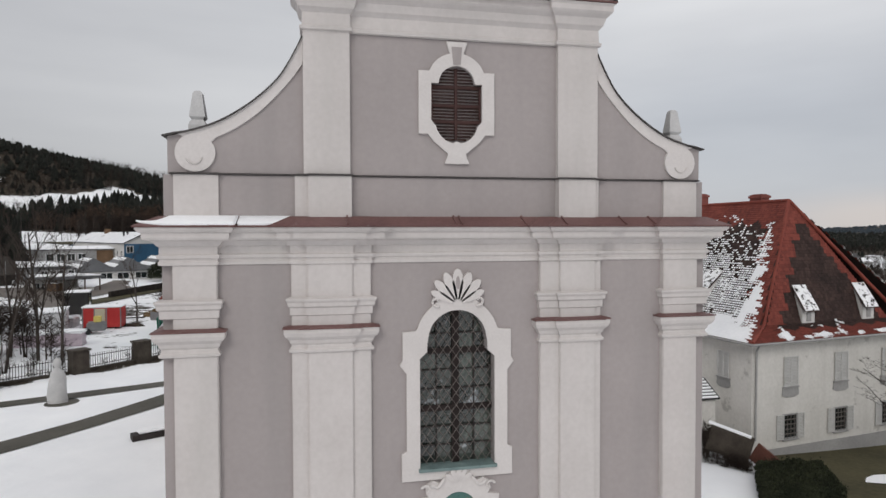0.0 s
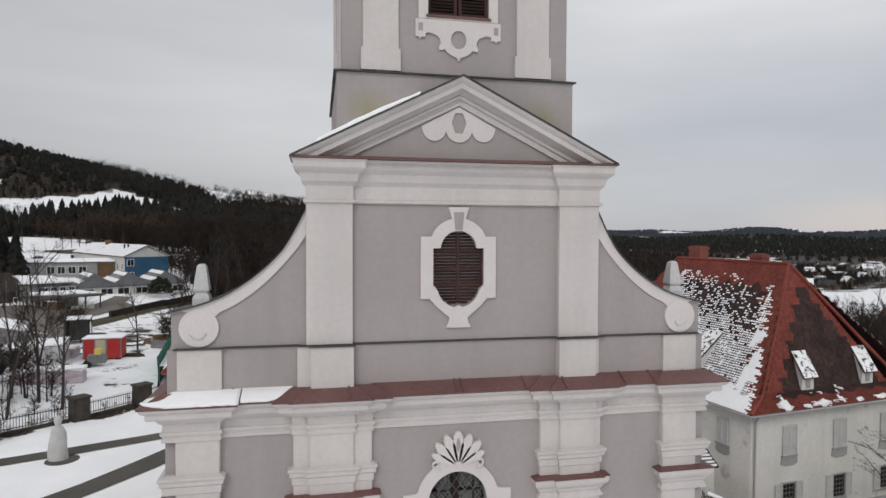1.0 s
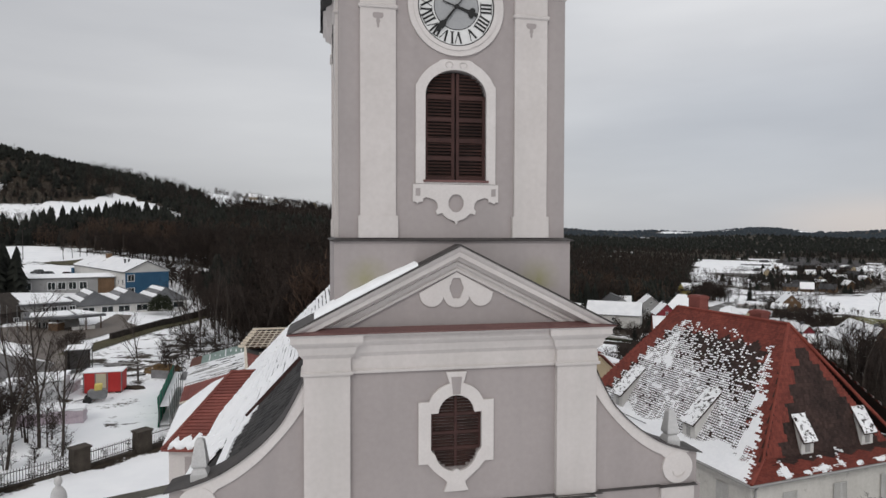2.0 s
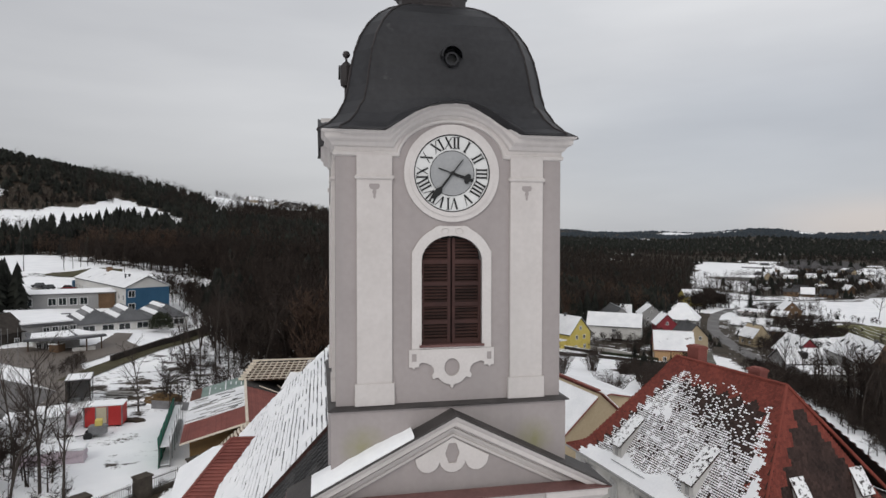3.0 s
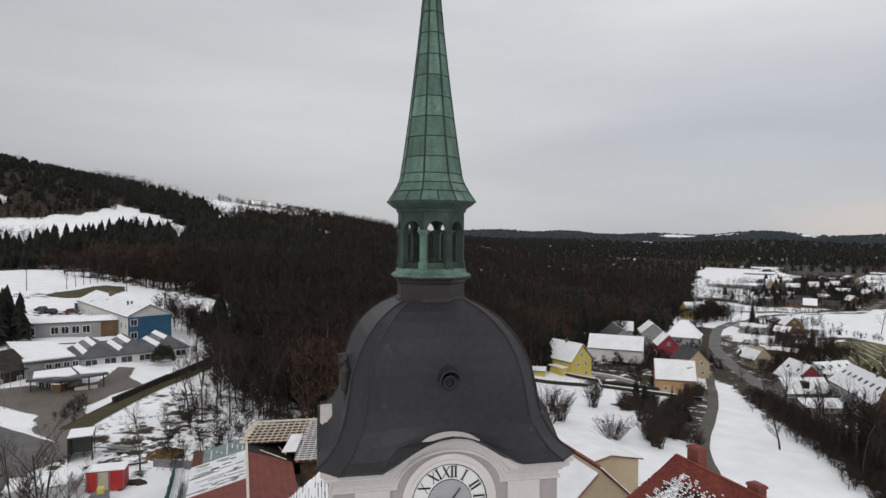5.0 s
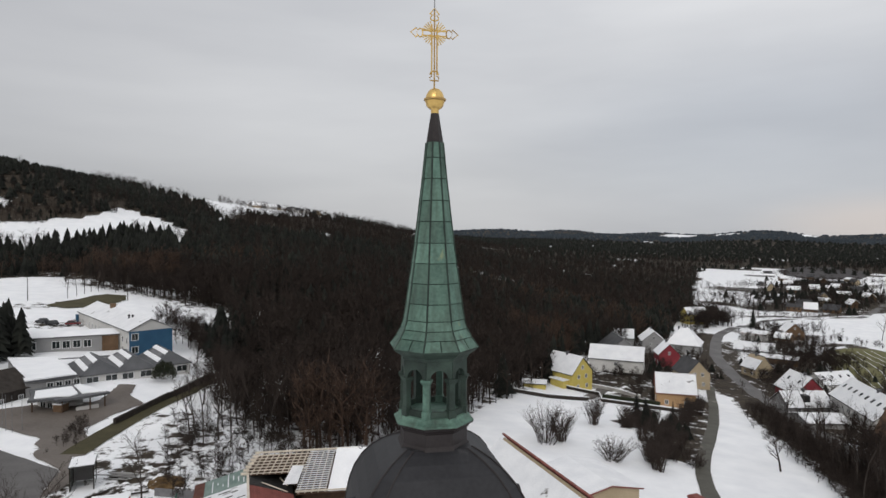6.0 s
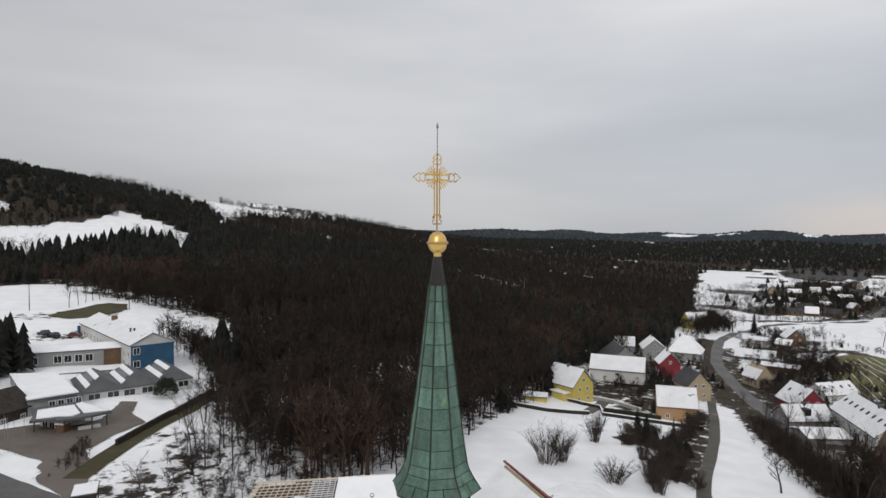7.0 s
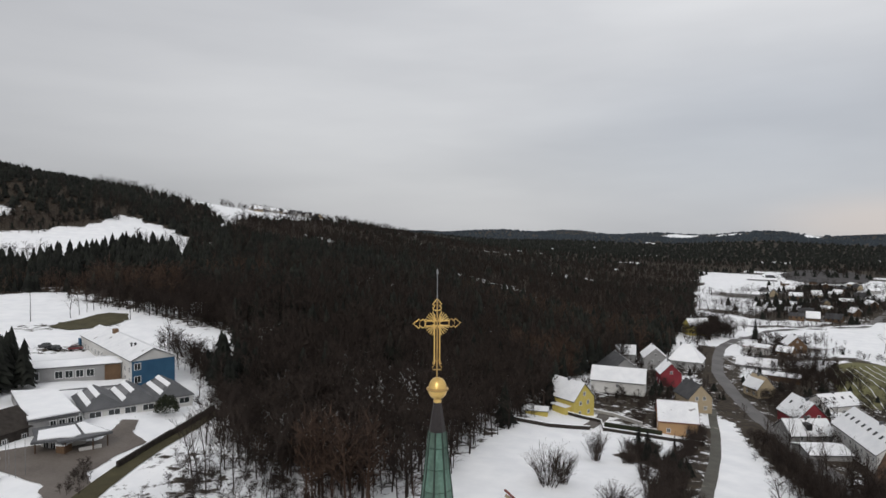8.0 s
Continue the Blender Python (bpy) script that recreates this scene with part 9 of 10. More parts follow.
# spoil heap
bm = bmesh.new()
bmesh.ops.create_icosphere(bm, subdivisions=4, radius=1.0)
for q in bm.verts:
    k = 1 + 0.35 * noise.noise(q.co * 2.3) + 0.15 * noise.noise(q.co * 6.0)
    q.co = Vector((q.co.x * 2.3 * k - 24.5, q.co.y * 1.9 * k + 75.5, q.co.z * 1.1 * k + 2.5))
tagged(part("earth_mound", bm, STRAW), "brown heap of earth and straw flecked with snow", "heap")
bm = bmesh.new()
for i in range(9):
    x, y = rng.uniform(-2, 2), rng.uniform(-1, 1)
    bar(bm, (-33.5 + x, 79.5 + y, 2.7 + 0.08 * i), (-30.0 + x * 0.7, 78.4 + y, 2.75 + 0.08 * i), 0.22, 0.1)
tagged(part("board_pile", bm, PLASTER_GREY), "loose pile of grey boards in the snow", "boards", kind="stuff")
run_wall("site_fence", [(-25, 72), (-17, 69.5), (-14.5, 69)], 0.05, 1.1, STEEL, "thin wire site fence across the snow", None, "fence")

# ---- churchyard: fence, piers, statue, small things ----
for x, y, lab in ((-21.8, 38.4, "square dark stone fence pier capped with snow"), (-18.2, 42.2, "square dark stone fence pier in the churchyard fence"), (-26.6, 34.6, "square dark stone fence pier beside a pale hut"), (-14.6, 46.0, "square dark stone fence pier at the fence's end")):
    pr = thing("fence_pier", x, y, ground_z(x, y), 45, lab, "pier", "fence piers")
    bm = bmesh.new()
    box(bm, -0.62, -0.5, -0.4, 0.62, 0.5, 1.75)
    bmesh.ops.bevel(bm, geom=bm.edges[:], offset=0.05, segments=2, affect="EDGES")
    part("pier_body", bm, DARKSTONE, pr)
    bm = bmesh.new()
    box(bm, -0.7, -0.58, 1.75, 0.7, 0.58, 1.9)
    part("cap_stone", bm, DARKSTONE, pr)
for (x0, y0), (x1, y1) in (((-21.3, 38.9), (-18.7, 41.7)), ((-17.7, 42.7), (-15.1, 45.5)), ((-26.0, 35.0), (-22.4, 37.9))):
    fc = thing("iron_fence", (x0 + x1) / 2, (y0 + y1) / 2, 2.9, 0, "dark iron picket fence on a low stone kerb", "fence", "iron fences")
    ORIGIN[fc] = Vector(((x0 + x1) / 2, (y0 + y1) / 2, 2.9))
    a, b = Vector((x0, y0, 2.9)), Vector((x1, y1, 2.9))
    bm = bmesh.new()
    bar(bm, a + Vector((0, 0, 0.1)), b + Vector((0, 0, 0.1)), 0.4, 0.5)
    part("kerb", bm, DARKSTONE, fc)
    for z in (0.55, 1.3):
        bm = bmesh.new()
        bar(bm, a + Vector((0, 0, z)), b + Vector((0, 0, z)), 0.05)
        part("rail", bm, IRON, fc)
    n = int((b - a).length / 0.19)
    for i in range(n + 1):
        p = a.lerp(b, i / n)
        bm = bmesh.new()
        bar(bm, p + Vector((0, 0, 0.3)), p + Vector((0, 0, 1.5)), 0.032)
        part("picket", bm, IRON, fc)
bm = bmesh.new()
box(bm, -1.6, -1.4, -0.3, 1.6, 1.4, 2.1)
hut = thing("garden_hut", -27.6, 32.8, 3.0, 40, "small pale rendered hut with a snowy roof", "hut")
part("wall", bm, WALLWHITE, hut)
bm = bmesh.new()
box(bm, -1.8, -1.6, 2.1, 1.8, 1.6, 2.3)
part("roof_snow", bm, SNOW, hut)
bm = bmesh.new()
lathe(bm, [(0.66, -0.2), (0.66, 0.05), (0.63, 0.5), (0.55, 1.1), (0.49, 1.6), (0.43, 1.9), (0.32, 2.12), (0.18, 2.26), (0.17, 2.34), (0.24, 2.46), (0.26, 2.6), (0.24, 2.74), (0.15, 2.88), (0.03, 2.95)], 24)
for q in bm.verts:
    k = 1 + (0.22 if q.co.z < 2.1 else 0.06) * noise.noise(Vector((q.co.x * 1.6, q.co.y * 1.6, q.co.z * 0.9)))
    q.co = Vector((q.co.x * k * 0.95, q.co.y * k * 0.8, q.co.z))
    q.co += Vector((-19.9, 29.4, 3.0))
tagged(part("statue", bm, PALESTONE, smooth=True), "pale wrapped stone statue on a snowy lawn", "statue")
bm = bmesh.new()
lathe(bm, [(1.05, 2.98), (1.0, 3.05), (0.7, 3.06)], 20, -19.6, 29.2)
tagged(part("bare_ring", bm, PATH_M), "ring of bare earth round a statue's foot", "earth", kind="structure")
tr = thing("stone_trough", -12.2, 20.9, 3.0, 25, "low dark slab with snow on top in the churchyard", "slab")
bm = bmesh.new()
box(bm, -0.9, -0.35, 0, 0.9, 0.35, 0.32)
part("slab", bm, IRON, tr)
bm = bmesh.new()
box(bm, -0.6, -0.3, 0.33, 0.95, 0.36, 0.5)
bmesh.ops.bevel(bm, geom=bm.edges[:], offset=0.06, segments=2, affect="EDGES")
part("snow_cap", bm, SNOW, tr)

# a dark open box, loose planks and panels beside the sheeted stacks
bx = thing("tipping_box", -35.3, 66.6, 2.6, 12, "dark open steel box beside the sheeted stack", "box")
for x0, y0, x1, y1 in ((-1.4, -1.3, 1.4, -1.2), (-1.4, 1.2, 1.4, 1.3), (-1.4, -1.2, -1.3, 1.2), (1.3, -1.2, 1.4, 1.2)):
    bm = bmesh.new()
    box(bm, x0, y0, 0, x1, y1, 1.6)
    part("side", bm, FOIL, bx)
bm = bmesh.new()
box(bm, -1.3, -1.2, 0, 1.3, 1.2, 0.9)
part("filling", bm, DARKSTONE, bx)
for i, (x, y, rz, l) in enumerate(((-30.8, 73.0, 60, 4.5), (-31.6, 72.2, 68, 4.0), (-32.2, 73.6, 55, 3.6), (-29.6, 71.8, 12, 3.2), (-27.4, 72.6, 20, 3.0), (-31.0, 69.6, 75, 2.6))):
    bm = bmesh.new()
    m = Matrix.Translation((x, y, 2.68 + 0.04 * i)) @ pose(0, 0, 0, 0, 2, rz)
    box(bm, -l / 2, -0.2, 0, l / 2, 0.2, 0.12, m)
    tagged(part("plank", bm, PLASTER_GREY if i % 2 else FENCE), "loose weathered plank lying in the snow", "plank", "site planks")
for i, (x, y, s_) in enumerate(((-26.2, 66.6, 1.3), (-25.2, 66.2, 1.0), (-31.2, 61.0, 0.8), (-30.4, 68.6, 1.0))):
    bm = bmesh.new()
    bmesh.ops.create_icosphere(bm, subdivisions=3, radius=1.0)
    for q in bm.verts:
        k = 1 + 0.4 * noise.noise(q.co * 2.1 + Vector((i, 0, 0)))
        q.co = Vector((q.co.x * s_ * k + x, q.co.y * s_ * 0.7 * k + y, q.co.z * 0.35 * k + 2.65))
    tagged(part("soil_mound", bm, LITTER), "low dark pile of soil flecked with snow", "heap")

# ---- woods ----
class Pile:
    """Gathers many small meshes into arrays, to be linked as one object."""

    def __init__(self):
        self.v, self.f, self.n = [], [], 0

    def add(self, v, f):
        self.v.append(v)
        self.f.append(f + self.n)
        self.n += len(v)

    def link(self, name, material, label, category):
        v = np.concatenate(self.v).astype(np.float32)
        f = np.concatenate(self.f).astype(np.int32)
        me = bpy.data.meshes.new(name)
        me.vertices.add(len(v))
        me.vertices.foreach_set("co", v.ravel())
        me.loops.add(len(f) * 3)
        me.loops.foreach_set("vertex_index", f.ravel())
        me.polygons.add(len(f))
        me.polygons.foreach_set("loop_start", np.arange(0, len(f) * 3, 3, dtype=np.int32))
        me.update(calc_edges=True)
        me.materials.append(material)
        return tagged(new(name, me), label, category, kind="stuff")


nr = np.random.RandomState(5)


def conifer_shape(tiers, points):
    """A spruce of ragged drooping tiers, one metre high."""
    v, f = [], []
    for t in range(tiers):
        z0 = 0.12 + 0.80 * t / tiers
        z1 = min(1.0, z0 + 0.95 / tiers + 0.14)
        r = 0.21 * (1 - z0) + 0.018
        b = len(v)
        v.append((nr.uniform(-0.01, 0.01), nr.uniform(-0.01, 0.01), z1))
        for k in range(points * 2):
            a = math.pi * k / points + nr.uniform(-0.18, 0.18)
            q = r * (nr.uniform(0.8, 1.2) if k % 2 else nr.uniform(0.35, 0.6))
            v.append((q * math.cos(a), q * math.sin(a), z0 - (0.035 if k % 2 else -0.02) + nr.uniform(-0.02, 0.02)))
        m = points * 2
        f += [(b, b + 1 + k, b + 1 + (k + 1) % m) for k in range(m)]
    return np.array(v), np.array(f)


def bare_shape(limbs, twigs):
    """A leafless tree one metre high: trunk, limbs and sprays of twigs as slender blades."""
    v, f = [], []

    def blade(p, q, w):
        b = len(v)
        d = q - p
        s = np.cross(d, nr.normal(size=3))
        s = s / (np.linalg.norm(s) + 1e-9) * w
        v.extend([p - s, p + s, q])
        f.append((b, b + 1, b + 2))
        s2 = np.cross(d, s)
        s2 = s2 / (np.linalg.norm(s2) + 1e-9) * w
        v.extend([p - s2, p + s2, q])
        f.append((b + 3, b + 4, b + 5))

    top = np.array([nr.uniform(-0.04, 0.04), nr.uniform(-0.04, 0.04), 0.9])
    blade(np.array([0, 0, -0.05]), top, 0.014)
    for i in range(limbs):
        z = nr.uniform(0.25, 0.85)
        a = nr.uniform(0, 2 * math.pi)
        p = top * z / 0.9
        reach = nr.uniform(0.14, 0.26) * (1.15 - z * 0.5)
        q = p + np.array([math.cos(a) * reach, math.sin(a) * reach, nr.uniform(0.10, 0.28)])
        blade(p, q, 0.006)
        for k in range(twigs):
            s = p + (q - p) * nr.uniform(0.3, 1.0)
            e = s + nr.normal(size=3) * 0.055 + np.array([0, 0, 0.06])
            blade(s, e, 0.0045)
    return np.array(v), np.array(f)


CON_NEAR = [conifer_shape(7, 7) for _ in range(6)]
CON_MID = [conifer_shape(5, 5) for _ in range(6)]
CON_FAR = [conifer_shape(3, 4) for _ in range(4)]
BARE_NEAR = [bare_shape(20, 7) for _ in range(6)]
BARE_MID = [bare_shape(11, 4) for _ in range(6)]


def planted(shape, x, y, z, h, wide=1.0):
    v, f = shape
    a = nr.uniform(0, 2 * math.pi)
    c, s = math.cos(a), math.sin(a)
    w = h * wide
    return np.column_stack([x + (v[:, 0] * c - v[:, 1] * s) * w, y + (v[:, 0] * s + v[:, 1] * c) * w, z + v[:, 2] * h]), f


spruces, leafless, redbrown, farwood = Pile(), Pile(), Pile(), Pile()
r = 92.0
while r < 4500:
    gap = min(max(r * 0.0125, 3.6), 30) if r < 620 else max(r * 0.0105, 7.0)
    n = int(radians(96) * r / gap)
    az = np.radians(-36 + 96 * (np.arange(n) + nr.uniform(0, 1, n)) / n)
    rad = r + nr.uniform(-0.5, 0.5, n) * gap
    X, Y = HUB[0] + rad * np.sin(az), HUB[1] + rad * np.cos(az)
    W = wooded(X, Y)
    Z = height(X, Y)
    blotch = np.sin(X * 0.013 + 2.0) * np.cos(Y * 0.011 + 0.7) + 0.5 * np.sin(X * 0.031 + Y * 0.027)
    for i in range(n):
        if W[i] < 0.5:
            continue
        d = math.degrees(az[i])
        depth = rad[i]
        mix = (0.34 if d > -8 else 0.62 if depth > 560 else 0.55) + 0.38 * blotch[i]
        if depth < 300 and d > -8:
            mix = 0.0 if depth < 150 else 0.04 + 0.28 * max(0.0, blotch[i]) + (depth - 150) / 150 * 0.38
        if d < -12 and depth < 500:
            # a brown leafy-wood fringe below, tall spruces behind it, smaller and thinner ones towards the clearing's foot
            mix = (0.10 if depth < 375 else 0.92) if d > -22.5 else 0.7
        # The farthest trees get the haze-tinted colour.
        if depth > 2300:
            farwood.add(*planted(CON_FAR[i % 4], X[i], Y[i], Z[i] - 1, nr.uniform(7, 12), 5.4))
        elif nr.random_sample() < (mix if depth < 1300 else 0.97):
            h = nr.uniform(4, 7) if depth < 660 and d < -19.5 and depth > 600 else nr.uniform(7, 11) if depth > 620 else nr.uniform(7, 11) if d < -22.5 else nr.uniform(10, 18.5) + 4 * max(-0.6, blotch[i]) if d < -12 else nr.uniform(10, 16) if depth > 260 else nr.uniform(9, 15)
            spruces.add(*planted((CON_NEAR if depth < 320 else CON_MID if depth < 800 else CON_FAR)[i % 4], X[i], Y[i], Z[i] - 0.5, h, 1.25 if depth < 320 else 1.5 if depth < 620 else 2.3 if depth < 1500 else 4.4))
        else:
            h = nr.uniform(7, 12) if d < -19 else nr.uniform(9, 16) if depth < 260 else nr.uniform(10, 16)
            tgt = redbrown if ((blotch[i] > 0.25 or d < -12) and depth < 420) else leafless
            tgt.add(*planted((BARE_NEAR if depth < 300 else BARE_MID)[i % 6], X[i], Y[i], Z[i] - 0.3, h, 1.25 if depth < 300 else 1.6))
        if depth < 330:
            # brushwood under and between the trees
            for _ in range(1 if depth < 150 else 2):
                tgt = redbrown if blotch[i] > 0.0 else leafless
                tgt.add(*planted(BARE_MID[(i + 3) % 6], X[i] + nr.uniform(-2.4, 2.4), Y[i] + nr.uniform(-2.4, 2.4), Z[i] - 0.3, nr.uniform(2.0, 5.5), 2.1))
    r += gap
spruces.link("spruce_wood", NEEDLE, "dense dark spruce wood on the hillside", "wood")
leafless.link("leafless_wood", TWIG, "leafless brown trees mixed into the wood", "wood")
redbrown.link("undergrowth", TWIG2, "reddish-brown bare trees along the wood's edge", "wood")
farwood.link("far_forest", HAZEWOOD, "far forest on the horizon ridge with a bluish haze tint in its colour", "wood")


# ---- single trees and bushes ----
def grow(seed, h, spread=0.5, levels=4, trunk_r=0.14, lean=0.0):
    """The trunk and the crown of a leafless tree as two bmeshes."""
    g = random.Random(seed)
    trunk, crown = bmesh.new(), bmesh.new()

    def limb(p, d, length, rad, level, target):
        pts, rr = [p], [rad]
        q = p.copy()
        dd = d.copy()
        k = 4 if level < 2 else 2
        for i in range(k):
            dd = (dd + Vector((g.uniform(-1, 1), g.uniform(-1, 1), g.uniform(-0.4, 0.8))) * 0.16).normalized()
            q = q + dd * length / k
            pts.append(q.copy())
            rr.append(max(0.006, rad * (1 - 0.62 * (i + 1) / k)))
        tube(target, pts, rr, 6 if level == 0 else 4 if level < 2 else 3, level < 1)
        if level >= levels:
            return
        n = (9, 6, 5, 4)[min(level, 3)]
        for i in range(n):
            f = (0.30 if level == 0 else 0.25) + 0.72 * (i + g.random()) / n
            j = min(int(f * k), k - 1)
            base = pts[j].lerp(pts[j + 1], f * k - j)
            a = g.uniform(0, 2 * math.pi)
            out = Vector((math.cos(a), math.sin(a), 0))
            nd = (dd * (1 - spread) + out * spread + Vector((0, 0, 0.15))).normalized()
            limb(base, nd, length * g.uniform(0.36, 0.52) * (1.15 - 0.45 * f), max(0.006, rad * 0.45 * (1.15 - 0.6 * f)), level + 1, crown)

    limb(Vector((0, 0, -0.3)), Vector((lean, 0, 1)).normalized(), h, trunk_r, 0, trunk)
    return trunk, crown


def tree(x, y, h, seed, label, spread=0.55, levels=3, trunk_r=0.15, group="", name="bare_tree", mat=BARK, twig=TWIG):
    t = thing(name, x, y, ground_z(x, y), label=label, category="tree", group=group)
    a, b = grow(seed, h, spread, levels, trunk_r)
    part("trunk", a, mat, t)
    part("crown", b, twig, t)
    return t


def bush(x, y, h, wide, seed, label, stems=26, name="bare_bush", mat=TWIG):
    """A bush of many thin rising stems with side twigs."""
    g = random.Random(seed)
    t = thing(name, x, y, ground_z(x, y), label=label, category="bush")
    bm = bmesh.new()
    for i in range(stems):
        a, l = g.uniform(0, 2 * math.pi), g.uniform(0.6, 1.0) * h
        o = Vector((math.cos(a), math.sin(a), 0)) * g.uniform(0, wide * 0.2)
        tip = o + Vector((math.cos(a) * g.uniform(0.1, 1) * wide / 2, math.sin(a) * g.uniform(0.1, 1) * wide / 2, l))
        mid = o.lerp(tip, 0.5) + Vector((0, 0, l * 0.12))
        tube(bm, [o, mid, tip], [0.045, 0.03, 0.012], 3, False)
        for k in range(12):
            s = mid.lerp(tip, g.random()) if k % 2 else o.lerp(mid, g.uniform(0.5, 1))
            e = s + Vector((g.uniform(-1, 1), g.uniform(-1, 1), g.uniform(0.1, 1.0))) * h * 0.2
            tube(bm, [s, e], [0.022, 0.008], 3, False)
    part("branchwork", bm, mat, t)
    return t


def spruce(x, y, h, seed, label, wide=0.30, name="spruce"):
    """A single conifer: trunk and a crown of ragged drooping boughs."""
    g = random.Random(seed)
    t = thing(name, x, y, ground_z(x, y), label=label, category="tree")
    bm = bmesh.new()
    lathe(bm, [(h * 0.018, -0.3), (h * 0.012, h * 0.5), (0.02, h * 0.97)], 6)
    part("trunk", bm, BARK, t)
    bm = bmesh.new()
    n = int(70 + h * 12)
    for i in range(n):
        z = h * (0.08 + 0.9 * (i / n) ** 0.9)
        reach = (h - z) * wide * g.uniform(0.75, 1.15) + 0.12
        a = i * 2.4 + g.uniform(-0.4, 0.4)
        d = Vector((math.cos(a), math.sin(a), 0))
        s = Vector((-d.y, d.x, 0))
        for k in range(3):
            w = reach * (0.30, 0.24, 0.16)[k]
            p0, p1 = Vector((0, 0, z)) + d * reach * k / 3.4, Vector((0, 0, z - reach * 0.13 * (k + 1))) + d * reach * (k + 1.5) / 3.6
            v = [bm.verts.new(p) for p in (p0 - s * w * 0.3, p0 + s * w * 0.3, p1 + s * w + Vector((0, 0, -0.06 * reach)), p1 + d * reach * 0.08, p1 - s * w + Vector((0, 0, -0.06 * reach)))]
            bm.faces.new(v)
    part("crown", bm, NEEDLE, t)
    return t


protos = [tree(-27.2, 44.6, 11.5, 11, "leafless tree with thin upright branches beside an iron fence", 0.45, 3, 0.16)]
for i, (x, y, h, lab) in enumerate(((-27.5, 39.5, 11.0, "leafless tree with a dark trunk close behind the fence"), (-33.5, 38.5, 10.0, "leafless tree with spreading twigs beside the hut"), (-37.5, 43.5, 11.0, "tall leafless tree near the turning area"), (-40.5, 50.5, 10.0, "leafless tree beside the asphalt turning area"), (-31.0, 53.5, 8.0, "thin leafless tree beside a sheeted stack"), (-26.2, 70.5, 8.0, "thin leafless tree behind the red container"), (-24.4, 42.0, 10.0, "slender leafless tree standing before an iron fence"), (-30.2, 46.5, 11.5, "leafless tree with a forked trunk by the fence"), (-31.5, 41.5, 10.5, "young leafless tree in snow near the garden hut"), (-35.5, 48.0, 12.0, "leafless tree at the building site's edge"))):
    tree(x, y, h, 20 + i, lab, 0.45, 3, 0.13)
for i, (x, y, h) in enumerate(((-22.5, 92.0, 12.5), (-20.5, 95.0, 13.5), (-18.0, 91.0, 12.0), (-24.5, 97.0, 11.0), (-15.0, 98.0, 12.0), (-26.5, 101.0, 10.0), (-12.5, 93.0, 12.5), (-9.0, 99.0, 11.0), (-5.0, 104.0, 12.5), (-18.5, 104.0, 13.0))):
    tree(x, y, h, 40 + i, "tall leafless tree with grey-brown twigs on a snowy slope", 0.42, 3, 0.13, "slope trees")
for i, (x, y, h) in enumerate(((-101, 248, 9), (-100, 254, 9.5), (-99, 259, 8.5), (-98, 264, 10), (-97, 269, 9), (-96, 274, 10), (-90, 272, 9), (-54, 204, 10))):
    tree(x, y, h, 60 + i, "leafless tree in a row along a snowy meadow", 0.5, 2, 0.14, "meadow row")
for i, (x, y, h) in enumerate(((-40.0, 178, 9), (-34, 166, 8), (-30, 160, 9), (-27.5, 168, 8.5))):
    tree(x, y, h, 70 + i, "leafless tree behind the blue school building", 0.6, 3, 0.14, "school trees")
# trees on the overgrown bank between the track's snowy strip and the lane
gx = random.Random(9)
BANK = [(117.7, 137.1), (111.2, 126.1), (99.9, 108.2), (93.5, 94.5), (88, 82), (82, 70), (75, 57), (66, 44)]


def on_line(pts, f):
    k = f * (len(pts) - 1)
    i = min(int(k), len(pts) - 2)
    return pts[i][0] + (pts[i + 1][0] - pts[i][0]) * (k - i), pts[i][1] + (pts[i + 1][1] - pts[i][1]) * (k - i)


for i in range(90):
    x, y = on_line(BANK, gx.random())
    x, y = x + gx.uniform(1, 11), y + gx.uniform(-6, 4)
    if not on_road(x, y, 4.0):
        tree(x, y, gx.uniform(6, 11), 1100 + i, "leafless tree on the dark overgrown bank by the lane", 0.45, 2, 0.12, "bank trees", twig=TWIG)
for i in range(130):
    x, y = on_line(BANK, gx.random())
    x, y = x + gx.uniform(1, 9), y + gx.uniform(-5, 3)
    if not on_road(x, y, 4.4):
        bush(x, y, gx.uniform(1.6, 4.0), gx.uniform(3, 5), 500 + i, "dark bare thicket on the bank by the lane", 14, "thicket")
for i in range(60):
    x, y = on_line([(103, 140), (92, 126), (83, 114), (73, 103), (62, 90), (55, 80)], i / 59)
    x, y = x - gx.uniform(1.5, 3.8), y + gx.uniform(-2, 2)
    bush(x, y, gx.uniform(2.4, 5.0), gx.uniform(3, 5), 2150 + i, "dark bare hedge beside a narrow track", 20, "thicket")
brush = Pile()
for i in range(1000):
    x, y = on_line(BANK, gx.random() ** 0.8)
    k = gx.uniform(-0.3, 1.2)
    x, y = x + 9 * k + gx.uniform(-1.5, 1.5), y - 3.5 * k + gx.uniform(-2.5, 2.5)
    if not on_road(x, y, 3.4):
        brush.add(*planted(BARE_NEAR[i % 6], x, y, ground_z(x, y) - 0.3, gx.uniform(1.2, 3.4), gx.uniform(1.5, 2.4)))
brush.link("bank_brush", TWIG, "dense dark bare brushwood covering the bank by the lane", "brushwood")
for i, (x, y, h) in enumerate(((77.6, 80.4, 7.0), (314.9, 281.8, 14), (345.7, 274.1, 12), (305.2, 314, 9), (284.1, 426.3, 14), (258.5, 410.6, 12), (238.9, 447.4, 10))):
    tree(x, y, h, 180 + i, "broad leafless tree standing alone in a snowy field", 0.6, 3, 0.2)
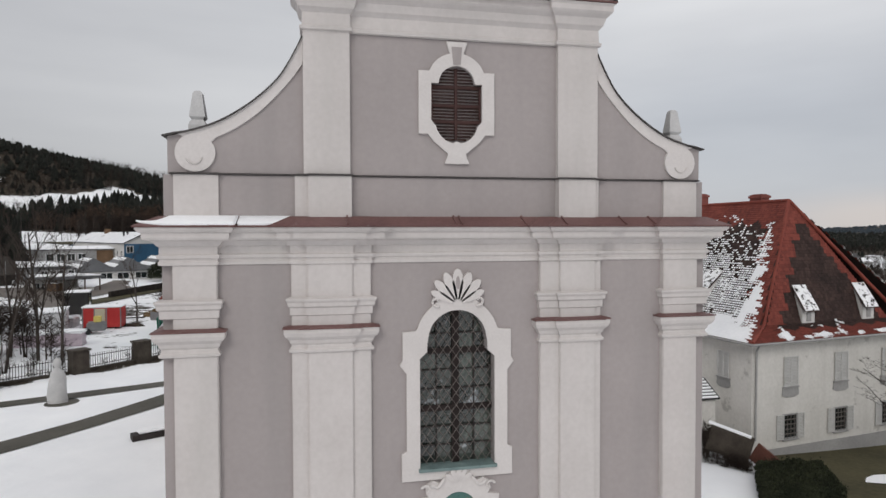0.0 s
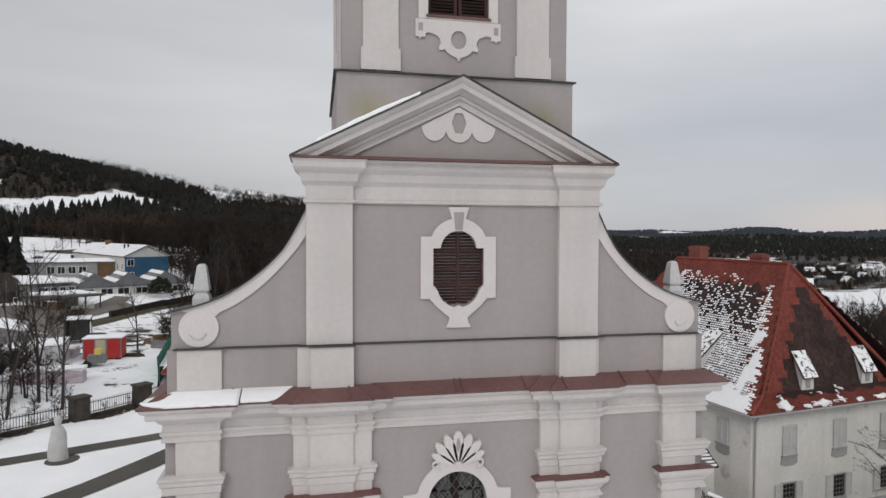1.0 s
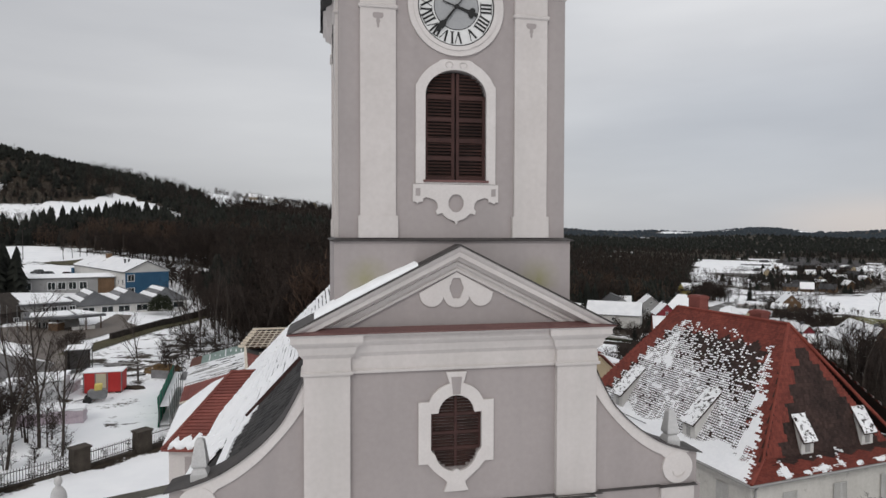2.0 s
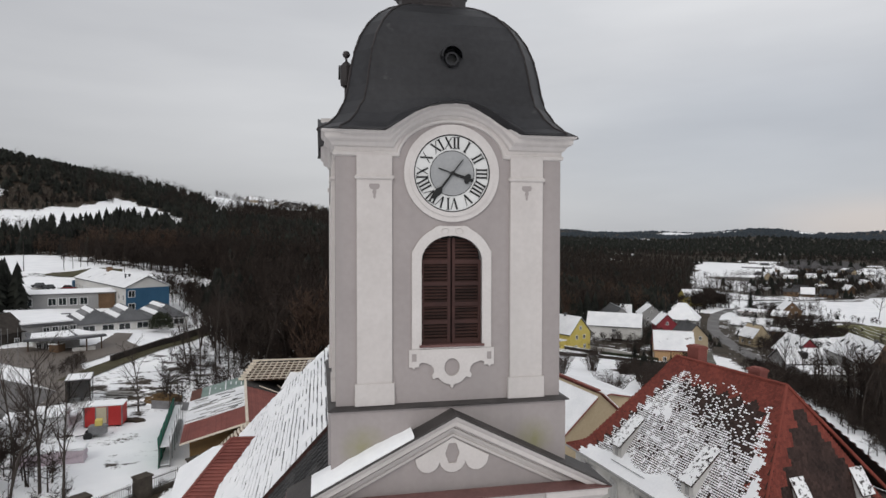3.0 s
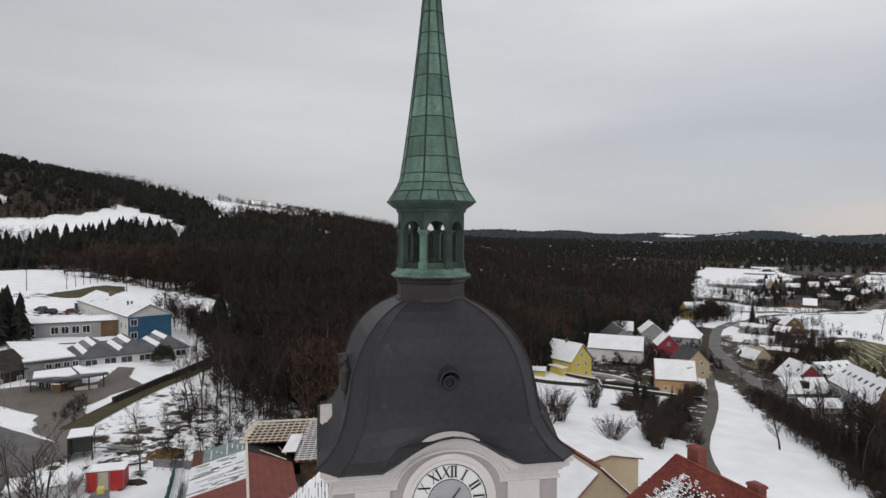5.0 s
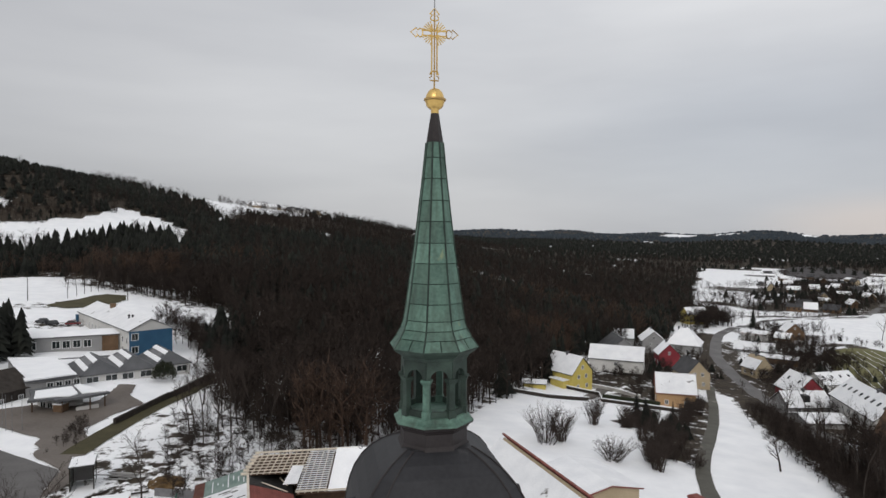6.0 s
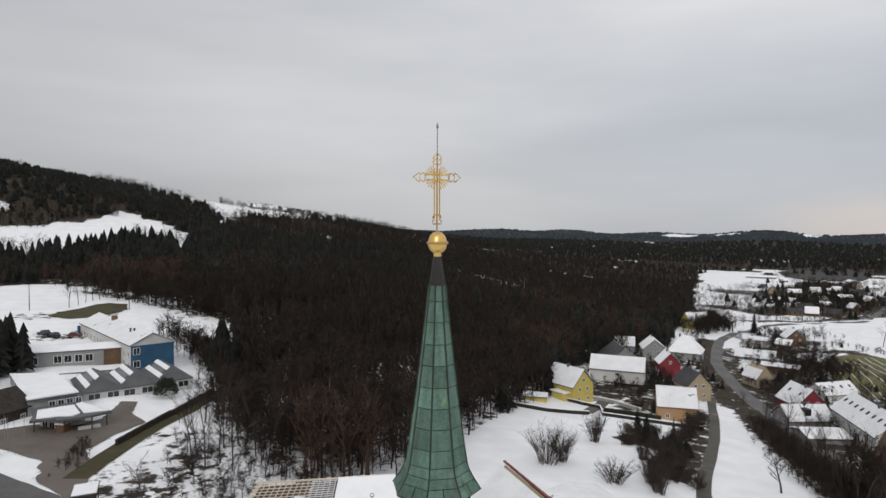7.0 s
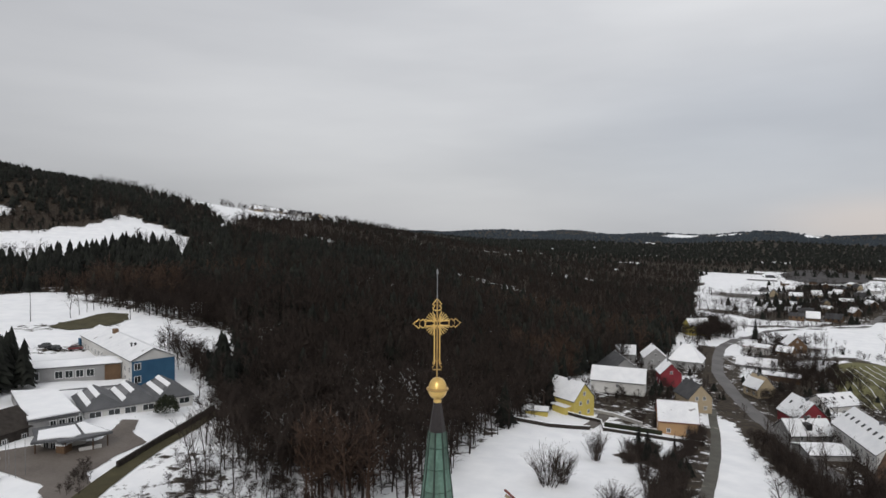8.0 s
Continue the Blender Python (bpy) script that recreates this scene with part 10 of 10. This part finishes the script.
for x, y, h, w, s, lab in ((38.0, 93.5, 7.0, 9.5, 1, "large bare bush with fanning grey-brown stems in snow"), (41.5, 95.0, 6.0, 6.0, 2, "bare bush with fine twigs in a snowy field"), (56.0, 111.0, 6.5, 5.0, 3, "bare bush with thin upright twigs"), (60.5, 98.5, 4.5, 4.0, 4, "small bare bush at the field's edge"), (57.5, 88.0, 5.0, 6.0, 5, "bare bush on a snowy slope"), (47.0, 84.0, 4.0, 7.0, 6, "low tangle of bare brush behind an outbuilding"), (88, 150, 4.5, 5, 7, "bare garden tree between snowy beds"), (82, 172, 4.0, 5, 8, "bare shrub beside a white barn"), (92, 147, 3.0, 4, 9, "bare garden bush beside a fence")):
    bush(x, y, h, w, 200 + s, lab, 60)
for i in range(46):
    f = i / 45
    x, y = 66.0 + 4.0 * math.sin(f * 5) + 9 * (1 - f) * 0.2, 122 - 40 * f
    bush(x + gx.uniform(-2.5, 2.5), y, gx.uniform(1.6, 3.8), gx.uniform(2.5, 4.5), 300 + i, "dark thicket along a field boundary", 16, "thicket")
for i in range(30):
    f = i / 29
    x, y = 63 + 14 * f + gx.uniform(-1.5, 1.5), 110 + 13 * f + gx.uniform(-2, 2)
    bush(x, y, gx.uniform(1.5, 3.5), gx.uniform(2.5, 4), 360 + i, "brown hedge thicket across a snowy field", 16, "thicket")
spruce(72.0, 121.5, 6.5, 1, "dark dense conifer beside a field hedge", 0.26)
spruce(75.0, 122.5, 5.0, 2, "dark rounded conifer beside a field hedge", 0.34)
spruce(80.5, 119.5, 5.2, 3, "narrow dark cypress by a field hedge", 0.14)
spruce(269.3, 331.7, 16, 4, "tall narrow spruce beside the lane", 0.17)
spruce(-58.5, 101.5, 2.6, 5, "small dark yew on a snowy lawn", 0.42)
spruce(-28.0, 158, 11, 6, "dark spruce at the wood's edge by the school", 0.26)
spruce(-24.5, 163, 13, 7, "tall dark spruce at the wood's edge", 0.24)
spruce(-92.5, 172, 13, 8, "dark spruce beside the school", 0.25)
spruce(-88.0, 160, 11, 9, "dark spruce near a grey school wing", 0.28)
spruce(-95, 163, 12, 10, "dense dark spruce by the school", 0.28)
spruce(219.4, 264, 7, 11, "dark garden conifer beside a grey building", 0.3)
spruce(183, 218.8, 8, 12, "dark conifer beside a wooden shed", 0.3)


def clump(name, x, y, rx, ry, h, seed, label, mat=HEDGE, n=1500, leaf=0.16):
    """A rounded evergreen made of many small leaf blades."""
    g = random.Random(seed)
    z = ground_z(x, y)
    v, f = [], []
    for i in range(n):
        a, b = g.uniform(0, 2 * math.pi), math.asin(g.uniform(-0.2, 1))
        k = g.uniform(0.72, 1.06) + 0.10 * math.sin(a * 3 + seed) * math.cos(b * 2)
        c = Vector((x + rx * k * math.cos(a) * math.cos(b), y + ry * k * math.sin(a) * math.cos(b), z + h * (0.32 + 0.66 * k * math.sin(b))))
        s = g.uniform(0.6, 1.4) * leaf
        d1 = Vector((g.uniform(-1, 1), g.uniform(-1, 1), g.uniform(-1, 1))).normalized() * s
        d2 = Vector((g.uniform(-1, 1), g.uniform(-1, 1), g.uniform(-1, 1))).normalized() * s
        m = len(v)
        v += [tuple(c - d1), tuple(c + d2), tuple(c + d1), tuple(c - d2 * 0.6)]
        f.append((m, m + 1, m + 2, m + 3))
    return tagged(fast(name, v, f, mat), label, "bush")


clump("round_bush", -39.2, 137.0, 2.6, 2.6, 4.6, 3, "large clipped dark round bush before the school", n=2600)
tree(27.6, 13.2, 7.0, 77, "small leafless tree with fine twigs before the rectory", 0.72, 4, 0.09)


def box_hedge(corners, top, seed, label, n=26000, leaf=0.055):
    """A clipped but shaggy evergreen block of many small leaf blades over a four-cornered plan."""
    g = random.Random(seed)
    q = [Vector((x, y, 0)) for x, y in corners]
    v, f = [], []
    for i in range(n):
        a, b = g.random(), g.random()
        side = g.random()
        if side > 0.45:
            a, b = (a, 0.05 * g.random()) if side < 0.65 else (0.06 * g.random(), b) if side < 0.85 else (1 - 0.05 * g.random(), b) if side < 0.93 else (a, 1 - 0.05 * g.random())
        p = q[0].lerp(q[1], a).lerp(q[3].lerp(q[2], a), b)
        z0 = ground_z(p.x, p.y) - 0.1
        z1 = top + 0.14 * noise.noise(p * 1.3) + 0.16 * noise.noise(p * 4.0)
        # the edges of the top are worn round
        z1 -= 0.30 * (1 - min(1.0, 9 * min(a, 1 - a, b, 1 - b))) ** 2
        z = z1 - abs(g.gauss(0, 0.07)) if side <= 0.45 else z0 + (z1 - z0) * g.random()
        p = p + Vector((g.gauss(0, 0.05), g.gauss(0, 0.05), z + (g.uniform(0, 0.22) if g.random() < 0.05 else 0)))
        s = g.uniform(0.6, 1.4) * leaf
        d1 = Vector((g.uniform(-0.6, 0.6), g.uniform(-0.6, 0.6), g.uniform(0.2, 1.2))).normalized() * s
        d2 = Vector((g.uniform(-1, 1), g.uniform(-1, 1), g.uniform(-0.6, 0.6))).normalized() * s * 0.6
        m = len(v)
        v += [tuple(p - d1), tuple(p + d2), tuple(p + d1), tuple(p - d2)]
        f.append((m, m + 1, m + 2, m + 3))
    ob = tagged(fast("evergreen_hedge", v, f, HEDGE), label, "hedge")
    bm = bmesh.new()
    low = [bm.verts.new((x, y, ground_z(x, y) - 0.2)) for x, y in corners]
    mid = sum(q, Vector()) / 4
    high = [bm.verts.new((c.x + (mid.x - c.x) * 0.08, c.y + (mid.y - c.y) * 0.08, top - 0.28)) for c in q]
    bm.faces.new(high)
    for k in range(4):
        bm.faces.new((low[k], low[(k + 1) % 4], high[(k + 1) % 4], high[k]))
    part("inner_growth", bm, HEDGE, ob)
    return ob


box_hedge(((16.6, 9.9), (20.4, 9.1), (22.0, 12.2), (18.8, 13.0)), 2.35, 20, "dense dark evergreen hedge before the rectory")


# garden shrubs and hedges of the village, and trees among the far houses
shrubs, gs = Pile(), random.Random(31)


def row_of(pile, pts, n, spread, h0, h1, wide=1.6, shapes=BARE_NEAR):
    for i in range(n):
        x, y = on_line(pts, gs.random())
        x, y = x + gs.gauss(0, spread), y + gs.gauss(0, spread)
        if on_road(x, y):
            continue
        pile.add(*planted(shapes[i % 6], x, y, ground_z(x, y) - 0.3, gs.uniform(h0, h1), gs.uniform(0.8, 1.2) * wide))


evergreen, evergreen2 = Pile(), Pile()
for pts, n, spread, h0, h1 in (
        ([(222.6, 322.7), (198.8, 289.3), (170.2, 248.5), (140, 198.2), (125.7, 171.3)], 170, 2.6, 2, 4.5),
        ([(233.7, 292.8), (199.1, 244.8), (174.5, 203.9), (155.1, 172)], 120, 2.6, 1.5, 4),
        ([(251.9, 288.3), (266.2, 278.9), (279, 284.8), (293.3, 284.5), (286.9, 254.5)], 90, 3.0, 2, 4),
        ([(244.3, 260.7), (216.3, 234.8), (201.3, 208.3), (223.9, 218.6)], 260, 7.0, 2.5, 7),
        ([(265.2, 332.6), (298.8, 319.5), (253.3, 296.2), (233.9, 275.3)], 240, 8.0, 2, 6),
        ([(186.2, 211.2), (168.4, 192), (156.2, 168.6), (144.1, 139.7), (126.7, 112.5)], 280, 6.5, 2, 5.5),
        ([(88.8, 178.5), (105.9, 192.6), (125.4, 204.8), (141, 238.1), (158.8, 255.3), (180.6, 280.1)], 280, 7.5, 2, 5),
        ([(93.8, 160.8), (111, 169.7), (131.8, 191)], 120, 5.0, 2, 4.5),
        ([(166.2, 112), (184.2, 146.5), (208.5, 181.8)], 90, 8.0, 3, 8),
        ([(236.4, 363.9), (257.2, 381), (279.2, 386.3)], 90, 9.0, 6, 13),
        ([(223.5, 336.3), (252.5, 357.6), (260.8, 370.2)], 60, 7.0, 5, 10),
        ([(228, 333), (240, 338), (252, 344), (262, 340)], 90, 3.0, 6, 12)):
    row_of(shrubs, pts, n, spread, h0, h1)
for pts, n, spread, h0, h1 in (
        ([(335, 481), (352, 460), (356, 427), (381, 434), (420, 454), (459, 478)], 150, 7.0, 4, 10),
        ([(308.4, 397.3), (355.3, 387.2), (451, 407)], 110, 4.0, 2, 5),
        ([(470, 600), (510, 590), (560, 590), (620, 650), (660, 690)], 430, 28.0, 4, 10),
        ([(400, 440), (450, 440), (500, 490), (560, 540)], 400, 26.0, 4, 10),
        ([(600, 560), (660, 620), (720, 690)], 120, 25.0, 4, 9),
        ([(355, 540), (390, 520), (420, 500)], 70, 6.0, 4, 9),
        ([(640, 800), (690, 790), (750, 880)], 60, 8.0, 4, 8)):
    row_of(shrubs, pts, n, spread, h0, h1, 2.2, BARE_MID)
for pts, n, spread, h0, h1 in (
        ([(133.5, 167.9), (149, 196.1), (169.4, 227.1)], 16, 4.0, 2, 4), ([(244.3, 260.7), (201.3, 208.3), (167.7, 168.9), (144.1, 139.7)], 26, 8.0, 2, 5), ([(94.1, 167), (123, 202.4), (158.8, 255.3)], 22, 8.0, 2, 5),
        ([(251.9, 288.3), (286.6, 320.8)], 14, 8.0, 2, 5), ([(400, 440), (500, 500), (620, 650)], 150, 32.0, 5, 10), ([(66.9, 115.7), (72.6, 108.9), (72, 101)], 14, 1.5, 2.5, 5)):
    row_of(evergreen, pts, n, spread, h0, h1, 2.0, CON_NEAR)
evergreen.link("garden_conifers", NEEDLE, "small dark conifers and evergreen shrubs in village gardens", "shrub")
for i in range(220):
    az, rad = gs.uniform(-9, 2), gs.uniform(1000, 1160)
    x, y = HUB[0] + rad * math.sin(radians(az)), HUB[1] + rad * math.cos(radians(az))
    shrubs.add(*planted(BARE_MID[i % 6], x, y, ground_z(x, y) - 0.3, gs.uniform(6, 13), 1.6))
for az0, az1, r0, r1, n in ((-15.8, -12.0, 525, 590, 60), (-17.4, -16.9, 655, 668, 12), (-24.0, -21.5, 588, 594, 7), (-27.0, -21.8, 497, 520, 22), (-28.0, -22.0, 612, 645, 70), (-22.0, -20.0, 622, 640, 30)):
    for i in range(n):
        az, rad = gs.uniform(az0, az1), gs.uniform(r0, r1)
        x, y = HUB[0] + rad * math.sin(radians(az)), HUB[1] + rad * math.cos(radians(az))
        shrubs.add(*planted(BARE_MID[i % 6], x, y, ground_z(x, y) - 0.3, gs.uniform(5, 9), 1.9))
for i in range(300):
    az, rad = gs.uniform(-13.5, 4), gs.uniform(84, 128)
    x, y = HUB[0] + rad * math.sin(radians(az)), HUB[1] + rad * math.cos(radians(az))
    shrubs.add(*planted(BARE_NEAR[i % 6], x, y, ground_z(x, y) - 0.3, gs.uniform(1.2, 4.0), gs.uniform(1.2, 2.2)))
row_of(shrubs, [(-43.5, 92), (-45, 100), (-46, 107)], 40, 1.0, 1.0, 2.4)
row_of(shrubs, [(-112, 296), (-84, 276), (-68, 262), (-50, 240)], 130, 4.0, 6, 11)
row_of(shrubs, [(-90, 306), (-68, 292), (-46, 270), (-36, 250)], 150, 7.0, 6, 12)
row_of(shrubs, [(-52, 200), (-42, 182), (-33, 172), (-27, 160)], 120, 3.0, 4, 8)
row_of(shrubs, [(-30, 152), (-25, 146), (-20, 138)], 70, 3.0, 3, 7)
row_of(shrubs, [(-25, 128), (-20, 116), (-13, 106), (-5, 99), (2, 95)], 110, 3.5, 3, 8)
row_of(shrubs, [(-26, 140), (-22, 128), (-17, 118)], 70, 3.0, 4, 9)
row_of(shrubs, [(18.0, 16.4), (18.5, 16.1)], 12, 0.2, 1.5, 2.3, 1.3)
row_of(shrubs, [(18.0, 15.5), (19.4, 14.1)], 40, 0.22, 0.5, 1.1, 2.2)
row_of(shrubs, [(-27, 35.4), (-21.6, 39.6), (-16.6, 45.0)], 26, 0.7, 0.5, 1.2, 2.0)
row_of(shrubs, [(-30, 39), (-26, 40), (-23.4, 42)], 10, 1.0, 1.0, 2.5, 1.8)
row_of(shrubs, [(99, 86), (93, 76), (89, 70)], 34, 2.5, 7, 12, 1.2)
row_of(shrubs, [(-48, 60), (-40, 56), (-34, 50), (-30, 44)], 60, 3.0, 2, 5)
row_of(shrubs, [(-100, 120), (-80, 105), (-75, 90)], 50, 5.0, 2, 6)
row_of(evergreen2, [(-97, 172), (-90, 164), (-84, 152), (-86, 140)], 30, 3.0, 9, 14, 1.5, CON_NEAR)
row_of(evergreen2, [(-86, 166), (-83, 158), (-81, 151)], 16, 1.6, 9, 14, 1.5, CON_NEAR)
row_of(evergreen2, [(-36, 176), (-31, 168), (-26, 160), (-22, 150)], 26, 3.0, 8, 14, 1.5, CON_NEAR)
evergreen2.link("school_conifers", NEEDLE, "dark conifers beside the school", "shrub")
shrubs.link("shrubs", TWIG, "bare shrubs and small trees between houses and fields", "shrub")

# ---- roads, yard, fields and paths ----
ribbon("road", LANE, 5.4, ASPHALT, "narrow wet asphalt lane winding through the village", 0.14)
ribbon("path", TRACK, 2.6, PATH_M, "narrow brown track beside a hedge", 0.12, "path")
ribbon("lane", [(68.1, 142.5), (77.1, 151.5), (82, 160.2)], 3.6, GRAVEL, "short gravel drive between gardens", 0.10)
patch("yard", [(-64, 115), (-58, 118), (-48, 120), (-47, 133), (-44, 133), (-43, 124), (-38.4, 118.5), (-42.5, 112), (-44.6, 104), (-40.0, 92), (-38.0, 83), (-37.4, 76), (-39.5, 73), (-40.5, 83), (-47, 90), (-50, 99), (-60, 106)], YARD_M, "brownish wet school yard with trodden snow", 0.12, "yard", 1.2, 0.4)
patch("approach_road", [(-95, 84), (-56, 96), (-40.5, 83), (-39.4, 72.5), (-39.2, 63.5), (-44, 54), (-95, 50)], ASPHALT, "broad dark wet asphalt turning area", 0.10, "road", 1.4, 0.4)
ribbon("path", [(-34, 8), (-24, 15.5), (-18.6, 20.4), (-13.2, 27.4), (-9.5, 33.5), (-8.5, 40)], 1.9, PATH_M, "muddy footpath cleared through snow", 0.05, "path")
ribbon("path", [(-40, 24), (-30, 27.0), (-22, 29.6), (-14.5, 32.4), (-9.5, 35.5)], 1.5, PATH_M, "narrow muddy footpath along a fence", 0.055, "path")
ribbon("grass_bank", [(-41.5, 90), (-40.0, 104), (-36.2, 117), (-32.5, 129), (-29, 141)], 4.0, GRASS_DARK, "brown winter grass bank below a retaining wall", 0.14, "bank")
patch("grass_patch", [(-100, 226), (-92, 222), (-80, 236), (-80, 248), (-84, 262), (-90, 262), (-100, 238)], GRASS_DARK, "patch of bare dark winter grass on a snowy meadow", 0.25, "meadow", 2.0, 0.8)
patch("snow_patch", [(24.2, 11.9), (25.2, 11.6), (26.6, 12.3), (27.6, 13.1), (26.4, 13.0), (25.0, 12.5)], SNOW, "thin patch of snow left on a brown lawn", 0.09, "snow", 0.3, 0.25)
patch("lawn", [(20.5, 8.5), (25, 7.5), (44, 9), (44, 19.5), (33, 18.2), (20.9, 16.3), (20.3, 13.2)], GRASS_DARK, "bare brown winter lawn before the rectory", 0.05, "lawn", 0.8, 0.3)
patch("terraced_meadow", [(243.8, 247.7), (261.8, 256.1), (273.8, 261.7), (278.3, 250.3), (267.4, 220.1), (239.8, 181.9), (203.6, 159.7), (193.1, 176.8), (208.7, 204.1), (224.3, 227.2)], MEADOW, "sloping yellowish meadow with contour lines of snow", 0.22, "meadow", 2.0, 1.5)
for k in range(7):
    f = (k + 0.3) / 7
    a, b, c = (193.5 + 9.5 * f, 175.5 - 15 * f), (210.5 + 32 * f, 204 - 13 * f), (243 + 31 * f, 244 + 4 * f)
    ribbon("snow_line", [a, b, c], 0.32, ROOFSNOW, "thin line of snow along a terraced meadow", 0.34, "snow")
patch("ploughed_field", [(748, 884), (869, 966), (900, 900), (868, 831), (800, 760), (759, 729), (679, 732), (690, 790)], PLOUGHED, "dark ploughed field beyond the far village", 0.6, "field", 8.0, 6.0)
ribbon("field_road", [(880, 800), (760, 680), (640, 560), (560, 500), (493, 446)], 6.0, GRAVEL, "grey country road between far houses", 0.3)


def drifts(name, pts, wide, n, seed, label):
    """Low uneven heaps of snow and earth."""
    g = random.Random(seed)
    v, f = [], []
    for i in range(n):
        k = g.random() * (len(pts) - 1)
        j = int(k)
        x = pts[j][0] + (pts[j + 1][0] - pts[j][0]) * (k - j) + g.uniform(-wide, wide)
        y = pts[j][1] + (pts[j + 1][1] - pts[j][1]) * (k - j) + g.uniform(-wide, wide)
        s, h = g.uniform(0.3, 1.0), g.uniform(0.06, 0.25)
        b = len(v)
        z = ground_z(x, y)
        v.append((x, y, z + h))
        for q in range(7):
            a = 2 * math.pi * q / 7
            v.append((x + s * g.uniform(0.7, 1.2) * math.cos(a), y + s * g.uniform(0.7, 1.2) * math.sin(a), z - 0.02))
        f += [(b, b + 1 + q, b + 1 + (q + 1) % 7) for q in range(7)]
    return tagged(fast(name, v, f, SNOW), label, "snow", kind="stuff")


drifts("snow_heaps", [(-26, 78), (-16, 82), (-20, 92)], 7, 160, 2, "uneven snow heaps on rough ground")
